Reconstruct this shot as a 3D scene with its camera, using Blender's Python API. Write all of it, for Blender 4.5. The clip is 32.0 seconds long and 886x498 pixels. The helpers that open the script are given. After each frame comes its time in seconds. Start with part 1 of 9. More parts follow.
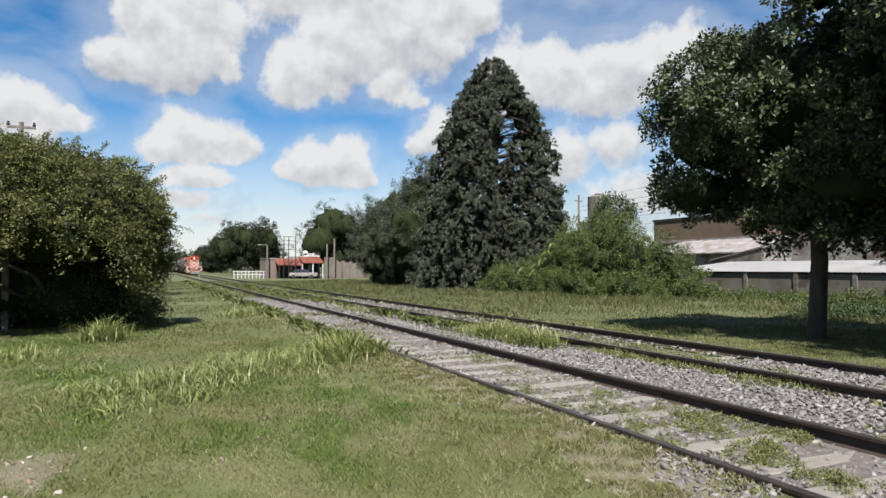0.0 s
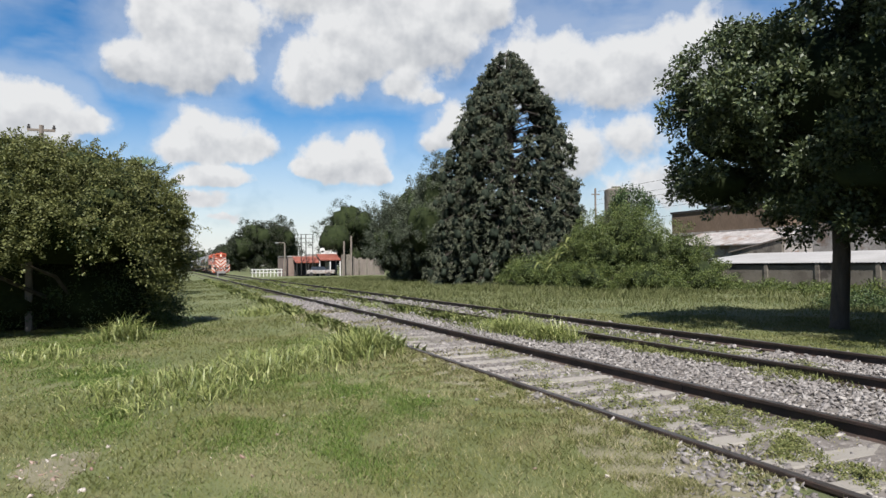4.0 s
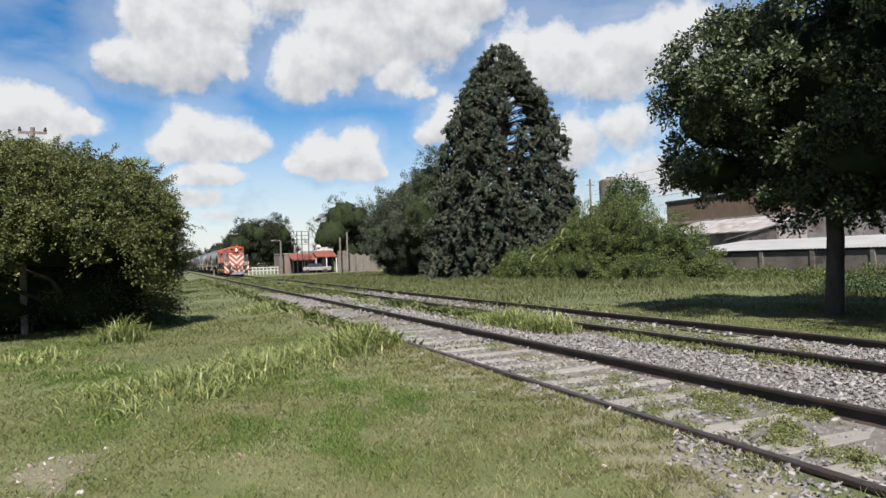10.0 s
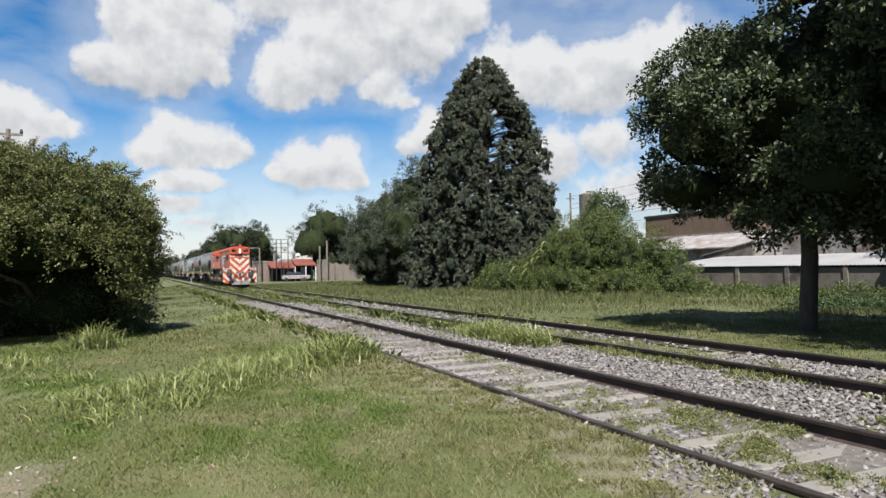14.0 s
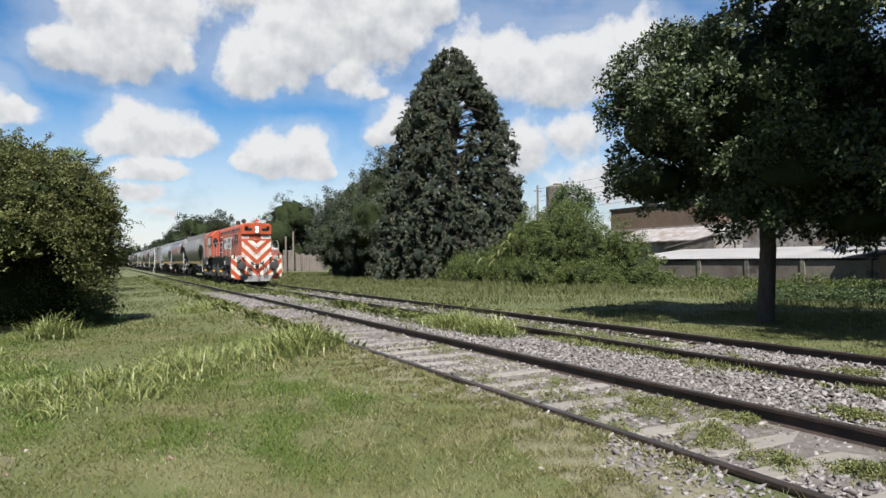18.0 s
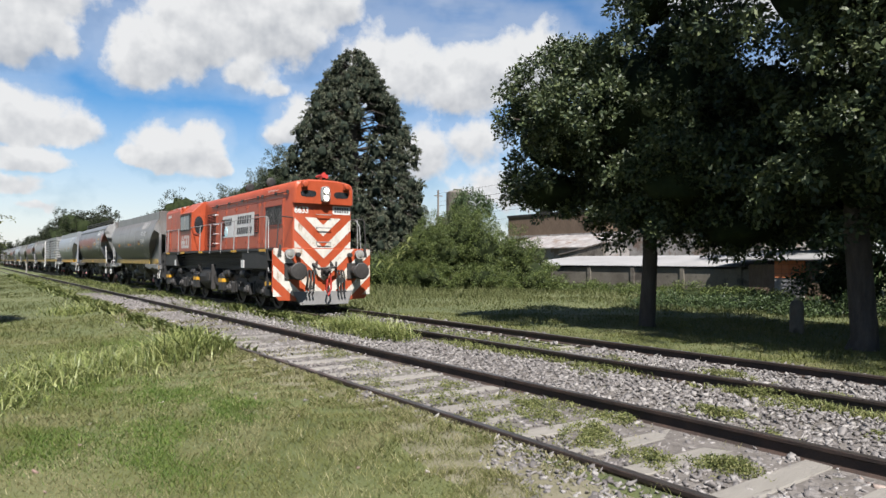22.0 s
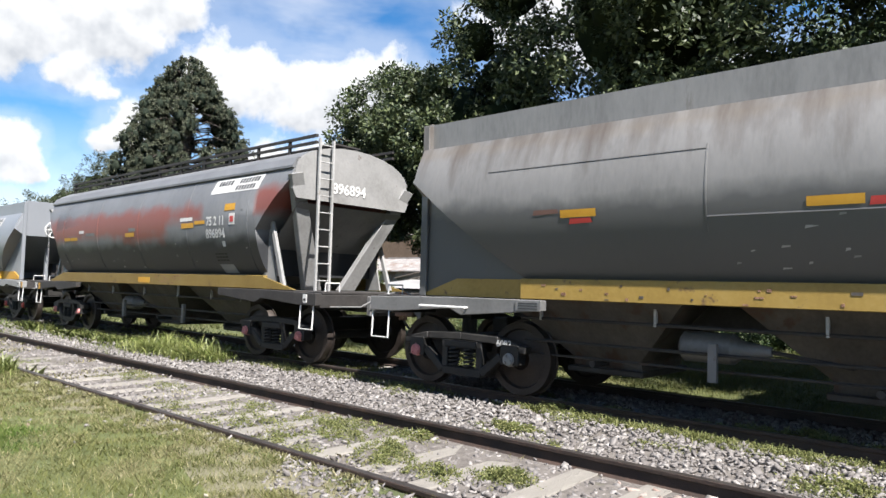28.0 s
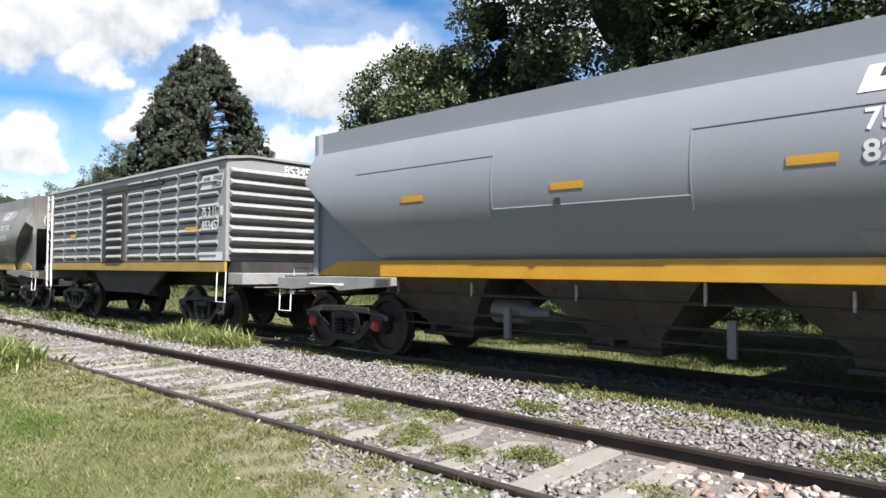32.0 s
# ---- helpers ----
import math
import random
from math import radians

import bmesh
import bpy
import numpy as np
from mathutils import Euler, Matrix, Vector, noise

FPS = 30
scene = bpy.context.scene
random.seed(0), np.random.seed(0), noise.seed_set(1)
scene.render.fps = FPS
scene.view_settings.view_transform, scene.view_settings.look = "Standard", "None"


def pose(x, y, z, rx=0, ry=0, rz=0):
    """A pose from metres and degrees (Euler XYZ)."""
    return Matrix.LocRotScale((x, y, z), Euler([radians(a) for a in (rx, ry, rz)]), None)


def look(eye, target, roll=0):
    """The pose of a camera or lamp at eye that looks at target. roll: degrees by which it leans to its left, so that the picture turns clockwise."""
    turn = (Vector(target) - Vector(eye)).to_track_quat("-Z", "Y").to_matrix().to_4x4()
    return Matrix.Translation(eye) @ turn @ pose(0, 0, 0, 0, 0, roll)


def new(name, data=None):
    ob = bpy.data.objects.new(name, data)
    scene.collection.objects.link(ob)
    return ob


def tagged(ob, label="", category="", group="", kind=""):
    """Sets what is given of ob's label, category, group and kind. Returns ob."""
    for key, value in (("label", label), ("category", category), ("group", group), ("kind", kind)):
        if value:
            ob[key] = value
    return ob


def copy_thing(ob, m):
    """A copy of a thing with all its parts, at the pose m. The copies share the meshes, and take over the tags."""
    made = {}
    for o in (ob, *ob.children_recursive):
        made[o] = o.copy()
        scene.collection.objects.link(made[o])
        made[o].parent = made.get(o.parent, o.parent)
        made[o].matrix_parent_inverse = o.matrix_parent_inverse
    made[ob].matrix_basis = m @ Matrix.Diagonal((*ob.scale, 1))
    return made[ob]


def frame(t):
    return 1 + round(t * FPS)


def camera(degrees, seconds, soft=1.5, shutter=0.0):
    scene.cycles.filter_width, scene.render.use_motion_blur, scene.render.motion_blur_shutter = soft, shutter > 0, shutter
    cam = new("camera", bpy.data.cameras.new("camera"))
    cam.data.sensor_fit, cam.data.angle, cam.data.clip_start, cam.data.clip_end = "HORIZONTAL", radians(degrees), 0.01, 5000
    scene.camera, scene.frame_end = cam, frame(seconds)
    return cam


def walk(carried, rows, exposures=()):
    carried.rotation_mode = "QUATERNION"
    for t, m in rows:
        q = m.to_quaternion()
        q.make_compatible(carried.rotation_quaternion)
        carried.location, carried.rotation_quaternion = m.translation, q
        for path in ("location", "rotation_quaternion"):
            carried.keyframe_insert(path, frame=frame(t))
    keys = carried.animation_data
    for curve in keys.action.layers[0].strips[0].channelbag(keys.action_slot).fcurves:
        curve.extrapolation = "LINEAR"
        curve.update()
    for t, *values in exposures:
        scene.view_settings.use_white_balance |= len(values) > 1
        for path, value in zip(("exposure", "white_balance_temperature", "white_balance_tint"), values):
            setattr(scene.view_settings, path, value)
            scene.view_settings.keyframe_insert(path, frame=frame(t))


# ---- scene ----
cam = camera(66.3, 32.0)

EXPOSURE = [(0, 1.34), (20, 1.37), (24, 1.55), (26.5, 1.86), (32, 1.84)]
PATH = [
    (0, (-0.070, -0.122, 1.406), (-9.242, 3.853, 1.687), 0.07),
    (0.5, (-0.077, -0.125, 1.396), (-9.251, 3.844, 1.682), -0.19),
    (1, (-0.073, -0.113, 1.397), (-9.282, 3.775, 1.653), -0.30),
    (1.5, (-0.064, -0.119, 1.404), (-9.288, 3.738, 1.613), -0.49),
    (2, (-0.087, -0.114, 1.400), (-9.308, 3.752, 1.582), -0.75),
    (2.5, (-0.074, -0.108, 1.401), (-9.300, 3.745, 1.587), -0.65),
    (4.5, (-0.081, -0.111, 1.409), (-9.363, 3.602, 1.623), -0.87),
    (5, (-0.078, -0.109, 1.400), (-9.363, 3.598, 1.589), -1.12),
    (5.5, (-0.084, -0.108, 1.402), (-9.372, 3.592, 1.612), -0.93),
    (6, (-0.100, -0.127, 1.405), (-9.377, 3.601, 1.560), -0.88),
    (6.5, (-0.092, -0.102, 1.405), (-9.384, 3.592, 1.511), -1.19),
    (7, (-0.090, -0.104, 1.398), (-9.362, 3.640, 1.532), -1.61),
    (7.5, (-0.094, -0.108, 1.416), (-9.366, 3.635, 1.562), -2.28),
    (8, (-0.088, -0.085, 1.406), (-9.324, 3.746, 1.546), -2.18),
    (8.5, (-0.078, -0.086, 1.406), (-9.321, 3.728, 1.564), -2.08),
    (9, (-0.084, -0.093, 1.406), (-9.329, 3.716, 1.589), -2.26),
    (9.5, (-0.084, -0.075, 1.406), (-9.329, 3.734, 1.523), -2.21),
    (10, (-0.072, -0.086, 1.407), (-9.321, 3.713, 1.536), -1.95),
    (10.5, (-0.081, -0.079, 1.417), (-9.301, 3.791, 1.498), -1.68),
    (11, (-0.081, -0.090, 1.417), (-9.290, 3.805, 1.562), -1.38),
    (11.5, (-0.072, -0.089, 1.406), (-9.270, 3.829, 1.600), -1.31),
    (12, (-0.087, -0.083, 1.401), (-9.285, 3.835, 1.586), -1.04),
    (12.5, (-0.080, -0.077, 1.410), (-9.268, 3.864, 1.605), -1.01),
    (13, (-0.077, -0.074, 1.403), (-9.259, 3.880, 1.653), -1.02),
    (13.5, (-0.076, -0.064, 1.418), (-9.236, 3.939, 1.674), -1.20),
    (14, (-0.078, -0.081, 1.417), (-9.208, 3.988, 1.696), -0.97),
    (14.5, (-0.069, -0.076, 1.415), (-9.174, 4.049, 1.699), -1.13),
    (16.5, (-0.092, -0.064, 1.407), (-9.203, 4.055, 1.581), -0.48),
    (17, (-0.080, -0.059, 1.411), (-9.157, 4.131, 1.633), -0.48),
    (17.5, (-0.089, -0.059, 1.406), (-9.129, 4.211, 1.643), -0.44),
    (18, (-0.081, -0.039, 1.400), (-9.011, 4.458, 1.547), -0.69),
    (18.5, (-0.073, -0.037, 1.402), (-8.881, 4.697, 1.450), -0.52),
    (19, (-0.066, -0.024, 1.399), (-8.794, 4.856, 1.452), -0.40),
    (19.5, (-0.061, -0.027, 1.404), (-8.750, 4.922, 1.485), -0.47),
    (20, (-0.064, -0.017, 1.407), (-8.698, 5.026, 1.564), -0.38),
    (20.5, (-0.063, -0.011, 1.405), (-8.612, 5.174, 1.568), -0.37),
    (21, (-0.048, -0.007, 1.414), (-8.492, 5.346, 1.609), -0.22),
    (21.5, (-0.019, -0.009, 1.405), (-8.349, 5.518, 1.661), 0.01),
    (22, (-0.025, 0.005, 1.412), (-8.203, 5.757, 1.601), 0.23),
    (22.5, (-0.020, 0.007, 1.414), (-8.064, 5.945, 1.597), -0.03),
    (23, (-0.012, 0.014, 1.419), (-7.892, 6.164, 1.702), 0.16),
    (23.5, (-0.005, 0.019, 1.424), (-7.730, 6.360, 1.767), 0.50),
    (24, (0.016, 0.027, 1.426), (-7.555, 6.550, 1.803), 0.66),
    (24.5, (0.062, 0.040, 1.437), (-7.171, 6.938, 1.777), 0.48),
    (26.5, (0.243, 0.266, 1.375), (-6.193, 7.894, 1.993), 1.67),
    (27, (0.244, 0.259, 1.376), (-6.226, 7.861, 1.954), 1.68),
    (27.5, (0.232, 0.264, 1.377), (-6.312, 7.809, 1.879), 1.41),
    (28, (0.251, 0.249, 1.379), (-6.388, 7.707, 1.938), 1.56),
    (28.5, (0.256, 0.244, 1.371), (-6.417, 7.672, 1.916), 1.48),
    (29, (0.241, 0.240, 1.375), (-6.417, 7.688, 1.807), 0.88),
    (29.5, (0.246, 0.252, 1.366), (-6.359, 7.748, 1.775), 1.04),
    (30, (0.201, 0.262, 1.384), (-6.388, 7.776, 1.754), 1.04),
    (30.5, (0.212, 0.246, 1.383), (-6.404, 7.738, 1.697), 0.71),
    (31, (0.220, 0.238, 1.383), (-6.506, 7.634, 1.667), 0.43),
    (31.5, (0.251, 0.219, 1.390), (-6.555, 7.539, 1.702), 0.38),
    (32, (0.235, 0.210, 1.384), (-6.587, 7.516, 1.677), 0.34),
]
walk(cam, [(t, look(eye, target, roll)) for t, eye, target, roll in PATH], EXPOSURE)

# ---- light ----
SUN_DIR = Vector((0.68, -0.27, 1.0)).normalized()
# clouds: heading from the track's far end (degrees to the right), elevation of the middle, half width, height above and below it (degrees), fullness
CLOUDS = [
    (-2.2, 15.3, 2.6, 2.0, 1.6, 1.0), (1.3, 16.5, 4.1, 3.8, 2.8, 1.05), (0.1, 18.9, 3.6, 2.8, 2.3, 1.0), (5.2, 15.9, 2.4, 2.9, 1.9, 0.85), (1.3, 21.6, 5.2, 3.5, 2.7, 0.9), (3.9, 18.8, 4.1, 3.3, 2.9, 0.95),
    (11.3, 15.4, 3.3, 3.8, 2.2, 1.0), (14.4, 17.1, 4.1, 3.5, 3.1, 1.0), (19.1, 18.6, 6.6, 4.4, 4.0, 0.95), (24.2, 20.5, 3.1, 2.8, 1.7, 1.05), (16.6, 22.3, 10.8, 3.2, 3.3, 0.95), (18.8, 14.7, 4.0, 3.0, 1.8, 0.75),
    (21.3, 14.0, 1.9, 1.3, 1.1, 0.7), (3.1, 9.5, 3.6, 2.6, 1.4, 1.05), (1.1, 9.2, 2.7, 1.9, 1.0, 1.0), (5.5, 9.3, 2.6, 1.7, 1.0, 1.0), (3.5, 7.1, 3.4, 1.3, 0.9, 1.0), (1.2, 6.8, 2.8, 1.2, 0.9, 0.7),
    (2.4, 5.4, 4.5, 1.1, 1.0, 0.75), (4.2, 4.1, 3.8, 1.0, 1.1, 0.7), (12.6, 7.7, 2.3, 3.0, 1.1, 1.05), (15.0, 8.0, 2.6, 2.6, 1.3, 1.05), (10.9, 7.6, 1.6, 1.5, 0.8, 1.0), (16.6, 7.6, 1.5, 1.3, 0.9, 1.0),
    (-8.8, 10.6, 3.1, 2.6, 2.0, 1.05), (-6.1, 10.7, 2.3, 1.5, 1.4, 0.9), (-11.7, 10.6, 3.2, 3.1, 2.2, 1.0), (23.6, 10.9, 2.3, 3.0, 1.8, 0.95), (22.1, 10.3, 1.8, 1.6, 1.1, 0.85), (30.3, 15.7, 3.8, 3.6, 2.5, 1.02),
    (27.9, 14.5, 2.6, 2.0, 1.5, 0.95), (34.0, 15.0, 3.5, 2.9, 2.3, 0.95), (38.4, 15.6, 4.4, 2.7, 3.0, 1.0), (42.6, 16.3, 3.3, 3.1, 2.9, 1.05), (45.2, 16.8, 2.3, 2.0, 2.4, 0.95), (36.3, 14.0, 5.9, 2.0, 2.2, 0.9),
    (37.1, 10.2, 6.4, 3.6, 4.9, 0.72), (33.4, 9.1, 4.6, 3.7, 4.5, 0.72), (39.3, 6.0, 6.8, 3.8, 3.7, 0.75), (44.9, 11.0, 5.0, 4.1, 5.4, 0.62), (-22, 20, 9, 6, 4, 0.9), (-28, 10, 8, 4, 3, 0.9),
    (58, 22, 9, 6, 5, 0.9), (72, 14, 10, 5, 4, 0.9), (60, 38, 14, 7, 6, 0.8), (100, 25, 14, 8, 6, 0.9), (140, 18, 14, 7, 5, 0.9), (190, 24, 16, 8, 6, 0.9),
    (240, 16, 14, 6, 5, 0.9), (290, 22, 16, 8, 6, 0.9), (325, 12, 10, 5, 4, 0.9), (10, 40, 20, 8, 6, 0.7), (-60, 30, 16, 8, 6, 0.8),
]


def make_world():
    """Blue summer sky with heaped white clouds, grey beneath."""
    w = bpy.data.worlds.new("sky")
    scene.world = w
    w.use_nodes = True
    nt = w.node_tree
    nt.nodes.clear()
    N, L = nt.nodes.new, nt.links.new

    def calc(op, a, b=0.0, c=0.0):
        n = N("ShaderNodeMath")
        n.operation = op
        for k, q in enumerate((a, b, c)):
            if isinstance(q, (int, float)):
                n.inputs[k].default_value = q
            else:
                L(q, n.inputs[k])
        return n.outputs[0]

    def vec(op, a, b):
        n = N("ShaderNodeVectorMath")
        n.operation = op
        for k, q in enumerate((a, b)):
            if isinstance(q, tuple):
                n.inputs[k].default_value = q
            else:
                L(q, n.inputs[k])
        return n.outputs["Value"] if op == "LENGTH" else n.outputs[0]

    def fbm(v, s, d):
        n = N("ShaderNodeTexNoise")
        n.inputs["Scale"].default_value, n.inputs["Detail"].default_value, n.inputs["Roughness"].default_value = s, d, 0.58
        L(v, n.inputs["Vector"])
        return n

    out, bg = N("ShaderNodeOutputWorld"), N("ShaderNodeBackground")
    sky = N("ShaderNodeTexSky")
    sky.sky_type, sky.sun_disc = "NISHITA", False
    sky.sun_elevation = math.asin(SUN_DIR.z)
    sky.sun_rotation = math.atan2(SUN_DIR.x, SUN_DIR.y)
    sky.air_density, sky.dust_density, sky.ozone_density = 1.0, 0.0, 4.0
    dirv = N("ShaderNodeTexCoord").outputs["Generated"]
    wobble = vec("SUBTRACT", fbm(dirv, 14.0, 5.0).outputs["Color"], (0.5, 0.5, 0.5))
    moved = vec("ADD", dirv, vec("MULTIPLY", wobble, (0.055, 0.055, 0.04)))
    full = height = None
    for head, elev, half_w, high, deep_down, amount in CLOUDS:
        a, e = radians(head), radians(elev)
        c = (-math.cos(a) * math.cos(e), math.sin(a) * math.cos(e), math.sin(e))
        off = vec("MULTIPLY", vec("SUBTRACT", moved, c), (1 / radians(half_w), 1 / radians(half_w), 1 / radians(high)))
        part_z = N("ShaderNodeSeparateXYZ")
        L(off, part_z.inputs[0])
        # the underside is flatter than the heaped top
        z = calc("MAXIMUM", part_z.outputs["Z"], calc("MULTIPLY", part_z.outputs["Z"], -high / deep_down))
        flat = N("ShaderNodeCombineXYZ")
        L(part_z.outputs["X"], flat.inputs[0])
        L(part_z.outputs["Y"], flat.inputs[1])
        L(z, flat.inputs[2])
        d = calc("MULTIPLY_ADD", vec("LENGTH", flat.outputs[0], (0.0, 0.0, 0.0)), -0.62, amount)
        rise = calc("MULTIPLY", part_z.outputs["Z"], min(1.0, high / 3.0))
        weight = calc("POWER", calc("MAXIMUM", d, 0.02), 4.0)
        if full is None:
            full, height, total = d, calc("MULTIPLY", weight, rise), weight
        else:
            height, total = calc("MULTIPLY_ADD", weight, rise, height), calc("ADD", total, weight)
            full = calc("SMOOTH_MAX", full, d, 0.12)
    near = N("ShaderNodeMapRange")
    near.inputs["From Min"].default_value, near.inputs["From Max"].default_value = 0.0, 0.3
    L(full, near.inputs["Value"])
    height = calc("MULTIPLY", calc("MULTIPLY_ADD", near.outputs[0], calc("DIVIDE", height, total), 0.0), near.outputs[0])
    puff = fbm(dirv, 20.0, 7.0).outputs[0]
    puff_up = fbm(vec("ADD", dirv, (0.008, -0.009, 0.018)), 20.0, 3.5).outputs[0]
    puff_soft = fbm(dirv, 20.0, 3.5).outputs[0]
    dens = calc("ADD", full, calc("MULTIPLY", calc("SUBTRACT", puff, 0.5), 0.75))
    haze = fbm(vec("MULTIPLY", dirv, (1.0, 1.0, 3.0)), 3.0, 5.0).outputs[0]
    mask = N("ShaderNodeMapRange")
    mask.interpolation_type = "SMOOTHSTEP"
    mask.inputs["From Min"].default_value, mask.inputs["From Max"].default_value = 0.22, 0.54
    L(dens, mask.inputs["Value"])
    thin = N("ShaderNodeMapRange")
    thin.inputs["From Min"].default_value, thin.inputs["From Max"].default_value, thin.inputs["To Max"].default_value = 0.45, 0.74, 0.55
    L(haze, thin.inputs["Value"])
    veil = N("ShaderNodeMapRange")
    veil.interpolation_type = "SMOOTHSTEP"
    veil.inputs["From Min"].default_value, veil.inputs["From Max"].default_value, veil.inputs["To Max"].default_value = -0.2, 0.38, 0.36
    L(calc("ADD", full, calc("MULTIPLY", calc("SUBTRACT", haze, 0.5), 1.2)), veil.inputs["Value"])
    cover = calc("MAXIMUM", calc("MAXIMUM", mask.outputs[0], veil.outputs[0]), thin.outputs[0])
    up = N("ShaderNodeSeparateXYZ")
    L(dirv, up.inputs[0])
    low = N("ShaderNodeMapRange")
    low.inputs["From Min"].default_value, low.inputs["From Max"].default_value = 0.02, 0.22
    low.inputs["To Min"].default_value, low.inputs["To Max"].default_value = 0.85, 0.0
    L(up.outputs["Z"], low.inputs["Value"])
    cover = calc("MAXIMUM", cover, low.outputs[0])
    # lit side against underside
    relief = calc("ADD", calc("MULTIPLY", calc("SUBTRACT", puff_soft, puff_up), 1.7), calc("MULTIPLY", height, 0.75))
    shade = N("ShaderNodeMapRange")
    shade.inputs["From Min"].default_value, shade.inputs["From Max"].default_value = -0.62, 0.22
    L(calc("ADD", relief, calc("MULTIPLY", calc("SUBTRACT", 0.62, dens), 0.45)), shade.inputs["Value"])
    tone = N("ShaderNodeMix")
    tone.data_type = "RGBA"
    tone.inputs["A"].default_value, tone.inputs["B"].default_value = (6.0, 6.3, 6.8, 1), (9.9, 10.0, 10.15, 1)
    L(shade.outputs[0], tone.inputs["Factor"])
    mix = N("ShaderNodeMix")
    mix.data_type = "RGBA"
    L(cover, mix.inputs["Factor"])
    deep = N("ShaderNodeHueSaturation")
    deep.inputs["Saturation"].default_value, deep.inputs["Value"].default_value = 1.34, 1.5
    L(sky.outputs[0], deep.inputs["Color"])
    L(deep.outputs[0], mix.inputs["A"])
    L(tone.outputs["Result"], mix.inputs["B"])
    bg.inputs["Strength"].default_value = 0.032
    L(mix.outputs["Result"], bg.inputs["Color"])
    L(bg.outputs[0], out.inputs["Surface"])


make_world()
sun = new("sun", bpy.data.lights.new("sun", "SUN"))
sun.data.energy, sun.data.angle, sun.data.color = 5.0, radians(0.53), (1.0, 0.965, 0.93)
sun.matrix_world = look(SUN_DIR * 60, (0, 0, 0))

# ---- mesh tools ----
class M:
    """Collects vertices and faces of one mesh."""

    def __init__(self):
        self.v, self.f = [], []

    def add(self, vs, fs):
        o = len(self.v)
        self.v += [tuple(p) for p in vs]
        self.f += [tuple(i + o for i in q) for q in fs]
        return self

    def box(self, x0, x1, y0, y1, z0, z1):
        vs = [(x, y, z) for z in (z0, z1) for y in (y0, y1) for x in (x0, x1)]
        return self.add(vs, [(0, 2, 3, 1), (4, 5, 7, 6), (0, 1, 5, 4), (2, 6, 7, 3), (0, 4, 6, 2), (1, 3, 7, 5)])

    def prism(self, prof, axis, lo, hi):
        """A closed outline, given in the two other axes in order, pushed along an axis."""
        n, vs = len(prof), []
        for c in (lo, hi):
            for a, b in prof:
                vs.append({"x": (c, a, b), "y": (a, c, b), "z": (a, b, c)}[axis])
        fs = [tuple(range(n))[::-1], tuple(range(n, 2 * n))]
        fs += [(i, (i + 1) % n, n + (i + 1) % n, n + i) for i in range(n)]
        return self.add(vs, fs)

    def rings(self, rings, closed=True, caps=True):
        """Skin over rings of equally many points."""
        n, vs, fs = len(rings[0]), [p for r in rings for p in r], []
        for k in range(len(rings) - 1):
            for i in range(n if closed else n - 1):
                j = (i + 1) % n
                fs.append((k * n + i, k * n + j, (k + 1) * n + j, (k + 1) * n + i))
        if caps and closed:
            fs += [tuple(range(n))[::-1], tuple(range((len(rings) - 1) * n, len(rings) * n))]
        return self.add(vs, fs)

    def tube(self, pts, radii, seg=8):
        pts = [Vector(p) for p in pts]
        if not hasattr(radii, "__len__"):
            radii = [radii] * len(pts)
        rings, side = [], None
        for i, p in enumerate(pts):
            d = (pts[min(i + 1, len(pts) - 1)] - pts[max(i - 1, 0)]).normalized()
            if side is None:
                side = d.orthogonal().normalized()
            side = (side - d * side.dot(d)).normalized()
            up = d.cross(side)
            rings.append([tuple(p + float(radii[i]) * (math.cos(a) * side + math.sin(a) * up)) for a in [2 * math.pi * k / seg for k in range(seg)]])
        return self.rings(rings)

    def lathe(self, prof, centre, axis="y", seg=20):
        """Turned solid: prof holds (place along the axis, radius)."""
        cx, cy, cz = centre
        rings = []
        for c, r in prof:
            ring = []
            for k in range(seg):
                a = 2 * math.pi * k / seg
                u, w = r * math.cos(a), r * math.sin(a)
                ring.append({"y": (cx + u, cy + c, cz + w), "x": (cx + c, cy + u, cz + w), "z": (cx + u, cy + w, cz + c)}[axis])
            rings.append(ring)
        return self.rings(rings)

    def ring(self, centre, R, r, axis="x", seg=24, rs=6):
        cx, cy, cz = centre
        vs, fs = [], []
        for i in range(seg):
            a = 2 * math.pi * i / seg
            for j in range(rs):
                b = 2 * math.pi * j / rs
                q, h = R + r * math.cos(b), r * math.sin(b)
                u, w = q * math.cos(a), q * math.sin(a)
                vs.append({"x": (cx + h, cy + u, cz + w), "y": (cx + u, cy + h, cz + w), "z": (cx + u, cy + w, cz + h)}[axis])
                fs.append((i * rs + j, ((i + 1) % seg) * rs + j, ((i + 1) % seg) * rs + (j + 1) % rs, i * rs + (j + 1) % rs))
        return self.add(vs, fs)

    def data(self, name, mat, bevel=0.0, smooth=False, seg=1):
        me = bpy.data.meshes.new(name)
        me.from_pydata(self.v, [], self.f)
        bm = bmesh.new()
        bm.from_mesh(me)
        bmesh.ops.recalc_face_normals(bm, faces=bm.faces)
        if bevel:
            edges = [e for e in bm.edges if len(e.link_faces) == 2 and e.calc_face_angle(0) > 0.5]
            bmesh.ops.bevel(bm, geom=edges, offset=bevel, segments=seg, affect="EDGES", clamp_overlap=True)
        bm.to_mesh(me)
        bm.free()
        if smooth:
            me.shade_smooth()
            me.set_sharp_from_angle(angle=radians(38))
        me.materials.append(mat)
        return me


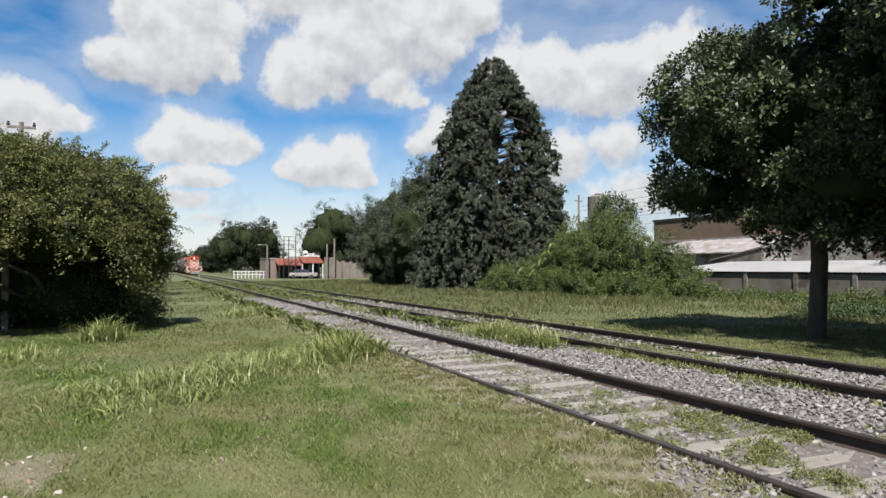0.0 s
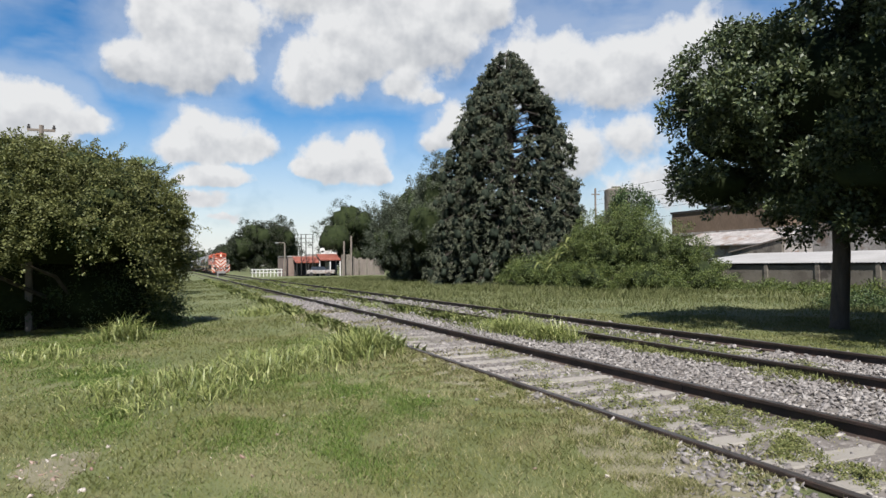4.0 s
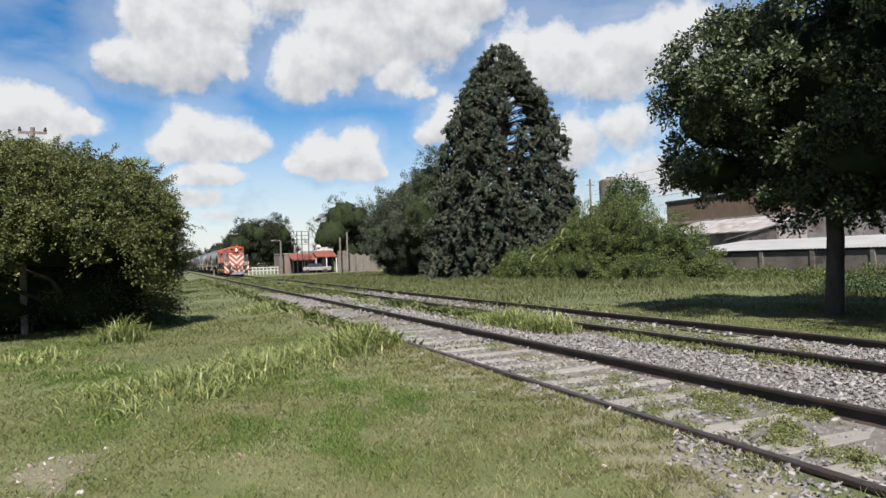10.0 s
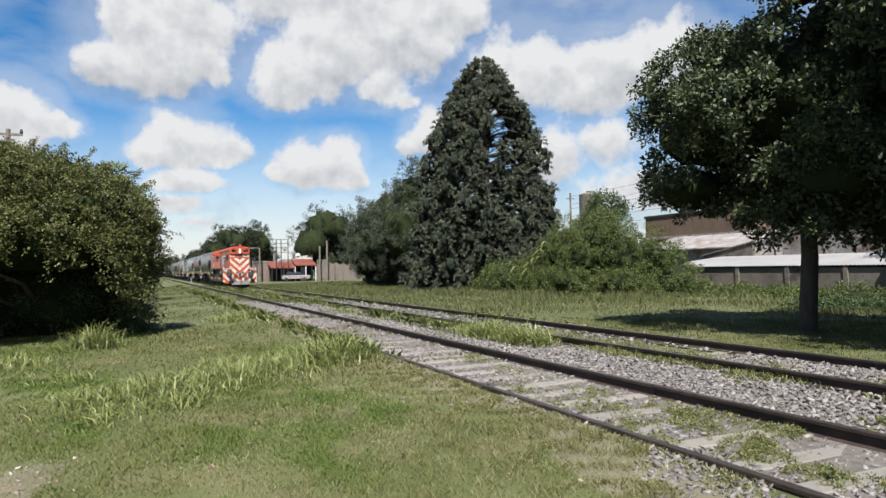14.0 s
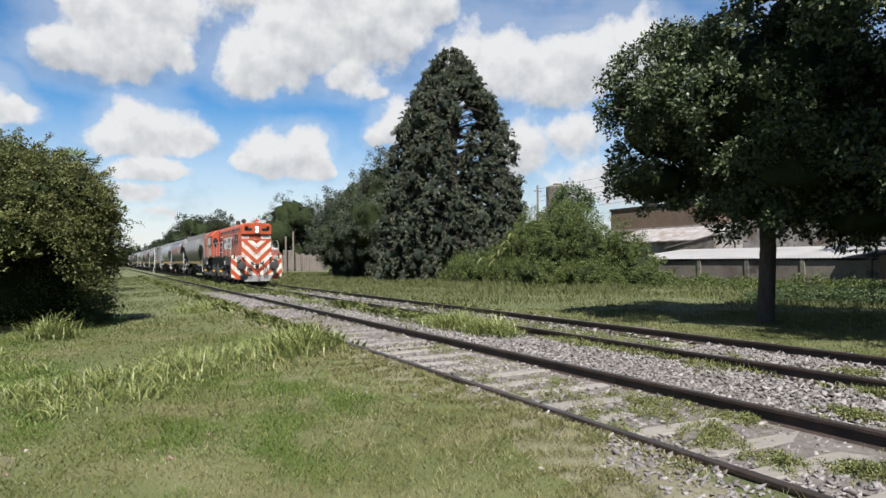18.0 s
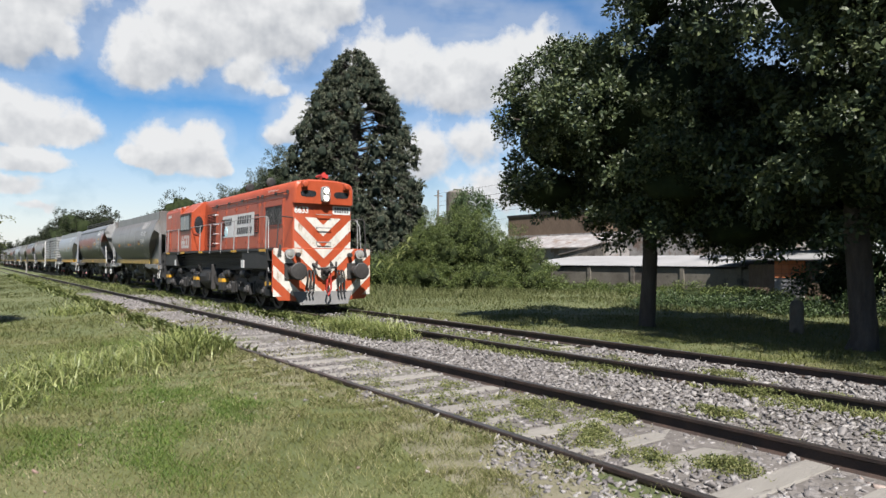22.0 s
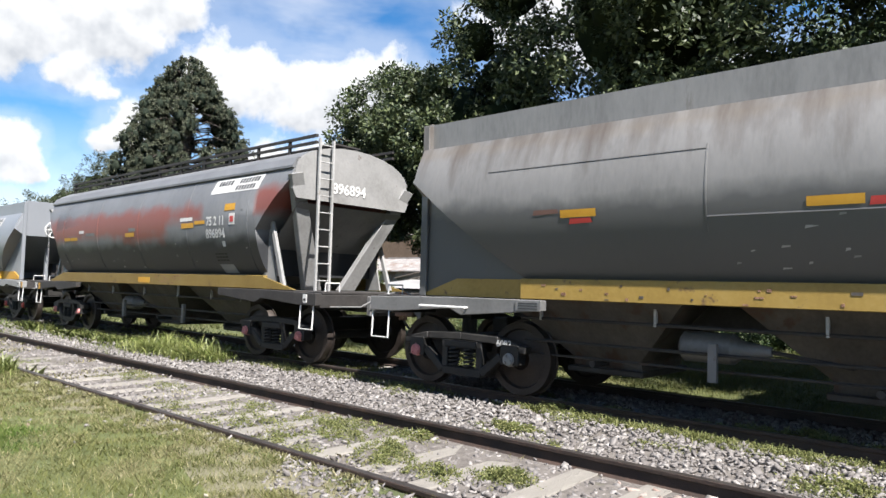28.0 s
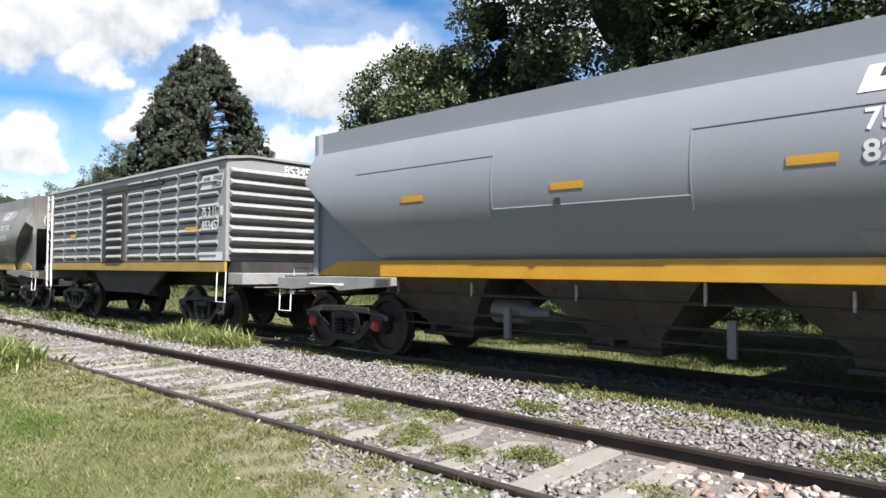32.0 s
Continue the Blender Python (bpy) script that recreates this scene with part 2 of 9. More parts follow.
def part(name, m, material, parent=None, label="", bevel=0.0, smooth=False, at=None):
    me = m.data(name, material, bevel, smooth) if isinstance(m, M) else m
    ob = new(name, me)
    if parent is not None:
        ob.parent = parent
    if at is not None:
        ob.matrix_basis = at
    if label:
        ob["label"] = label
    return ob


def thing(name, label, category, group="", kind="", at=None):
    ob = tagged(new(name), label, category, group, kind)
    if at is not None:
        ob.matrix_basis = at
    return ob


def poly_mesh(name, verts, sizes, mat, smooth=False):
    """A mesh of separate polygons, fast: verts (n, 3), laid out polygon by polygon, with a size for each."""
    verts = np.asarray(verts, np.float32)
    sizes = np.asarray(sizes, np.int32)
    me = bpy.data.meshes.new(name)
    me.vertices.add(len(verts))
    me.vertices.foreach_set("co", verts.ravel())
    me.loops.add(int(sizes.sum()))
    me.loops.foreach_set("vertex_index", np.arange(int(sizes.sum()), dtype=np.int32))
    me.polygons.add(len(sizes))
    me.polygons.foreach_set("loop_start", np.r_[0, np.cumsum(sizes)[:-1]].astype(np.int32))
    me.update(calc_edges=True)
    me.materials.append(mat)
    return me


def index_mesh(name, verts, faces, mat, smooth=False):
    """A mesh from arrays: verts (n, 3) and faces (m, 3) or (m, 4)."""
    faces = np.asarray(faces, np.int32)
    me = bpy.data.meshes.new(name)
    me.vertices.add(len(verts))
    me.vertices.foreach_set("co", np.asarray(verts, np.float32).ravel())
    me.loops.add(faces.size)
    me.loops.foreach_set("vertex_index", faces.ravel())
    me.polygons.add(len(faces))
    me.polygons.foreach_set("loop_start", (np.arange(len(faces)) * faces.shape[1]).astype(np.int32))
    me.update(calc_edges=True)
    if smooth:
        me.shade_smooth()
    me.materials.append(mat)
    return me


def unit(v):
    return v / np.maximum(np.linalg.norm(v, axis=-1, keepdims=True), 1e-9)


# ---- materials ----
def material(name, stops, rough=0.6, metal=0.0, scale=3.0, fine=40.0, bump=0.15, blotch=None, island=0.0, per_object=0.0, spec=0.5, coord="Object", stretch=None, through_light=0.0):
    """Colour from two noises (broad and fine) over the stops; blotch: (colour, threshold, scale) of stains or wear."""
    mt = bpy.data.materials.new(name)
    mt.use_nodes = True
    nt = mt.node_tree
    N, L = nt.nodes.new, nt.links.new
    bs = nt.nodes["Principled BSDF"]
    tc = N("ShaderNodeTexCoord")
    vec = tc.outputs[coord]
    if stretch:
        mp = N("ShaderNodeMapping")
        mp.inputs["Scale"].default_value = stretch
        L(vec, mp.inputs["Vector"])
        vec = mp.outputs[0]

    def noise_at(s, detail=4.0, rough_n=0.6):
        n = N("ShaderNodeTexNoise")
        n.inputs["Scale"].default_value, n.inputs["Detail"].default_value, n.inputs["Roughness"].default_value = s, detail, rough_n
        L(vec, n.inputs["Vector"])
        return n.outputs[0]

    def math_node(op, a, b):
        n = N("ShaderNodeMath")
        n.operation = op
        for k, q in ((0, a), (1, b)):
            if isinstance(q, (int, float)):
                n.inputs[k].default_value = q
            else:
                L(q, n.inputs[k])
        return n.outputs[0]

    broad, grain = noise_at(scale), noise_at(fine, 3.0)
    f = math_node("ADD", math_node("MULTIPLY", broad, 0.65), math_node("MULTIPLY", grain, 0.35))
    if island:
        g = N("ShaderNodeNewGeometry")
        f = math_node("ADD", math_node("MULTIPLY", f, 1 - island), math_node("MULTIPLY", g.outputs["Random Per Island"], island))
    if per_object:
        oi = N("ShaderNodeObjectInfo")
        f = math_node("ADD", math_node("MULTIPLY", f, 1 - per_object), math_node("MULTIPLY", oi.outputs["Random"], per_object))
    ramp = N("ShaderNodeValToRGB")
    L(f, ramp.inputs[0])
    cr = ramp.color_ramp
    lo, hi = (0.3, 0.7) if not (island or per_object) else (0.15, 0.85)
    while len(cr.elements) < len(stops):
        cr.elements.new(0.5)
    for i, c in enumerate(stops):
        cr.elements[i].position = lo + (hi - lo) * i / max(1, len(stops) - 1)
        cr.elements[i].color = (*c, 1)
    col = ramp.outputs[0]
    if blotch:
        bc, th, bsz = blotch
        bn = noise_at(bsz, 6.0, 0.7)
        mr = N("ShaderNodeMapRange")
        mr.inputs["From Min"].default_value, mr.inputs["From Max"].default_value = th, th + 0.08
        L(bn, mr.inputs["Value"])
        mx = N("ShaderNodeMix")
        mx.data_type = "RGBA"
        L(mr.outputs[0], mx.inputs["Factor"])
        L(col, mx.inputs["A"])
        mx.inputs["B"].default_value = (*bc, 1)
        col = mx.outputs["Result"]
    L(col, bs.inputs["Base Color"])
    bs.inputs["Roughness"].default_value, bs.inputs["Metallic"].default_value = rough, metal
    bs.inputs["Specular IOR Level"].default_value = spec
    if bump:
        bp = N("ShaderNodeBump")
        bp.inputs["Strength"].default_value, bp.inputs["Distance"].default_value = bump, 0.02
        L(grain, bp.inputs["Height"])
        L(bp.outputs[0], bs.inputs["Normal"])
    if through_light:
        tr, ms = N("ShaderNodeBsdfTranslucent"), N("ShaderNodeMixShader")
        L(col, tr.inputs["Color"])
        ms.inputs[0].default_value = through_light
        L(bs.outputs[0], ms.inputs[1])
        L(tr.outputs[0], ms.inputs[2])
        L(ms.outputs[0], nt.nodes["Material Output"].inputs["Surface"])
    return mt


def leaf_mat(name, dark, mid, light, rough=0.45, spec=0.5, through_light=0.25):
    return material(name, [dark, mid, light], rough, 0, 0.6, 6.0, 0.0, island=0.7, spec=spec, through_light=through_light)


MAT_RAIL_SIDE = material("rusty_rail", [(0.010, 0.007, 0.006), (0.026, 0.016, 0.012), (0.055, 0.031, 0.022)], 0.7, 0.2, 4, 60, 0.3)
MAT_RAIL_TOP = material("worn_rail_head", [(0.05, 0.042, 0.038), (0.10, 0.09, 0.082)], 0.42, 0.7, 5, 80, 0.05)
MAT_SLEEPER = material("weathered_sleeper", [(0.1034, 0.09363, 0.08071), (0.1615, 0.1486, 0.1292), (0.2132, 0.197, 0.1744)], 0.9, 0, 2, 18, 0.6, per_object=0.25, stretch=(6, 1, 6), blotch=((0.0646, 0.05491, 0.04522), 0.6, 3))
MAT_STONE = material("ballast_stone", [(0.076, 0.067, 0.063), (0.114, 0.103, 0.097), (0.141, 0.129, 0.122), (0.222, 0.206, 0.193)], 0.9, 0, 3, 60, 0.3, island=0.7)
MAT_RUBBLE = material("brick_rubble", [(0.152, 0.0912, 0.0722), (0.2508, 0.1976, 0.1672), (0.3344, 0.304, 0.2736)], 0.9, 0, 3, 40, 0.4, island=0.75)
MAT_BALLAST = material("ballast_bed", [(0.0395, 0.0335, 0.029), (0.086, 0.075, 0.066), (0.139, 0.125, 0.114)], 0.95, 0, 7, 34, 0.9, blotch=((0.0646, 0.06783, 0.02584), 0.56, 0.8))
MAT_BARK = material("bark", [(0.020, 0.015, 0.012), (0.044, 0.034, 0.027), (0.075, 0.060, 0.047)], 0.9, 0, 3, 25, 0.8, stretch=(3, 3, 0.6))
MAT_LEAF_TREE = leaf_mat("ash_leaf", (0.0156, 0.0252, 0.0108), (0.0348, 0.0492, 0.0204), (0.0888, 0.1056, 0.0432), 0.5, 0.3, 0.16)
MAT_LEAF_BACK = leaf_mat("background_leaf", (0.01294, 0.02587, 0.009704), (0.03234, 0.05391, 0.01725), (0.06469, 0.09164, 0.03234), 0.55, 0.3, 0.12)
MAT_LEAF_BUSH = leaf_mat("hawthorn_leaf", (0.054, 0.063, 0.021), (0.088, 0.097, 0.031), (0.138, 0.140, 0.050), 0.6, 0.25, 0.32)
MAT_LEAF_GREEN = leaf_mat("bramble_leaf", (0.022, 0.036, 0.008), (0.054, 0.074, 0.017), (0.11, 0.13, 0.036), 0.55, 0.3, 0.2)
MAT_LEAF_PINE = leaf_mat("bunya_needle", (0.026, 0.032, 0.021), (0.060, 0.067, 0.044), (0.118, 0.124, 0.084), 0.62, 0.14, through_light=0.08)
MAT_GRASS = leaf_mat("grass_blade", (0.05964, 0.07341, 0.02065), (0.1009, 0.1124, 0.0367), (0.156, 0.1537, 0.06882), 0.6, 0.3, 0.5)
MAT_LAWN = material("lawn_blade", [(0.036, 0.053, 0.0105), (0.072, 0.086, 0.020), (0.119, 0.119, 0.038), (0.189, 0.168, 0.074)], 0.7, 0, 1.1, 6, 0, island=0.2, spec=0.25, through_light=0.3, blotch=((0.1375, 0.1298, 0.0572), 0.5, 0.8))
MAT_TUFT = leaf_mat("long_grass_blade", (0.060, 0.082, 0.019), (0.150, 0.178, 0.048), (0.31, 0.32, 0.13), 0.45, 0.4, 0.42)
MAT_LUSH = leaf_mat("lush_grass_blade", (0.034, 0.066, 0.008), (0.071, 0.121, 0.016), (0.130, 0.178, 0.034), 0.6, 0.3, 0.4)
MAT_STRAW = leaf_mat("dry_grass_blade", (0.1505, 0.1471, 0.0684), (0.2462, 0.2257, 0.1163), (0.342, 0.3078, 0.1915), 0.7, 0.25, 0.45)
# Near-black: the shade inside crowns is put into this colour.
MAT_HEART = material("crown_shade", [(0.007, 0.0112, 0.0042), (0.014, 0.0196, 0.007), (0.0245, 0.0315, 0.0112)], 0.9, 0, 2, 9, 0.8, spec=0.1)
# Darker than the needles, to paint the shade between the mops.
MAT_HEART_PINE = material("needle_shade", [(0.006, 0.009, 0.006), (0.013, 0.018, 0.012), (0.024, 0.030, 0.021)], 0.9, 0, 4, 16, 0.9, spec=0.1)
MAT_LEAF_FAR = leaf_mat("grey_green_leaf", (0.013, 0.019, 0.011), (0.034, 0.043, 0.025), (0.074, 0.084, 0.052), 0.55, 0.3, 0.12)
MAT_LEAF_DISTANT = leaf_mat("distant_leaf", (0.008, 0.012, 0.006), (0.018, 0.023, 0.011), (0.034, 0.039, 0.020), 0.6, 0.2, 0.08)
MAT_CREAM = material("stained_cream_paint", [(0.26, 0.235, 0.20), (0.40, 0.38, 0.34), (0.47, 0.45, 0.41)], 0.55, 0, 2.5, 22, 0.08, stretch=(1, 1, 0.5), blotch=((0.24, 0.17, 0.12), 0.56, 3.5))
MAT_WEED = leaf_mat("weed_leaf", (0.062, 0.076, 0.024), (0.125, 0.138, 0.046), (0.215, 0.210, 0.088), 0.6, 0.25, 0.35)
MAT_ORANGE = material("orange_red_paint", [(0.2093, 0.03534, 0.01209), (0.2697, 0.0465, 0.01581), (0.3023, 0.05952, 0.02325)], 0.42, 0, 1.2, 14, 0.06, stretch=(1.395, 1.395, 0.372), blotch=((0.1767, 0.03534, 0.01581), 0.62, 2.2))
MAT_BLACK = material("black_grime", [(0.0048, 0.0048, 0.0054), (0.012, 0.0114, 0.0108), (0.027, 0.024, 0.0216)], 0.6, 0.1, 2, 25, 0.2)
MAT_BOGIE = material("grimy_bogie_steel", [(0.006, 0.0056, 0.0052), (0.014, 0.0128, 0.0118), (0.030, 0.027, 0.024)], 0.65, 0.2, 3, 30, 0.3)
MAT_WHEEL = material("wheel_steel", [(0.018, 0.0132, 0.0114), (0.033, 0.0252, 0.021), (0.054, 0.042, 0.036)], 0.55, 0.5, 3, 30, 0.1)
MAT_WHITE = material("white_paint", [(0.3724, 0.3643, 0.3481), (0.4453, 0.4372, 0.421), (0.4858, 0.4777, 0.4615)], 0.5, 0, 3, 30, 0.05, blotch=((0.2753, 0.251, 0.2267), 0.66, 6))
MAT_YELLOW = material("yellow_paint", [(0.328, 0.164, 0.00984), (0.3936, 0.2034, 0.01312), (0.4198, 0.2296, 0.01968)], 0.5, 0, 2, 20, 0.05)

# ---- ground ----
GROUND = -0.20
TRACKS = {"near": 4.573, "far": 8.546}
GAUGE_HALF = 0.873


def lift(x, y):
    """Height of the ground: gently uneven, level with the ballast along the tracks."""
    x, y = np.asarray(x, float), np.asarray(y, float)
    bumps = 0.035 * np.sin(x * 0.55 + 1.3 * np.sin(y * 0.4)) * np.sin(y * 0.7 + 0.6) + 0.02 * np.sin(x * 1.7 + y * 1.1)
    away = np.clip((np.abs(y - 6.6) - 3.6) / 2.0, 0, 1)
    near = np.clip((y - 2.3) / 1.25, 0, 1)
    shoulder = near * near * (3 - 2 * near) * np.clip((3.70 - y) / 0.04, 0, 1)
    return GROUND + bumps * away * np.clip(1 - (np.hypot(x, y) - 30) / 30, 0, 1) + 0.155 * shoulder


def graded(lo, hi, fine_lo, fine_hi, step):
    out, k = list(np.arange(fine_lo, fine_hi + step / 2, step)), step
    while out[-1] < hi:
        k *= 1.5
        out.append(min(hi, out[-1] + k))
    k = step
    while out[0] > lo:
        k *= 1.5
        out.insert(0, max(lo, out[0] - k))
    return np.array(out)


def ground_material():
    mt = material("grass_ground", [(0.034, 0.046, 0.011), (0.058, 0.067, 0.019), (0.092, 0.09, 0.036)], 0.95, 0, 0.4, 30, 0.5, blotch=((0.135, 0.115, 0.075), 0.66, 0.5))
    return mt


def make_ground():
    xs, ys = graded(-2600, 2600, -45, 14, 0.5), np.sort(np.concatenate([graded(-2600, 2600, -14, 34, 0.5), [2.75, 3.25, 3.65, 3.71]]))
    gx, gy = np.meshgrid(xs, ys, indexing="ij")
    v = np.stack([gx, gy, lift(gx, gy)], -1).reshape(-1, 3)
    n = len(ys)
    i, j = np.meshgrid(np.arange(len(xs) - 1), np.arange(n - 1), indexing="ij")
    a = (i * n + j).ravel()
    me = index_mesh("ground", v, np.stack([a, a + n, a + n + 1, a + 1], -1), ground_material(), True)
    tagged(new("ground", me), "flat grassy ground with worn patches of bare soil", "ground", kind="structure")


make_ground()


def make_bed():
    """Ballast beds with ragged edges under both tracks."""
    for name, y0, y1, x0, x1, z in (("ballast_bed", 3.74, 7.9, -36, 14, GROUND + 0.03), ("ballast_bed", 7.6, 10.2, -8.2, 14, GROUND + 0.016)):
        xs = np.arange(x0, x1, 0.25)
        rnd = np.random.RandomState(5)
        wob = lambda s: np.convolve(rnd.rand(len(xs) + 8) - 0.5, np.ones(9) / 9, "valid") * s  # noqa: E731
        thin = np.clip((xs + 17) / 10, 0.0, 1)
        top = y1 - (1 - thin) * (y1 - 5.9 if y1 < 8 else 0) + wob(0.9)
        low, v = y0 + wob(0.9 if y0 > 5 else 0.0), []
        for k in range(7):
            f = k / 6
            zz = z + 0.035 * math.sin(math.pi * f)
            v.append(np.stack([xs, low + (top - low) * f, np.full(len(xs), zz)], -1))
        v = np.concatenate(v)
        n = len(xs)
        i, j = np.meshgrid(np.arange(6), np.arange(n - 1), indexing="ij")
        a = (i * n + j).ravel()
        me = index_mesh("ballast_bed", v, np.stack([a, a + 1, a + n + 1, a + n], -1), MAT_BALLAST, True)
        tagged(new(name, me), "bed of grey crushed-stone ballast under the rails", "ballast", kind="structure")


make_bed()


def make_verge():
    """Worn strip of dry soil and straw outside the near rail."""
    mt = material("dry_verge", [(0.066, 0.062, 0.031), (0.100, 0.090, 0.055), (0.142, 0.127, 0.090)], 0.95, 0, 2.2, 30, 0.7)
    # a trodden patch of bare soil in the lawn
    rim = [(math.cos(a) * (1 + 0.22 * math.sin(3 * a + 1) + 0.12 * math.sin(7 * a)), math.sin(a) * (1 + 0.22 * math.sin(3 * a + 1) + 0.12 * math.sin(7 * a))) for a in np.linspace(0, 2 * math.pi, 40, endpoint=False)]
    v = np.array([(-6.3 + 0.62 * f * p, -0.95 + 0.30 * f * q, 0) for f in (0.3, 0.7, 1.0) for p, q in rim] + [(-6.3, -0.95, 0)])
    v[:, 2] = lift(v[:, 0], v[:, 1]) + 0.006
    v[80:120, 2] -= 0.012
    faces = [(40 * k + i, 40 * k + 40 + i, 40 * k + 40 + (i + 1) % 40, 40 * k + (i + 1) % 40) for k in (0, 1) for i in range(40)]
    bare = M().add([tuple(p) for p in v], [tuple(reversed(f)) for f in faces] + [tuple(range(40))])
    tagged(part("bare_soil", bare, mt, smooth=True), "trodden patch of bare brown soil in the lawn", "soil", kind="structure")
    xs = np.arange(-26, 4, 0.2)
    rnd = np.random.RandomState(15)
    wob = np.convolve(rnd.rand(len(xs) + 4) - 0.5, np.ones(5) / 5, "valid")
    low = 3.16 - 0.62 * np.clip((xs + 5.6) / 2.6, 0, 1) + 0.3 * wob + 0.08 * np.sin(xs * 1.7)
    v = np.concatenate([np.stack([xs, low + (3.69 - low) * f, lift(xs, low + (3.69 - low) * f) + (0.005 if f else -0.004)], -1) for f in (0, 0.25, 0.5, 0.75, 1.0)])
    n = len(xs)
    i, j = np.meshgrid(np.arange(4), np.arange(n - 1), indexing="ij")
    a = (i * n + j).ravel()
    tagged(new("dry_verge", index_mesh("dry_verge", v, np.stack([a, a + 1, a + n + 1, a + n], -1), mt, True)), "worn strip of dry soil and straw beside the rail", "soil", kind="structure")


make_verge()


def sleeper_x(k):
    """Place of a sleeper along the track, unevenly spaced."""
    return -2.02 - 0.645 * k + 0.05 * math.sin(k * 2.3)


def rail_profile():
    return [(-0.065, -0.150), (0.065, -0.150), (0.065, -0.140), (0.012, -0.122), (0.010, -0.045), (0.034, -0.034), (0.035, -0.006), (0.028, -0.001), (-0.028, -0.001), (-0.035, -0.006), (-0.034, -0.034), (-0.010, -0.045), (-0.012, -0.122), (-0.065, -0.140)]


def make_tracks():
    rnd = random.Random(3)
    near_sleeper = M().box(-0.115, 0.115, -1.36, 1.36, -0.14, 0.0).data("sleeper", MAT_SLEEPER, 0.012)
    for key, yc in TRACKS.items():
        tr = thing("railway_track", "rusty broad-gauge railway track on old wooden sleepers, weeds between the rails", "railway track", "railway tracks", "structure")
        for s in (-1, 1):
            y = yc + s * GAUGE_HALF
            for lo, hi in ((-420, -60), (-60, -24), (-24, -6.4), (-6.392, 12), (12, 60)):
                r = part("rail", M().prism([(y + a, b) for a, b in rail_profile()], "x", lo, hi - 0.008), MAT_RAIL_SIDE, tr)
                part("rail_head", M().box(lo, hi - 0.008, y - 0.03, y + 0.03, -0.004, 0.0), MAT_RAIL_TOP, r, "worn running surface")
        low = 0.0 if key == "near" else 0.03
        for k in range(-15, 20 if key == "near" else 12):
            x = sleeper_x(k)
            part("sleeper", near_sleeper, None, tr, at=pose(x, yc + rnd.uniform(-0.06, 0.06), -0.128 - low - rnd.uniform(0, 0.014), 0, rnd.uniform(-1, 1), rnd.uniform(-2.0, 2.0)))


make_tracks()



def stones(name, x, y, z, size, mat, rnd, label, flat=0.55):
    """Crushed stones: each a skewed, chipped block of its own size and turn."""
    base = np.array([(i, j, k) for i in (-1, 1) for j in (-1, 1) for k in (-1, 1)], float) * 0.62
    quad = np.array([(0, 1, 3, 2), (4, 6, 7, 5), (0, 4, 5, 1), (2, 3, 7, 6), (0, 2, 6, 4), (1, 5, 7, 3)])
    tri = np.concatenate([quad[:, [0, 1, 2]], quad[:, [0, 2, 3]]])
    n = len(x)
    v = base[None] * (0.55 + 0.9 * rnd.rand(n, 1, 3)) * np.array([1, 1, flat]) + rnd.normal(size=(n, 8, 3)) * np.array([0.19, 0.19, 0.12])
    a, b, c = rnd.rand(n) * 6.283, rnd.normal(size=n) * 0.35, rnd.normal(size=n) * 0.35
    v = np.stack([v[:, :, 0], v[:, :, 1], v[:, :, 2] + np.tan(np.clip(b, -0.8, 0.8))[:, None] * v[:, :, 0] + np.tan(np.clip(c, -0.8, 0.8))[:, None] * v[:, :, 1]], -1)
    ca, sa = np.cos(a)[:, None], np.sin(a)[:, None]
    v = np.stack([v[:, :, 0] * ca - v[:, :, 1] * sa, v[:, :, 0] * sa + v[:, :, 1] * ca, v[:, :, 2]], -1) * np.asarray(size)[:, None, None]
    v += np.stack([x, y, z], -1)[:, None]
    f = tri[None] + (np.arange(n) * 8)[:, None, None]
    return tagged(new(name, index_mesh(name, v.reshape(-1, 3), f.reshape(-1, 3), mat)), label, "ballast", kind="stuff")


def gravel_edge(x):
    """Where grass gives way to gravel outside the near rail: gravel patches near, dry grass farther off."""
    return 3.62 - 0.28 * np.clip((x + 6.2) / 2.0, 0, 1) - 0.62 * np.clip((x + 4.2) / 1.6, 0, 1) + 0.14 * np.sin(x * 2.3) + 0.09 * np.sin(x * 5.1)


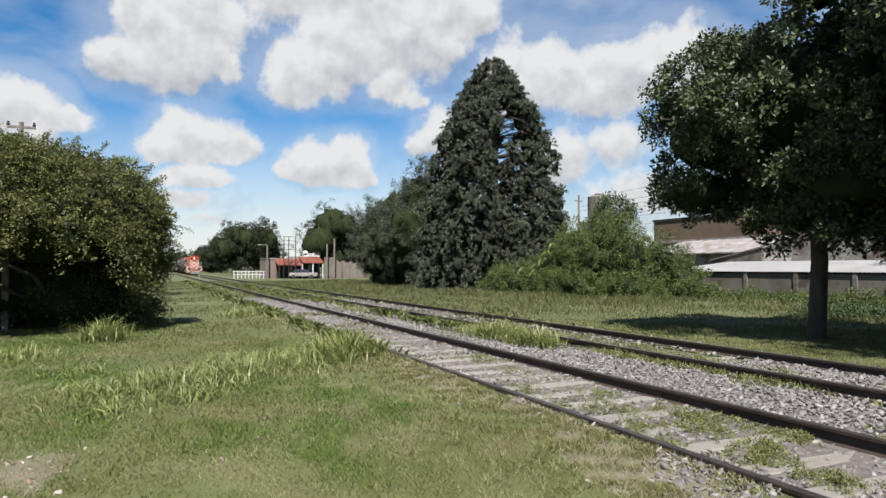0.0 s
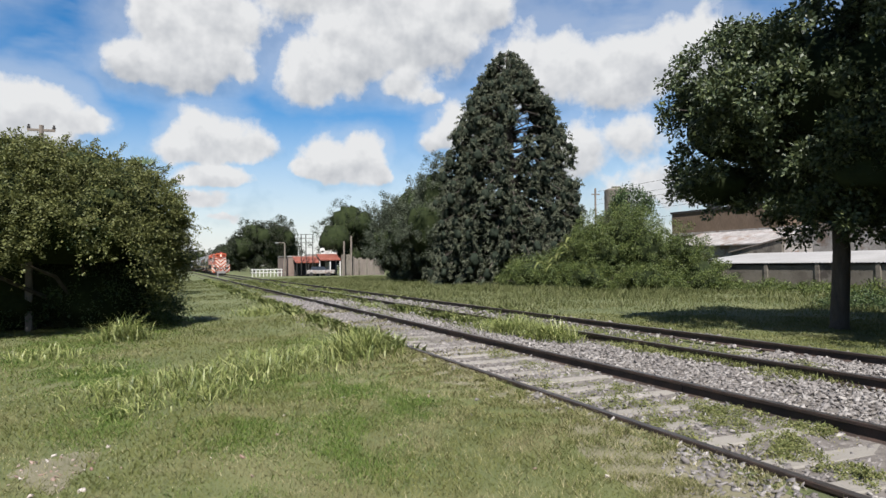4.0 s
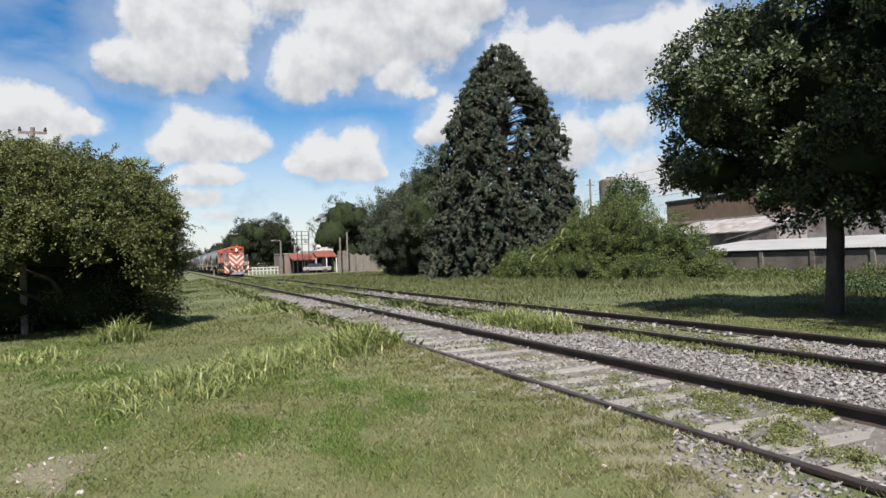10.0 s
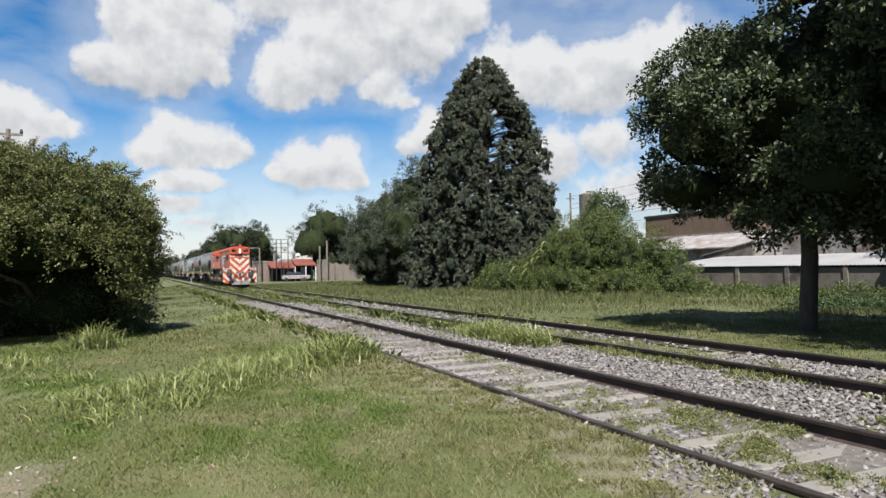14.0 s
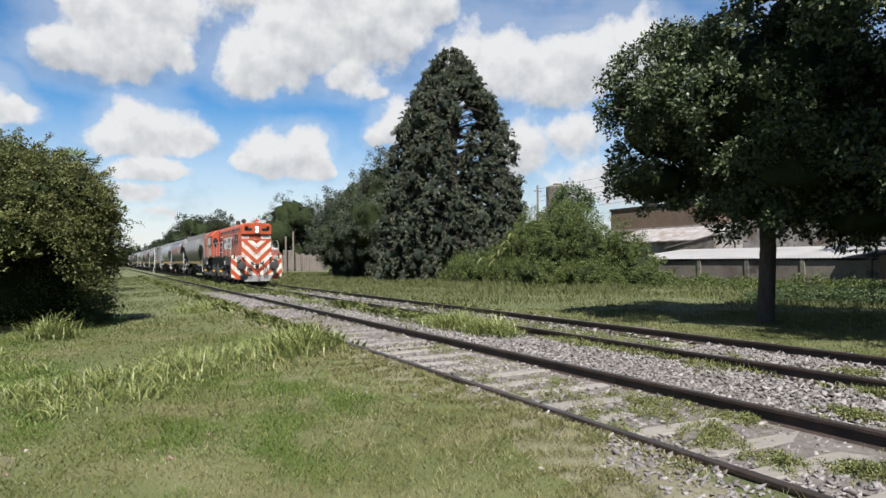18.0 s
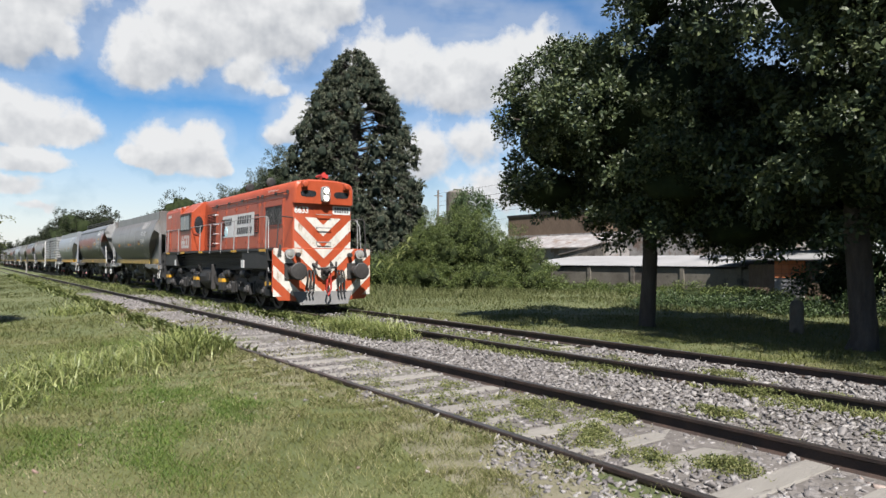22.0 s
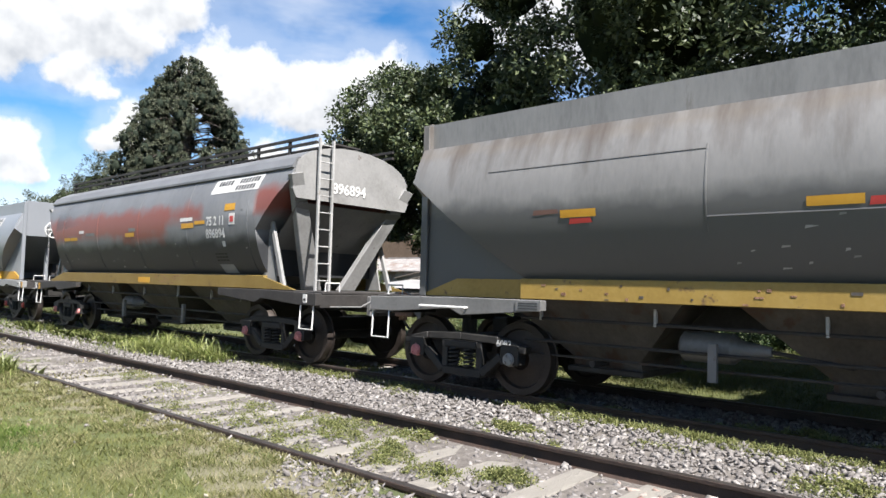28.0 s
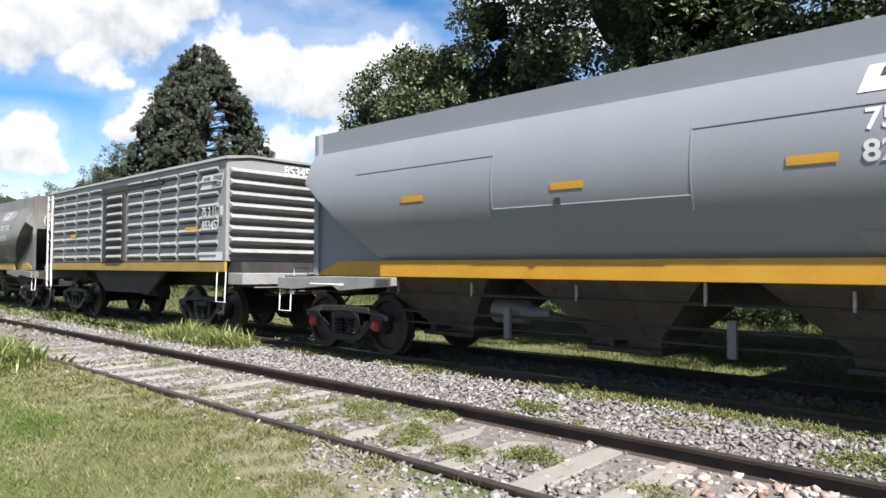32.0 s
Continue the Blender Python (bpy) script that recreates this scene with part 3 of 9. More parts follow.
def make_stones():
    rnd = np.random.RandomState(8)
    n = 88000
    x = 5.0 - 37.5 * rnd.rand(n) ** 1.5
    y = rnd.uniform(2.7, 10.3, n)
    inside_near = np.abs(y - TRACKS["near"]) < 0.80
    keep_p = np.where(y < gravel_edge(x), 0.006, 1.0)
    keep_p = np.where((y < 3.66) & (y >= gravel_edge(x)), 0.85, keep_p)
    keep_p = np.where(inside_near, 0.68 + 0.3 * np.sin(x * 2.1 + 1), keep_p)
    keep_p = np.where((y > 7.35) & (y < 7.75), 0.35, keep_p)
    keep_p = np.where((y > 7.7) & (x < -8.5), 0.08, keep_p)
    keep_p = np.where((y > 9.45), 0.10, keep_p)
    keep_p = np.where((y > 6.5) & (x < -11), 0.2, keep_p)
    on_rail = np.zeros(n, bool)
    for yc in TRACKS.values():
        for s in (-1, 1):
            on_rail |= np.abs(y - yc - s * GAUGE_HALF) < 0.06
    wood = np.zeros(n, bool)
    for k in range(-8, 32):
        wood |= np.abs(x - sleeper_x(k)) < 0.115
    wood &= (np.abs(y - TRACKS["near"]) < 0.85) & (rnd.rand(n) < np.where(x > -3.5, 0.93, np.where(x > -7, 0.7, 0.3)))
    keep = (rnd.rand(n) < keep_p) & ~on_rail & ~wood
    x, y = x[keep], y[keep]
    size = (0.016 + 0.020 * rnd.rand(len(x)) ** 2.5) * (1 + 0.025 * np.hypot(x, y))
    z = np.where(np.abs(y - TRACKS["near"]) < 0.8, -0.155, -0.135) + 0.014 * rnd.rand(len(x))
    z = np.where(y < 3.70, lift(x, y) + 0.006, z)
    stones("ballast_stones", x, y, z, size, MAT_STONE, rnd, "loose grey crushed-stone ballast")
    lx, ly = np.concatenate([rnd.uniform(-13, -1.5, 46), rnd.normal(-6.3, 0.4, 44)]), np.concatenate([rnd.uniform(-1.0, 2.9, 46), rnd.normal(-0.95, 0.22, 44)])
    stones("pale_pebbles", lx, ly, lift(lx, ly) + 0.008, 0.010 + 0.022 * rnd.rand(90) ** 2, MAT_RUBBLE, rnd, "few pale pebbles scattered on the lawn")
    n = 230
    x, y = rnd.normal(-0.75, 0.62, n), rnd.normal(5.15, 0.26, n)
    hill = np.exp(-((x + 0.75) / 0.8) ** 2 - ((y - 5.15) / 0.3) ** 2)
    stones("brick_rubble", x, y, -0.15 + 0.07 * hill * rnd.rand(n), 0.024 + 0.026 * rnd.rand(n), MAT_RUBBLE, rnd, "heap of pale broken brick and stone beside the rail", 0.75)


make_stones()


# ---- plants ----
def leaves(name, centres, spread, n, size, mat, rnd, droop=0.0, up=0.35, outward=None):
    """n leaves, each a folded diamond, scattered round the clump centres."""
    centres = np.asarray(centres, float)
    pick = rnd.randint(0, len(centres), n)
    off = rnd.normal(size=(n, 3))
    off = unit(off) * (rnd.rand(n, 1) ** 0.5) * np.asarray(spread)
    p = centres[pick] + off
    ax = unit(rnd.normal(size=(n, 3)) + unit(off) * 0.9 + np.array([0, 0, -droop]))
    nor = unit(np.cross(ax, rnd.normal(size=(n, 3))) + np.array([0, 0, up]))
    side = unit(np.cross(nor, ax))
    ln = size * (0.65 + 0.7 * rnd.rand(n, 1))
    wd = ln * (0.19 + 0.11 * rnd.rand(n, 1))
    v = np.stack([p, p + ax * ln * 0.45 + side * wd, p + ax * ln - nor * ln * 0.12, p + ax * ln * 0.5 - side * wd], 1)
    return poly_mesh(name, v.reshape(-1, 3), np.full(n, 4), mat)


def blob_centres(blobs, n, rnd, shell=0.55, lump=0.13):
    """Clump centres spread through the outer part of a few ellipsoids, with an uneven outline."""
    vol = np.array([b[3] * b[4] * b[5] for b in blobs]) ** 0.75
    pick = rnd.choice(len(blobs), n, p=vol / vol.sum())
    b = np.array(blobs)[pick]
    d = unit(rnd.normal(size=(n, 3)))
    r = (shell**3 + (1 - shell**3) * rnd.rand(n, 1)) ** (1 / 3)
    r *= 1 + lump * (np.sin(5 * d[:, :1] + 3 * d[:, 2:] + pick[:, None]) + np.sin(7 * d[:, 1:2] - 4 * d[:, 2:] + 2 * pick[:, None]))
    return b[:, :3] + d * r * b[:, 3:6]


def limbs(m, base, top, r0, targets, rnd, seg=6, low=0.22):
    """A trunk from base to top, and limbs from it to the targets."""
    base, top = np.array(base, float), np.array(top, float)
    pts = [base + (top - base) * f + np.array([rnd.uniform(-0.12, 0.12), rnd.uniform(-0.12, 0.12), 0]) * (0 < f < 1) for f in (0, 0.03, 0.25, 0.5, 0.75, 1)]
    m.tube(pts, [r0 * 1.35, r0 * 1.05, r0 * 0.95, r0 * 0.75, r0 * 0.5, r0 * 0.18], 10)
    for t in targets:
        t = np.array(t, float)
        f = np.clip((t[2] - base[2]) / (top[2] - base[2]) * 0.75 - 0.05, low, 0.95)
        a = base + (top - base) * f
        mid = a + (t - a) * 0.5 + np.array([0, 0, 0.12 * np.linalg.norm(t - a)])
        r = r0 * 0.42 * (1 - 0.6 * f)
        m.tube([a, a + (mid - a) * 0.5 + np.array([0, 0, 0.05]), mid, t], [r, r * 0.8, r * 0.55, r * 0.15], seg)
    return m


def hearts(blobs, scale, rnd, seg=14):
    """The dense inner mass of a crown: rough lumps, well inside the outer leaves, coloured near-black as its shade."""
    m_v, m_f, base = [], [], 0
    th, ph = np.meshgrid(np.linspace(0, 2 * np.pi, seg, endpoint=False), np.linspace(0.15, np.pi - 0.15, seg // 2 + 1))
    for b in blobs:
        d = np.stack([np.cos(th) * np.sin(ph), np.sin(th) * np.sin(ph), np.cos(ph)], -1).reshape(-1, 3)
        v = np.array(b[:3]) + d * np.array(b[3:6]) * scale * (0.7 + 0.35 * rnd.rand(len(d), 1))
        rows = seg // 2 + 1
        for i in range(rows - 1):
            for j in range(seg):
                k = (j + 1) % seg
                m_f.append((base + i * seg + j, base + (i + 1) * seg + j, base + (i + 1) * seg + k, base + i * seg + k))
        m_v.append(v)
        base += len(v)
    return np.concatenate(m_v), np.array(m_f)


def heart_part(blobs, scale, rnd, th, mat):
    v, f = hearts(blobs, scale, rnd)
    return part("inner_foliage", index_mesh("inner_foliage", v, f, mat), None, th, "near-black lumps coloured as the shade inside the foliage")


def lobed(blobs, count, size, rnd):
    """The main masses of a crown, shrunk, with many smaller lobes set into their outsides."""
    out = [(*b[:3], b[3] * 0.84, b[4] * 0.84, b[5] * 0.84) for b in blobs]
    weight = np.array([b[3] * b[4] * b[5] for b in blobs]) ** 0.67
    for k in rnd.choice(len(blobs), count, p=weight / weight.sum()):
        b, d = np.array(blobs[k]), unit(rnd.normal(size=3) + np.array([0, 0, 0.15]))
        r = size * rnd.uniform(0.6, 1.3)
        c = b[:3] + d * (b[3:6] - r * 0.45)
        out.append((*c, r * 1.15, r * 1.15, r * 0.9))
    return out


def tree(name, label, base, height, trunk_r, blobs, clumps, n, size, mat, spread=0.42, seed=1, group="", arms=26, trunk_top=None, shell=0.55, core=0.0, lobes=0, lobe=0.8):
    rnd = np.random.RandomState(seed)
    main = blobs
    if lobes:
        blobs = lobed(blobs, lobes, lobe, rnd)
    th = thing(name, label, "tree", group, at=pose(*base))
    cs = blob_centres(blobs, clumps, rnd, shell)
    tgt = cs[rnd.permutation(len(cs))[:arms]]
    part("trunk", limbs(M(), (0, 0, -0.1), (0.1, 0, trunk_top or height * 0.85), trunk_r, tgt, rnd, low=0.34), MAT_BARK, th, smooth=True)
    crown = part("crown", leaves("crown", cs, spread, n, size, mat, rnd), None, th)
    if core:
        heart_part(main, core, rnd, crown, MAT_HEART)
    return th


def sprigs(name, x, y, z, h, w, mat, rnd, bend=0.8):
    """Tiny blades of short turf, one triangle each."""
    n = len(x)
    a = rnd.rand(n) * 2 * np.pi
    b = a + np.pi / 2 + rnd.normal(size=n) * 0.6
    side = np.stack([np.cos(b), np.sin(b), 0 * a], -1) * np.asarray(w)[:, None]
    tip = np.stack([np.cos(a) * bend, np.sin(a) * bend, 0 * a + 1], -1) * np.asarray(h)[:, None]
    p = np.stack([x, y, z], -1)
    v = np.stack([p - side, p + side, p + tip], 1)
    return poly_mesh(name, v.reshape(-1, 3), np.full(n, 3), mat)


def blades(name, x, y, z, h, w, mat, rnd, bend=0.5, droop=0.0):
    """Curved grass blades of three parts each."""
    n = len(x)
    lean_a = rnd.rand(n) * 2 * np.pi
    a = lean_a + np.pi / 2 + rnd.normal(size=n) * 0.5
    side = np.stack([np.cos(a), np.sin(a), 0 * a], -1)
    lean = np.stack([np.cos(lean_a), np.sin(lean_a), 0 * a], -1) * (bend * (0.3 + rnd.rand(n)))[:, None]
    p = np.stack([x, y, z], -1)
    h, w = np.asarray(h)[:, None], np.asarray(w)[:, None]
    up = np.array([0, 0, 1.0])
    m1 = p + h * (0.55 * up + 0.22 * lean) + droop * h * (0.22 * up + 0.15 * lean)
    tip = p + h * ((1 - (0.25 + 0.3 * droop) * np.linalg.norm(lean, axis=1, keepdims=True)) * up + lean)
    v = np.stack([p - side * w, p + side * w, m1 + side * w * 0.75, tip, m1 - side * w * 0.75], 1)
    return poly_mesh(name, v.reshape(-1, 3), np.full(n, 5), mat)


def arching(name, x, y, z, h, w, mat, rnd, bend):
    """Long grass leaves that rise and arch over, each a tapering ribbon of three quads."""
    n = len(x)
    a = rnd.rand(n) * 2 * np.pi
    lean = np.stack([np.cos(a), np.sin(a), 0 * a], -1) * (bend * (0.25 + 1.1 * rnd.rand(n)))[:, None]
    b = a + np.pi / 2 + rnd.normal(size=n) * 0.35
    side = np.stack([np.cos(b), np.sin(b), 0 * a], -1)
    p, h, w = np.stack([x, y, z], -1), np.asarray(h)[:, None], np.asarray(w)[:, None]
    size = np.linalg.norm(lean, axis=1, keepdims=True)
    v = []
    for s, k in ((0.0, 0.7), (0.4, 1.0), (0.75, 0.65), (1.0, 0.08)):
        c = p + h * (np.array([0, 0, 1.0]) * s * (1.05 - 0.42 * size * s) + lean * s * s)
        v += [c - side * w * k, c + side * w * k]
    v = np.stack(v, 1)
    q = np.array([(0, 1, 3, 2), (2, 3, 5, 4), (4, 5, 7, 6)])
    f = q[None] + (np.arange(n) * 8)[:, None, None]
    return index_mesh(name, v.reshape(-1, 3), f.reshape(-1, 4), mat)


def make_grass():
    rnd = np.random.RandomState(11)
    # lawn near the camera
    n = 620000
    r = np.abs(2.3 + 19 * rnd.rand(n) ** 1.35 - 0.5 * rnd.rand(n) ** 3)
    a = np.radians(rnd.uniform(4, 114, n) + 3 * rnd.normal(size=n))
    x, y = -r * np.sin(a), r * np.cos(a)
    dry = np.clip((y - gravel_edge(x) + 1.1) / 1.1, 0, 1)
    worn = np.exp(-(((x + 6.3) / 0.75) ** 2 + ((y + 0.95) / 0.42) ** 2))
    keep = ((y < 3.70) & (rnd.rand(n) < np.where(y < gravel_edge(x), (1 - 0.45 * dry) * (1 - 0.6 * worn), 0.10))) | (y > 10.4)
    x, y = x[keep], y[keep]
    patch = np.sin(x * 1.1 + 2 * np.sin(y * 0.8)) * np.sin(y * 1.4 + x * 0.3)
    fine = np.sin(x * 5.3 + 3 * np.sin(y * 3.1)) * np.sin(y * 6.4 + 2 * np.sin(x * 2.9))
    keep = rnd.rand(len(x)) < 0.84 + 0.2 * patch + 0.12 * fine
    x, y, patch, fine = x[keep], y[keep], patch[keep], fine[keep]
    h = (0.020 + 0.034 * rnd.rand(len(x)) ** 2) * (1 + 0.35 * patch + 0.25 * fine)
    far = np.hypot(x, y)
    me = sprigs("lawn_grass", x, y, lift(x, y) - 0.003, h, 0.0011 + 0.0004 * far, MAT_LAWN, rnd, 1.1)
    tagged(new("lawn_grass", me), "short mown grass, partly dry", "grass", kind="stuff")
    n = 230000
    r, a = 0.2 + 12.0 * rnd.rand(n) ** 0.62, np.radians(rnd.uniform(112, 366, n))
    inner = rnd.rand(n) < 0.16
    r, a = np.where(inner, 2.4 * rnd.rand(n) ** 0.5, r), np.where(inner, np.radians(rnd.uniform(0, 120, n)), a)
    x, y = -r * np.sin(a), r * np.cos(a)
    keep = y < 3.66
    x, y = x[keep], y[keep]
    me = sprigs("lawn_grass", x, y, lift(x, y) - 0.003, 0.02 + 0.03 * rnd.rand(len(x)) ** 2, np.full(len(x), 0.0046), MAT_LAWN, rnd, 1.1)
    tagged(new("lawn_grass", me), "short mown grass where the camera stands", "grass", kind="stuff")
    # lusher and drier patches in the mown grass
    spots = [(-13.6, -2.6, 1.8, 1.0), (-11.4, -1.4, 1.6, 0.7), (-17.5, -2.4, 2.0, 0.8), (-6.6, 1.6, 1.1, 0.5), (-15.9, -1.6, 1.8, 1.2), (-20.0, -0.5, 2.5, 1.0), (-8.6, 2.1, 0.9, 0.55), (-5.7, 1.3, 0.7, 0.4), (-6.9, 0.5, 0.8, 0.5), (-11.6, -1.0, 1.4, 0.7), (-13.5, 2.4, 1.6, 0.9), (-9.4, 1.3, 1.2, 0.8), (-4.7, 0.2, 0.6, 0.4),
             (-8.0, -0.8, 0.9, 0.5), (-3.6, 1.5, 0.5, 0.35), (-4.2, -0.6, 0.6, 0.4), (-7.2, 2.4, 0.6, 0.3), (-2.6, 2.2, 0.5, 0.3)]
    for name, label, mat, count, tall, shift in (("lush_grass", "patches of lusher green grass in the lawn", MAT_LUSH, 7000, 0.055, 0.0), ("dry_grass", "thin dry straw among the mown grass", MAT_STRAW, 2000, 0.04, 0.9)):
        px, py = [], []
        for sx, sy, ra, rb in spots:
            q = rnd.normal(size=(count, 2)) * 0.55
            px.append(sx + shift * ra + q[:, 0] * ra * (1 + shift))
            py.append(sy - shift * 0.5 + q[:, 1] * rb * (1 + shift))
        px, py = np.concatenate(px), np.concatenate(py)
        keep = (py < 3.4) & (px < -1.6) & (np.sin(px * 4.1 + 2 * np.sin(py * 3.3)) * np.sin(py * 5.2 + np.sin(px * 2.3)) + rnd.rand(len(px)) > 0.25)
        px, py = px[keep], py[keep]
        me = sprigs(name, px, py, lift(px, py) - 0.003, tall * (0.35 + 0.65 * rnd.rand(len(px)) ** 1.5), 0.0013 + 0.0004 * np.hypot(px, py), mat, rnd, 0.8 + 0.6 * shift)
        tagged(new(name, me), label, "grass", kind="stuff")
    # thin tufty turf running out into the gravel
    for name, mat, count in (("edge_grass", MAT_LAWN, 52000), ("edge_straw", MAT_STRAW, 36000)):
        px = -1.4 - 12.0 * rnd.rand(count) ** 1.3
        py = gravel_edge(px) + 0.12 - np.abs(rnd.normal(size=count)) * (0.55 if mat is MAT_LAWN else 0.8)
        clump = np.sin(px * 7.3 + 2.5 * np.sin(py * 5.1)) * np.sin(py * 8.2 + 2 * np.sin(px * 3.7))
        keep = (py < 3.55) & (clump + 0.9 * rnd.rand(count) > 0.2)
        px, py, clump = px[keep], py[keep], clump[keep]
        me = sprigs(name, px, py, lift(px, py) - 0.003, (0.02 + 0.035 * rnd.rand(len(px)) ** 2) * (1.2 + 0.5 * clump), 0.0012 + 0.00042 * np.hypot(px, py), mat, rnd, 1.0)
        tagged(new(name, me), "thin tufty grass at the edge of the gravel", "grass", kind="stuff")
    # dry grass hanging over the near rail and growing between the rails
    n = 20000
    x = -3.0 - 20 * rnd.rand(n) ** 1.2
    y = np.where(rnd.rand(n) < 0.6, 3.66 - 0.35 * rnd.rand(n) ** 1.5, rnd.uniform(3.74, 5.4, n))
    inside = y > 3.72
    cover = np.sin(x * 1.9) * np.sin(x * 0.83 + 1.0) + 0.45 * np.sin(x * 4.7 + y * 2)
    keep = np.where(inside, (cover > 0.35) & ((x < -4.6) | (rnd.rand(n) < 0.5)), cover > -0.5)
    x, y, inside = x[keep], y[keep], inside[keep]
    z = np.where(inside, -0.155, lift(x, y) - 0.003)
    h = np.where(inside, 0.045, 0.034) * (0.4 + rnd.rand(len(x))) * (1 + np.clip(-x - 7, 0, 8) * 0.14)
    me = blades("rail_grass", x, y, z, h, 0.0016 + 0.0003 * np.hypot(x, y), MAT_STRAW, rnd, 0.9)
    tagged(new("rail_grass", me), "thin dry grass growing along and between the rails", "grass", kind="stuff")
    # grass that hides the outer rail and the siding farther off
    n = 60000
    x = -11.0 - 62 * rnd.rand(n) ** 1.5
    row = rnd.randint(0, 4, n)
    y = np.array([3.55, 5.75, 7.35, 9.75])[row] + rnd.normal(size=n) * np.array([0.17, 0.25, 0.25, 0.3])[row]
    gap = np.sin(x * 0.9 + row) * np.sin(x * 0.37 + 2 * row) + 0.4 * np.sin(x * 2.7 + row)
    keep = (gap > np.array([-0.7, 0.15, -0.1, -0.3])[row]) & ((x < -15) | (row == 0)) & (rnd.rand(n) < np.clip((-x - 10) / 5, 0, 1))
    keep &= (np.abs(np.abs(y - TRACKS["near"]) - GAUGE_HALF) > 0.05) & (np.abs(np.abs(y - TRACKS["far"]) - GAUGE_HALF) > 0.05)
    x, y, row, gap = x[keep], y[keep], row[keep], gap[keep]
    h = np.array([0.20, 0.13, 0.22, 0.18])[row] * (0.5 + 0.8 * rnd.rand(len(x))) * (1 + 0.3 * gap)
    me = blades("track_grass", x, y, lift(x, y) - 0.01, h, 0.003 + 0.0003 * np.hypot(x, y), MAT_TUFT, rnd, 0.9)
    tagged(new("track_grass", me), "uncut grass half hiding the rails farther off", "grass", kind="stuff")
    # longer grass away from the camera and beyond the tracks
    n = 330000
    x = -rnd.rand(n) ** 1.3 * 85 + 4
    y = rnd.uniform(-8, 34, n)
    rough_zone = ((y > 10.2) & (y < 27)) | ((y > 6.1 + 0.4 * np.sin(x)) & (y < 7.9) & (x < -13)) | ((y > 3.4) & (y < 5.7) & (x < -14)) | ((y < 3.2) & (x < -16)) | ((y > 6.2) & (y < 10.3) & (x < -17))
    keep = rough_zone & ~((np.abs(y - TRACKS["far"]) < 0.95) & (rnd.rand(n) < 0.6)) & ~((np.abs(y - TRACKS["near"]) < 0.95) & (rnd.rand(n) < np.where(x > -19, 0.95, 0.5)))
    x, y = x[keep], y[keep]
    tall = np.where((y > 17) & (x < -24), 1.25, 0.8) * np.where((y > 10) & (y < 19) & (x > -20), 0.5, 1.0) * np.where((y < 3.2) & (x < -16), 0.42, 1.0) * np.where(np.abs(y - 8.5) < 1.5, 0.4, 1.0) * np.where(np.abs(y - 4.573) < 1.3, 0.45, 1.0)
    h = (0.10 + 0.16 * rnd.rand(len(x)) ** 1.5) * tall * (1 + 0.5 * np.sin(x * 0.7 + 2) * np.sin(y * 0.9))
    me = sprigs("meadow_grass", x, y, lift(x, y) - 0.01, h, 0.004 + 0.0005 * np.hypot(x, y), MAT_GRASS, rnd, 0.6)
    tagged(new("meadow_grass", me), "uncut green grass beside and beyond the tracks", "grass", kind="stuff")


make_grass()


def tuft(x, y, rx, ry, n, h, label, seed, w=0.008, mat=None, bend=0.75):
    rnd = np.random.RandomState(seed)
    q = rnd.normal(size=(n, 2)) * 0.5
    px, py = x + q[:, 0] * rx, y + q[:, 1] * ry
    hh = h * (0.3 + 0.7 * rnd.rand(n)) * np.exp(-0.35 * (q**2).sum(1))
    me = arching("grass_tuft", px, py, np.where((py > 3.72) & (py < 10.1) & (px > -18), -0.155, lift(px, py) - 0.01), hh, w * (0.5 + 0.8 * rnd.rand(n)), mat or MAT_TUFT, rnd, bend)
    return tagged(new("grass_tuft", me), label, "grass tuft", "grass tufts", "stuff")


for k, (tx, ty, ra, rb, cnt, hh, ww) in enumerate([
    (-11.6, 2.9, 1.0, 0.7, 1500, 0.62, 0.008), (-11.0, 1.9, 1.1, 0.7, 700, 0.46, 0.008), (-10.5, 1.1, 1.0, 0.7, 600, 0.42, 0.008),
    (-9.8, 0.3, 1.0, 0.7, 560, 0.38, 0.008), (-9.5, -0.6, 0.9, 0.7, 420, 0.34, 0.008), (-16.6, -1.0, 0.5, 0.5, 420, 0.80, 0.009),
    (-14.0, -2.2, 0.9, 0.7, 400, 0.36, 0.009), (-13.4, 7.0, 1.0, 0.5, 1300, 0.60, 0.008), (-12.2, 7.1, 0.9, 0.45, 1100, 0.54, 0.008),
    (-14.8, 7.2, 0.9, 0.5, 500, 0.36, 0.009), (-22.5, 2.6, 0.9, 0.8, 420, 0.55, 0.011), (-24.0, 6.7, 1.2, 0.6, 420, 0.4, 0.012), (-12.6, 1.2, 1.0, 0.7, 200, 0.28, 0.009), (-11.8, -1.1, 0.9, 0.6, 220, 0.26, 0.009), (-8.9, 0.3, 0.7, 0.5, 300, 0.26, 0.008), (-8.5, -0.4, 0.6, 0.4, 200, 0.22, 0.008),
]):
    tuft(tx, ty, ra, rb, int(cnt * 0.95), hh * 1.05, "clump of long arching green grass beside the rails", 40 + k, ww * 1.0, None, 1.2)

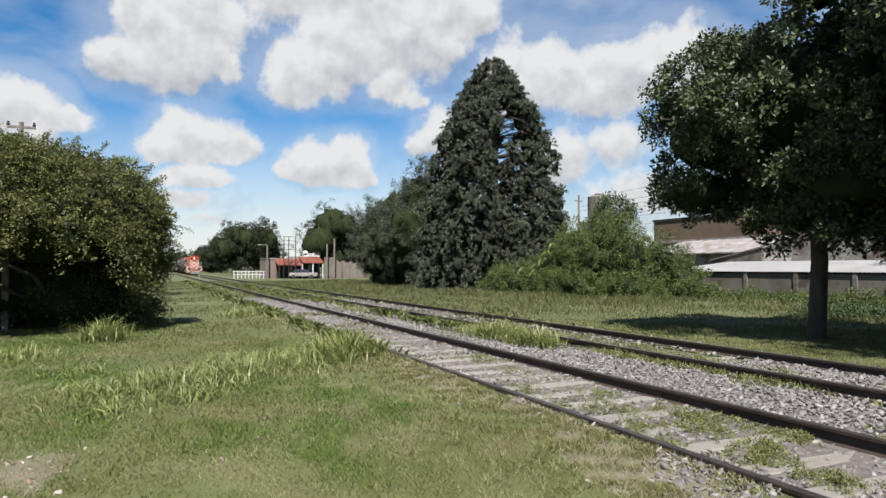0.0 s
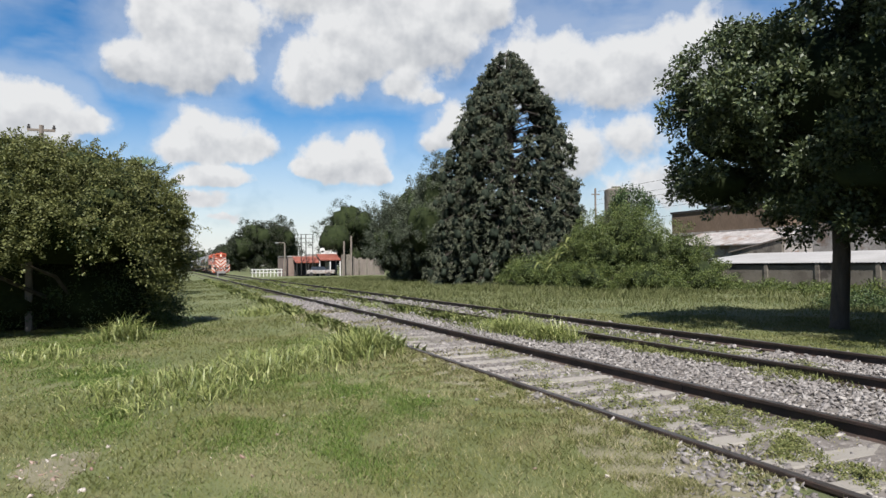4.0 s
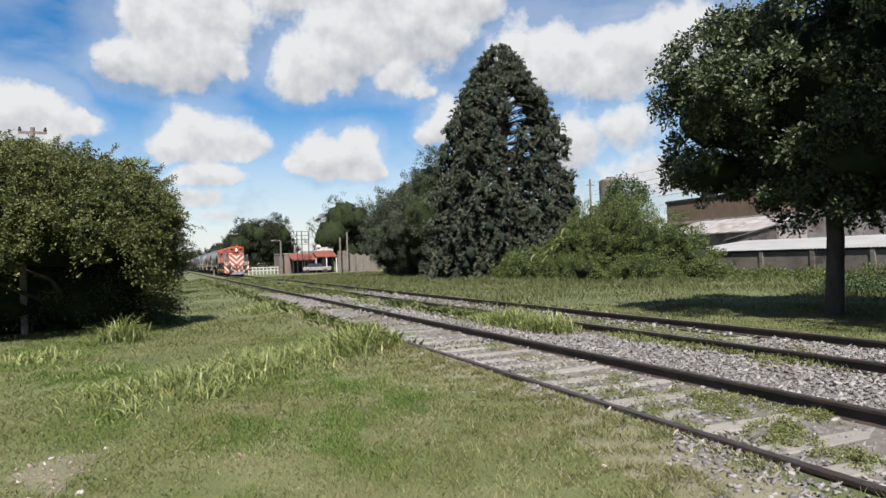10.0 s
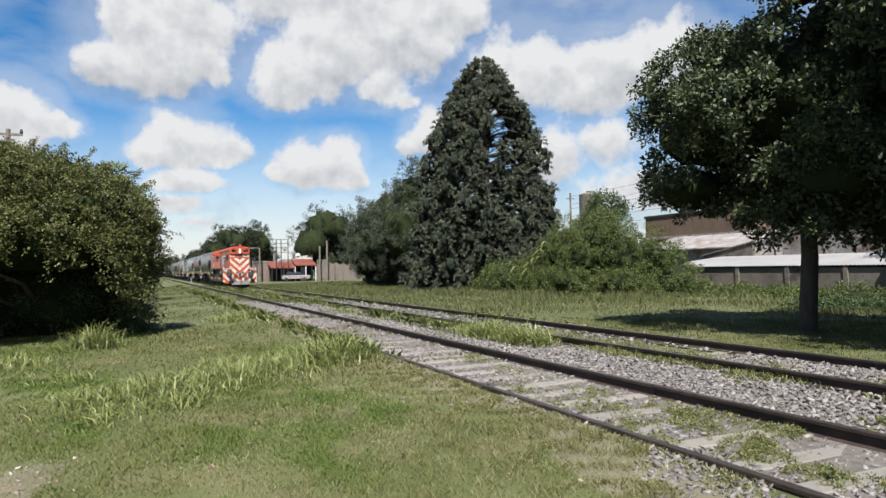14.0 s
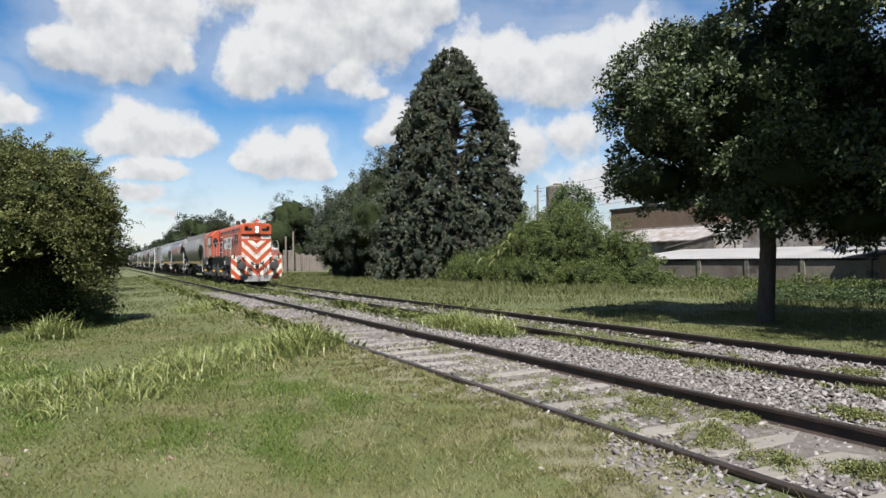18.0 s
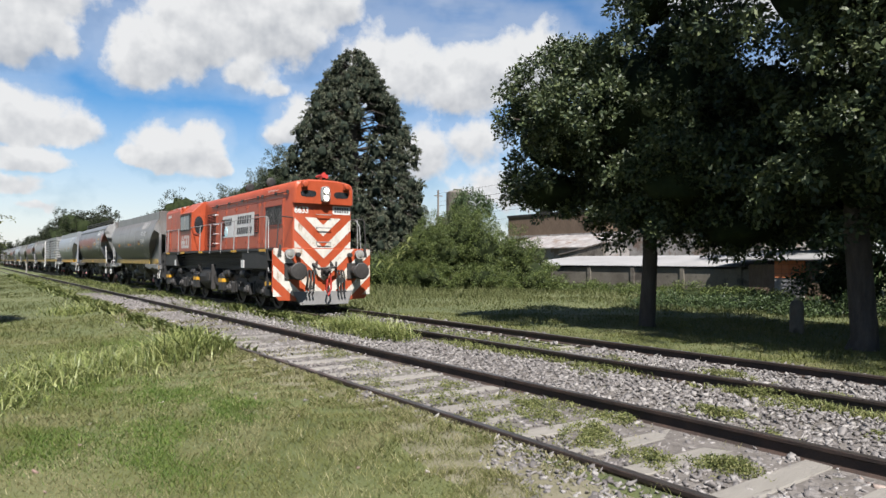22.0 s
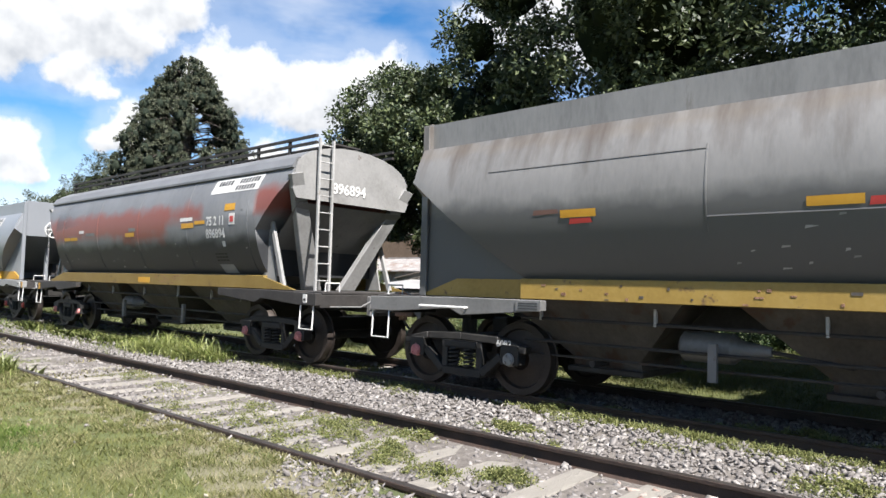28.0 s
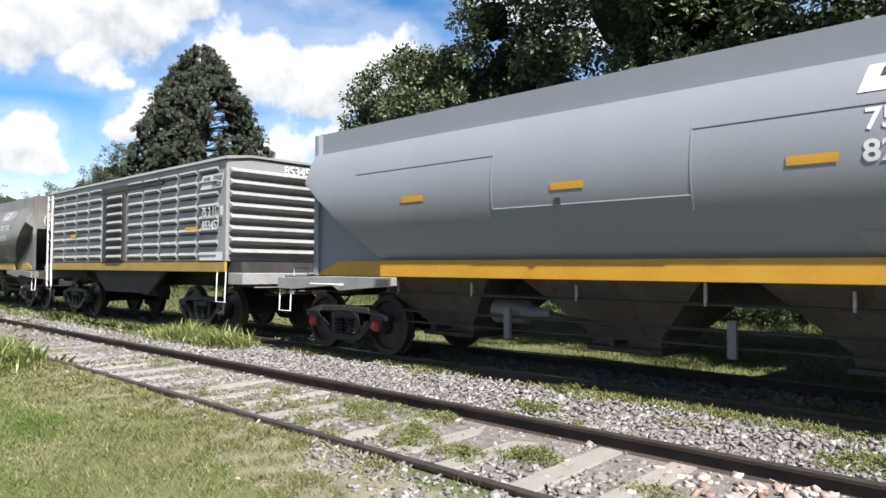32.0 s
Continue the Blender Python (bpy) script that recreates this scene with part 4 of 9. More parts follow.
# low strips of grass and weeds in the ballast
for k, (tx, ty, ra, rb, cnt, hh) in enumerate([
    (-4.6, 7.55, 0.7, 0.14, 900, 0.13), (-3.7, 7.5, 0.7, 0.16, 1000, 0.14), (-2.7, 7.45, 0.8, 0.18, 1100, 0.15), (-1.7, 7.4, 0.7, 0.18, 900, 0.14), (-6.7, 7.6, 0.8, 0.16, 900, 0.15),
    (-8.2, 7.6, 1.2, 0.2, 1200, 0.16), (-9.8, 7.5, 1.2, 0.3, 1400, 0.18), (-5.2, 9.75, 1.0, 0.2, 900, 0.14), (-7.5, 9.8, 1.2, 0.25, 1000, 0.16), (-3.0, 9.8, 1.2, 0.25, 900, 0.14),
    (-8.9, 8.5, 1.0, 0.5, 900, 0.10), (-11.0, 8.5, 1.2, 0.6, 1200, 0.12), (-13.5, 8.5, 1.6, 0.6, 1500, 0.13),
]):
    tuft(tx, ty, ra, rb, cnt, hh, "low strip of grass along the rail", 140 + k, 0.005, MAT_WEED, 0.9)


def weed(x, y, r, h, n, seed, size=0.022):
    """A low mat of small-leaved weed."""
    rnd = np.random.RandomState(seed)
    q = rnd.normal(size=(60, 2)) * 0.5 * r
    cs = np.stack([x + q[:, 0] * 1.3, y + q[:, 1] * 0.8, -0.15 + h * rnd.rand(60) * np.exp(-(q**2).sum(1) / (r * r))], -1)
    me = leaves("weed", cs, (0.05, 0.05, 0.03), n, size, MAT_WEED, rnd, up=0.5)
    tagged(new("weed", me), "low mat of small-leaved green weed in the ballast", "weed", "weeds in the ballast", "stuff")


for k, (wx, wy, wr, wh, wn) in enumerate([
    (-5.4, 4.2, 0.4, 0.05, 1500), (-5.8, 5.1, 0.45, 0.05, 1600), (-4.75, 4.0, 0.3, 0.05, 1100), (-6.5, 4.0, 0.4, 0.05, 1200), (-2.6, 6.75, 0.25, 0.06, 900), (-3.9, 7.2, 0.3, 0.07, 1000), (-1.6, 7.2, 0.4, 0.08, 1400), (-0.9, 7.35, 0.4, 0.08, 1400), (-2.4, 7.35, 0.35, 0.08, 1200), (-0.3, 4.5, 0.3, 0.06, 1000), (-1.15, 4.3, 0.2, 0.05, 700),
    (-4.1, 4.45, 0.36, 0.07, 2600), (-3.0, 4.72, 0.22, 0.10, 1700), (-6.68, 7.2, 0.3, 0.09, 1200), (-4.11, 6.36, 0.24, 0.06, 1200), (-5.06, 4.75, 0.34, 0.06, 2200), (-10.2, 5.0, 0.3, 0.12, 900),
    (-9.0, 4.9, 0.35, 0.08, 900), (-1.08, 6.2, 0.25, 0.07, 1200), (-5.3, 5.2, 0.4, 0.06, 1700), (-5.6, 8.6, 0.35, 0.08, 900), (-7.3, 8.4, 0.4, 0.10, 900), (-3.4, 6.0, 0.2, 0.05, 800),
    (-6.1, 4.5, 0.45, 0.06, 2000), (-6.9, 4.9, 0.4, 0.06, 1500), (-7.6, 4.3, 0.4, 0.06, 1200), (-1.9, 4.6, 0.2, 0.06, 900), (-0.2, 5.9, 0.3, 0.07, 900), (-4.6, 5.25, 0.25, 0.07, 1000), (-8.5, 10.2, 0.3, 0.2, 900),
]):
    weed(wx, wy, wr, wh, wn, 200 + k)

# bushy weeds along the far track's near rail and between the tracks
for k, (wx, wy) in enumerate([(-6.68, 7.86), (-4.07, 6.23), (-4.28, 7.63), (-3.61, 7.84), (-2.68, 7.91), (-2.12, 8.09), (-1.6, 8.26), (-1.02, 7.92), (-3.01, 4.74), (-5.3, 8.38), (-0.97, 6.4), (-5.46, 5.03), (-4.36, 4.72), (-4.52, 5.26), (-3.46, 4.43)]):
    weed(wx, wy, *((0.2, 0.09, 1500, 500 + k, 0.022) if wy < 5.5 else (0.26 if k in (1, 10) else 0.33, 0.13, 2300, 500 + k, 0.027)))


def right_trees():
    g = "trees beside the track"
    # The mass at (0.6, 2.4) is added behind, unseen, to widen the ground shade.
    tree("ash_tree", "broad dark-green leafy tree with a slender grey trunk on the grass", (-11.0, 14.0, GROUND), 8.6, 0.19,
         [(0.1, 0.1, 5.2, 3.5, 3.5, 2.7), (-1.6, -1.2, 4.9, 2.2, 2.2, 1.5), (-2.3, -1.7, 5.6, 1.3, 1.3, 0.9), (-2.0, -1.5, 3.45, 1.4, 1.4, 0.85), (0.6, 2.4, 4.8, 3.2, 2.6, 2.3), (-1.2, -0.9, 6.6, 1.6, 1.6, 1.1), (0.3, 0.3, 3.0, 2.5, 2.5, 1.1), (2.2, 1.5, 3.1, 2.0, 2.0, 1.4), (1.6, 1.2, 4.4, 2.8, 2.6, 2.3), (0.8, 0.6, 7.0, 1.8, 1.8, 1.3), (1.7, -0.9, 3.5, 1.9, 1.9, 1.4), (2.4, 0.0, 2.35, 1.4, 1.4, 0.75), (0.5, 0.0, 3.6, 2.5, 2.5, 1.3), (0.9, 0.4, 4.6, 2.0, 2.0, 1.6)],
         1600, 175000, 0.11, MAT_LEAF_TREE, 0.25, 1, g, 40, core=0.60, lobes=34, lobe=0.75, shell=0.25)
    # Here and next, masses near z 11.5 are unseen, raised to shade the first tree.
    tree("ash_tree", "tall dark-green leafy tree with a pale blotched trunk on the grass", (-6.0, 13.9, GROUND), 12.0, 0.23,
         [(0, 0, 7.6, 3.6, 3.4, 3.9), (1.5, -0.4, 5.0, 3.2, 3.2, 2.4), (-0.6, 0.3, 10.0, 2.4, 2.4, 2.2), (-1.0, 1.5, 3.8, 2.2, 2.0, 1.9), (-0.2, -0.2, 3.4, 2.5, 2.6, 1.5), (0.8, -1.6, 7.6, 3.0, 2.8, 3.0), (0.9, -0.6, 11.6, 3.3, 3.2, 2.6), (1.8, 0.2, 9.4, 3.4, 3.2, 2.8), (-3.5, -0.6, 8.7, 1.7, 1.5, 1.4), (-4.3, -0.8, 7.7, 1.2, 1.2, 1.0), (-2.6, -0.3, 9.7, 1.9, 1.7, 1.5)],
         1020, 128000, 0.125, MAT_LEAF_TREE, 0.32, 2, g, 40, core=0.5, lobes=40, lobe=0.9, shell=0.3)
    tree("ash_tree", "tall dark-green leafy tree with a pale blotched trunk on the grass", (0.2, 14.6, GROUND), 12.0, 0.25,
         [(0, 0, 8.9, 4.2, 3.8, 3.4), (-0.4, 0.5, 7.6, 3.2, 3.2, 2.0), (2.5, 0, 7.4, 4, 4, 3.0), (0.6, -2.6, 8.0, 4.0, 3.6, 2.3), (0.6, -0.8, 11.4, 3.8, 3.6, 2.8)],
         480, 48000, 0.14, MAT_LEAF_TREE, 0.4, 3, g, 40, core=0.45, lobes=20, lobe=1.0, shell=0.4)
    # Out of view: added so its crown shades the ground beyond the train.
    tree("ash_tree", "unseen leafy tree beside the track, added for its shade", (4.6, 11.4, GROUND), 12.5, 0.25,
         [(0, 0, 8.2, 4.2, 4.0, 4.2), (-0.5, -1.8, 6.6, 3.8, 3.4, 2.8), (1.5, 0.4, 10.6, 3.4, 3.4, 2.6)],
         420, 36000, 0.16, MAT_LEAF_TREE, 0.42, 4, g, 30, core=0.75, lobes=20, lobe=1.0, shell=0.4)
    b = "background trees"
    for k, (x, y, h, r) in enumerate([(-10.5, 24.5, 9.5, 3.6), (-4.0, 23.0, 11.0, 4.2), (2.5, 24.0, 12.0, 4.5), (9.0, 22.0, 12.0, 5.0), (-17.0, 34.5, 9.0, 3.8), (-15.0, 40.0, 11.0, 5.0), (0.0, 42.0, 13.0, 6.0)]):
        tree("shade_tree", "large leafy tree standing behind the trackside trees", (x, y, GROUND), h, 0.22,
             ([(0, 0, h * 0.68, r, r, h * 0.28), (r * 0.4, -1, h * 0.6, r * 0.8, r * 0.8, h * 0.2), (-0.8, 0.2, 3.9, 2.8, 1.8, 1.5)] if k == 1 else [(0, 0, h * 0.58, r, r, h * 0.38), (r * 0.5, -1, h * 0.42, r * 0.8, r * 0.8, h * 0.26), (-r * 0.5, 0.6, h * 0.44, r * 0.8, r * 0.8, h * 0.26)]) + ([(0, 0, h * 0.2, r * 0.95, r * 0.7, h * 0.2)] if k in (2, 3) else []), 300, 11000, 0.26, MAT_LEAF_BACK, 0.6, 90 + k, b, 26, core=0.66, lobes=20, lobe=1.1)


right_trees()


def bunya(base, height):
    """A great cone of whorled bare branches, each ending in a heavy drooping mop of needles."""
    rnd = np.random.RandomState(21)
    th = thing("bunya_pine", "huge dark grey-green cone-shaped bunya pine with drooping tufted branches", "tree", at=pose(*base))
    part("trunk", M().tube([(0, 0, -0.2), (0, 0, height * 0.5), (0, 0, height - 0.4)], [0.55, 0.4, 0.06], 10), MAT_BARK, th, smooth=True)
    mops, z, row = [], 0.9, 0
    while z < height - 0.15:
        d_top = height - z
        reach = 6.6 * (1 - math.exp(-((d_top + 0.08) / 6.1) ** 1.10))
        k = max(5, int(4 + 2.1 * reach))
        a0 = row * 2.4
        for i in range(k):
            a = a0 + 6.283 * (i + rnd.uniform(-0.3, 0.3)) / k
            R = max(0.15, reach * rnd.uniform(0.84, 1.02) * (0.80 if rnd.rand() < 0.12 else 1.0))
            d = np.array([math.cos(a), math.sin(a), 0])
            lift_up = 0.30 - 0.42 * min(1.0, d_top / 11.0)
            p0, p1, p2 = np.array([0, 0, z]), d * R * 0.6 + np.array([0, 0, z + (lift_up * 0.6 + 0.06) * R]), d * R + np.array([0, 0, z + (lift_up - 0.12) * R])
            part("branch", M().tube([p0, p1, p2], [0.06, 0.045, 0.025], 4), MAT_BARK, th)
            big = (0.50 + 0.22 * rnd.rand()) * (0.45 + 0.55 * min(1.0, d_top / 4.0))
            along = [(1.0, 1.0)]
            if R > 1.2:
                along.append((0.80, 0.92))
            if R > 2.6 and rnd.rand() < 0.8:
                along.append((0.60, 0.75))
            for f, g in along:
                q = p1 + (p2 - p1) * (f - 0.6) / 0.4 if f > 0.6 else p1
                w = big * g
                # an open side where the bare whorls show
                across = q[0] * math.cos(1.09) + q[1] * math.sin(1.09)
                if 0.6 < across < 2.5 - 0.22 * abs(q[2] - 11.4) and 9.0 < q[2] < 13.6 and rnd.rand() < 0.88:
                    continue
                swing = np.array([-d[1], d[0], 0]) * rnd.uniform(-0.25, 0.25)
                mops.append((*(q + swing + np.array([0, 0, -0.45 * w])), w, w, w * 1.25))
        z += 0.56 + 0.30 * min(1.0, d_top / 12.0)
        row += 1
    mops = np.array(mops)
    # Dark lumps paint the shade within the mops.
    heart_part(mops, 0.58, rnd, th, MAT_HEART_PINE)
    # needles hang in tails round each mop
    tails = []
    for b in mops:
        m = 16
        dd = unit(rnd.normal(size=(m, 3)) + np.array([0, 0, 0.1]))
        tails.append(np.concatenate([np.repeat(b[None, :3], m, 0), dd, np.full((m, 1), b[3])], 1))
    tails = np.concatenate(tails)
    n = 260000
    t = tails[rnd.randint(0, len(tails), n)]
    f = rnd.rand(n, 1)
    axis = unit(t[:, 3:6] + np.array([0, 0, -0.9]) * f)
    p = t[:, :3] + t[:, 3:6] * t[:, 6:7] * (0.52 + 0.34 * f) + axis * t[:, 6:7] * 0.32 * f
    spin = unit(np.cross(axis, rnd.normal(size=(n, 3))))
    ax = unit(axis * 0.75 + spin * 0.8)
    ln = 0.13 + 0.09 * rnd.rand(n, 1)
    side = unit(np.cross(ax, rnd.normal(size=(n, 3)))) * 0.027
    tip = p + ax * ln
    v = np.stack([p - side, p + side, tip + side * 0.3, tip - side * 0.3], 1)
    part("foliage", poly_mesh("foliage", v.reshape(-1, 3), np.full(n, 4), MAT_LEAF_PINE), None, th)


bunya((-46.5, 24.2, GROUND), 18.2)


def left_bush():
    rnd = np.random.RandomState(31)
    th = thing("hawthorn_bush", "big overgrown hawthorn bush, sunlit green above and dark beneath", "bush", at=pose(-19.6, -2.9, GROUND))
    blobs = [(-0.5, 0.55, 2.35, 2.7, 2.85, 2.45), (-0.6, -2.2, 2.55, 2.8, 3.2, 2.35), (-0.8, -5.2, 2.3, 2.8, 2.8, 2.4), (-0.6, -0.7, 2.65, 2.7, 2.6, 2.30), (-1.4, 1.3, 1.9, 1.9, 2.0, 1.7)]

    def surface(n, shell):
        """Points on the outer skin of the joined mounds, with their outward directions."""
        ps, ns = [], []
        weight = np.array([b[3] * b[4] for b in blobs])
        for k in rnd.choice(len(blobs), n, p=weight / weight.sum()):
            b = np.array(blobs[k])
            d = unit(rnd.normal(size=3))
            bump = 1 + 0.05 * math.sin(6 * d[1] + 4 * d[2] + k) + 0.05 * math.sin(9 * d[0] - 5 * d[2])
            p = b[:3] + d * b[3:6] * bump * shell
            if any((((p - np.array(c[:3])) / np.array(c[3:6])) ** 2).sum() < 0.80 for j, c in enumerate(blobs) if j != k):
                continue
            ps.append(p)
            ns.append(unit(d / b[3:6]))
        return np.array(ps), np.array(ns)

    def spray_leaves(name, roots, ways, length, per, size, mat, parent):
        """Flat drooping sprays: leaves in two ranks along each twig."""
        m = len(roots)
        f = rnd.rand(m, per, 1)
        side = unit(np.cross(ways, np.array([0, 0, 1.0]) + rnd.normal(size=(m, 3)) * 0.35))[:, None, :]
        along = ways[:, None, :]
        ln = (length * (0.6 + 0.8 * rnd.rand(m)))[:, None, None]
        wide = rnd.normal(size=(m, per, 1)) * 0.16 * ln * (1.1 - 0.7 * f)
        p = roots[:, None, :] + along * ln * f + side * wide + np.array([0, 0, -1.0]) * ln * 0.35 * f * f + rnd.normal(size=(m, per, 3)) * 0.03
        p = p.reshape(-1, 3)
        n = len(p)
        ax = unit((along * 0.6 + side * np.sign(wide) * 0.8).reshape(-1, 3) + rnd.normal(size=(n, 3)) * 0.5)
        nor = unit(np.array([0, 0, 1.0]) + rnd.normal(size=(n, 3)) * 0.55)
        cr = unit(np.cross(nor, ax))
        s = size * (0.6 + 0.8 * rnd.rand(n, 1))
        v = np.stack([p, p + ax * s * 0.5 + cr * s * 0.3, p + ax * s, p + ax * s * 0.5 - cr * s * 0.3], 1)
        return part(name, poly_mesh(name, v.reshape(-1, 3), np.full(n, 4), mat), None, parent)

    ps, ns = surface(9000, 0.97)
    # Bright leaves end at this hem; below it darker ones paint the shade.
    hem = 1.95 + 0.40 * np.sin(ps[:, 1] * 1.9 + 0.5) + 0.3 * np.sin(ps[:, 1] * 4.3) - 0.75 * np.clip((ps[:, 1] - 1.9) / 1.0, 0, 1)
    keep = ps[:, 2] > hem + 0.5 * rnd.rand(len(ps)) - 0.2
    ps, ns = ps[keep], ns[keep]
    ways = unit(ns * 0.75 + np.array([0, 0, -0.15]) + rnd.normal(size=ns.shape) * 0.45)
    spray_leaves("foliage", ps - ns * 0.25, ways, 0.50, 50, 0.066, MAT_LEAF_BUSH, th)
    part("foliage", leaves("foliage", ps - ns * 0.22, 0.2, 90000, 0.062, MAT_LEAF_BUSH, rnd, 0.1, 0.7), None, th)
    for k in range(9):
        t = ps[rnd.randint(len(ps))]
        b = np.array([rnd.uniform(-2.0, -0.9), rnd.uniform(-3.3, 1.6), -0.1])
        part("stem", M().tube([b, b + (t - b) * 0.5 + np.array([0, 0, 0.5]), t], [0.07, 0.05, 0.012], 6), MAT_BARK, th)
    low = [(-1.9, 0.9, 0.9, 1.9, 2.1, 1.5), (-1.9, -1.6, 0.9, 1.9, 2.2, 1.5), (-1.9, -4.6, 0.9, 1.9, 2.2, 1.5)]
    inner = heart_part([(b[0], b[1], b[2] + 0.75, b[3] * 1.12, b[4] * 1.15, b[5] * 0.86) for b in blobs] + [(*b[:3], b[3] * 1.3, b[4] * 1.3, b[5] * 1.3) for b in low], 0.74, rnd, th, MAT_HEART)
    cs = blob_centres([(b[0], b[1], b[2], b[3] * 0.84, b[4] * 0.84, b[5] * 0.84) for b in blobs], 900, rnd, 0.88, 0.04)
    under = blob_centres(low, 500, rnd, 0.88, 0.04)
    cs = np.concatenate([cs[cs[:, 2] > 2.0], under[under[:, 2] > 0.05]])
    # The dark leaf colour stands for the shade under the overhang.
    part("leaves", leaves("leaves", cs, 0.3, 52000, 0.075, MAT_LEAF_BACK, rnd), None, inner, "darker leaves coloured for the shade beneath")
    # low leafy twigs at the foot, also in the darker leaf colour
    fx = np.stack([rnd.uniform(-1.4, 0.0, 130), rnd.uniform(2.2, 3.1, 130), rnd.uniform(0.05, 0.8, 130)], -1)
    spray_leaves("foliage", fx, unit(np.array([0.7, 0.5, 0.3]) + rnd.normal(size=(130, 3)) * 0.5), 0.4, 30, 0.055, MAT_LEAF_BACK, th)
    # long arching shoots that break the outline
    tip_ok = (ps[:, 2] > 1.7)
    tips, norms = ps[tip_ok], ns[tip_ok]
    for k in range(150):
        j = rnd.randint(len(tips))
        c, out = tips[j], norms[j]
        up = 0.55 if c[2] > 4.0 else 0.1
        way = unit(out + unit(np.cross(out, [0, 0, 1])) * rnd.normal() * 0.6 + np.array([0, 0, up]))
        ln = rnd.uniform(0.3, 0.75)
        pts = [c + way * ln * q + np.array([0, 0, -0.35 * ln * q * q]) for q in (0.0, 0.35, 0.7, 1.0)]
        shoot = part("shoot", M().tube(pts, [0.010, 0.008, 0.006, 0.003], 4), MAT_BARK, th)
        part("leaves", leaves("leaves", [c + way * ln * q + np.array([0, 0, -0.35 * ln * q * q]) for q in np.linspace(0.1, 1, 12)], 0.055, 80, 0.055, MAT_LEAF_BUSH, rnd, 0.2), None, shoot)


left_bush()


def palm(base, height):
    rnd = np.random.RandomState(35)
    th = thing("palm_tree", "small fan-leaved palm rising behind the bush", "palm", at=pose(*base))
    part("trunk", M().tube([(0, 0, -0.1), (0.1, 0, height * 0.6), (0.1, 0.05, height)], [0.22, 0.17, 0.15], 8), MAT_BARK, th, smooth=True)
    for k in range(34):
        a, e = rnd.rand() * 6.283, rnd.uniform(-0.7, 1.2)
        d = np.array([math.cos(a) * math.cos(e), math.sin(a) * math.cos(e), math.sin(e)])
        c = np.array([0.1, 0.05, height]) + d * 0.9
        side = unit(np.cross(d, [0, 0, 1.0]))
        v = []
        for q in np.linspace(-1.1, 1.1, 13):
            tip = c + (d * math.cos(q) + side * math.sin(q)) * 0.75 + np.array([0, 0, -0.18 * rnd.rand() - 0.1])
            w = side * 0.035 * math.cos(q) - d * 0.035 * math.sin(q)
            v += [c, (c + tip) / 2 + w, tip, (c + tip) / 2 - w]
        leaf = part("frond", poly_mesh("frond", np.array(v), np.full(13, 4), MAT_LEAF_BACK), None, th)
        part("stalk", M().tube([np.array([0.1, 0.05, height - 0.1]), c], [0.02, 0.012], 4), MAT_BARK, leaf)


palm((-40.0, -1.3, GROUND), 6.4)


def shrub(name, label, base, blobs, clumps, n, size, mat, seed, spread=0.4, group="shrubs"):
    rnd = np.random.RandomState(seed)
    th = thing(name, label, "bush", group, at=pose(*base))
    cs = blob_centres(blobs, clumps, rnd, 0.5)
    cs = cs[cs[:, 2] > 0.0]
    for k in range(5):
        t = cs[rnd.randint(len(cs))]
        part("stem", M().tube([(t[0] * 0.3, t[1] * 0.3, -0.1), t * 0.6, t], [0.05, 0.035, 0.01], 5), MAT_BARK, th)
    heart_part(blobs, 0.6, rnd, th, MAT_HEART)
    part("foliage", leaves("foliage", cs, spread, n, size, mat, rnd), None, th)
    return th


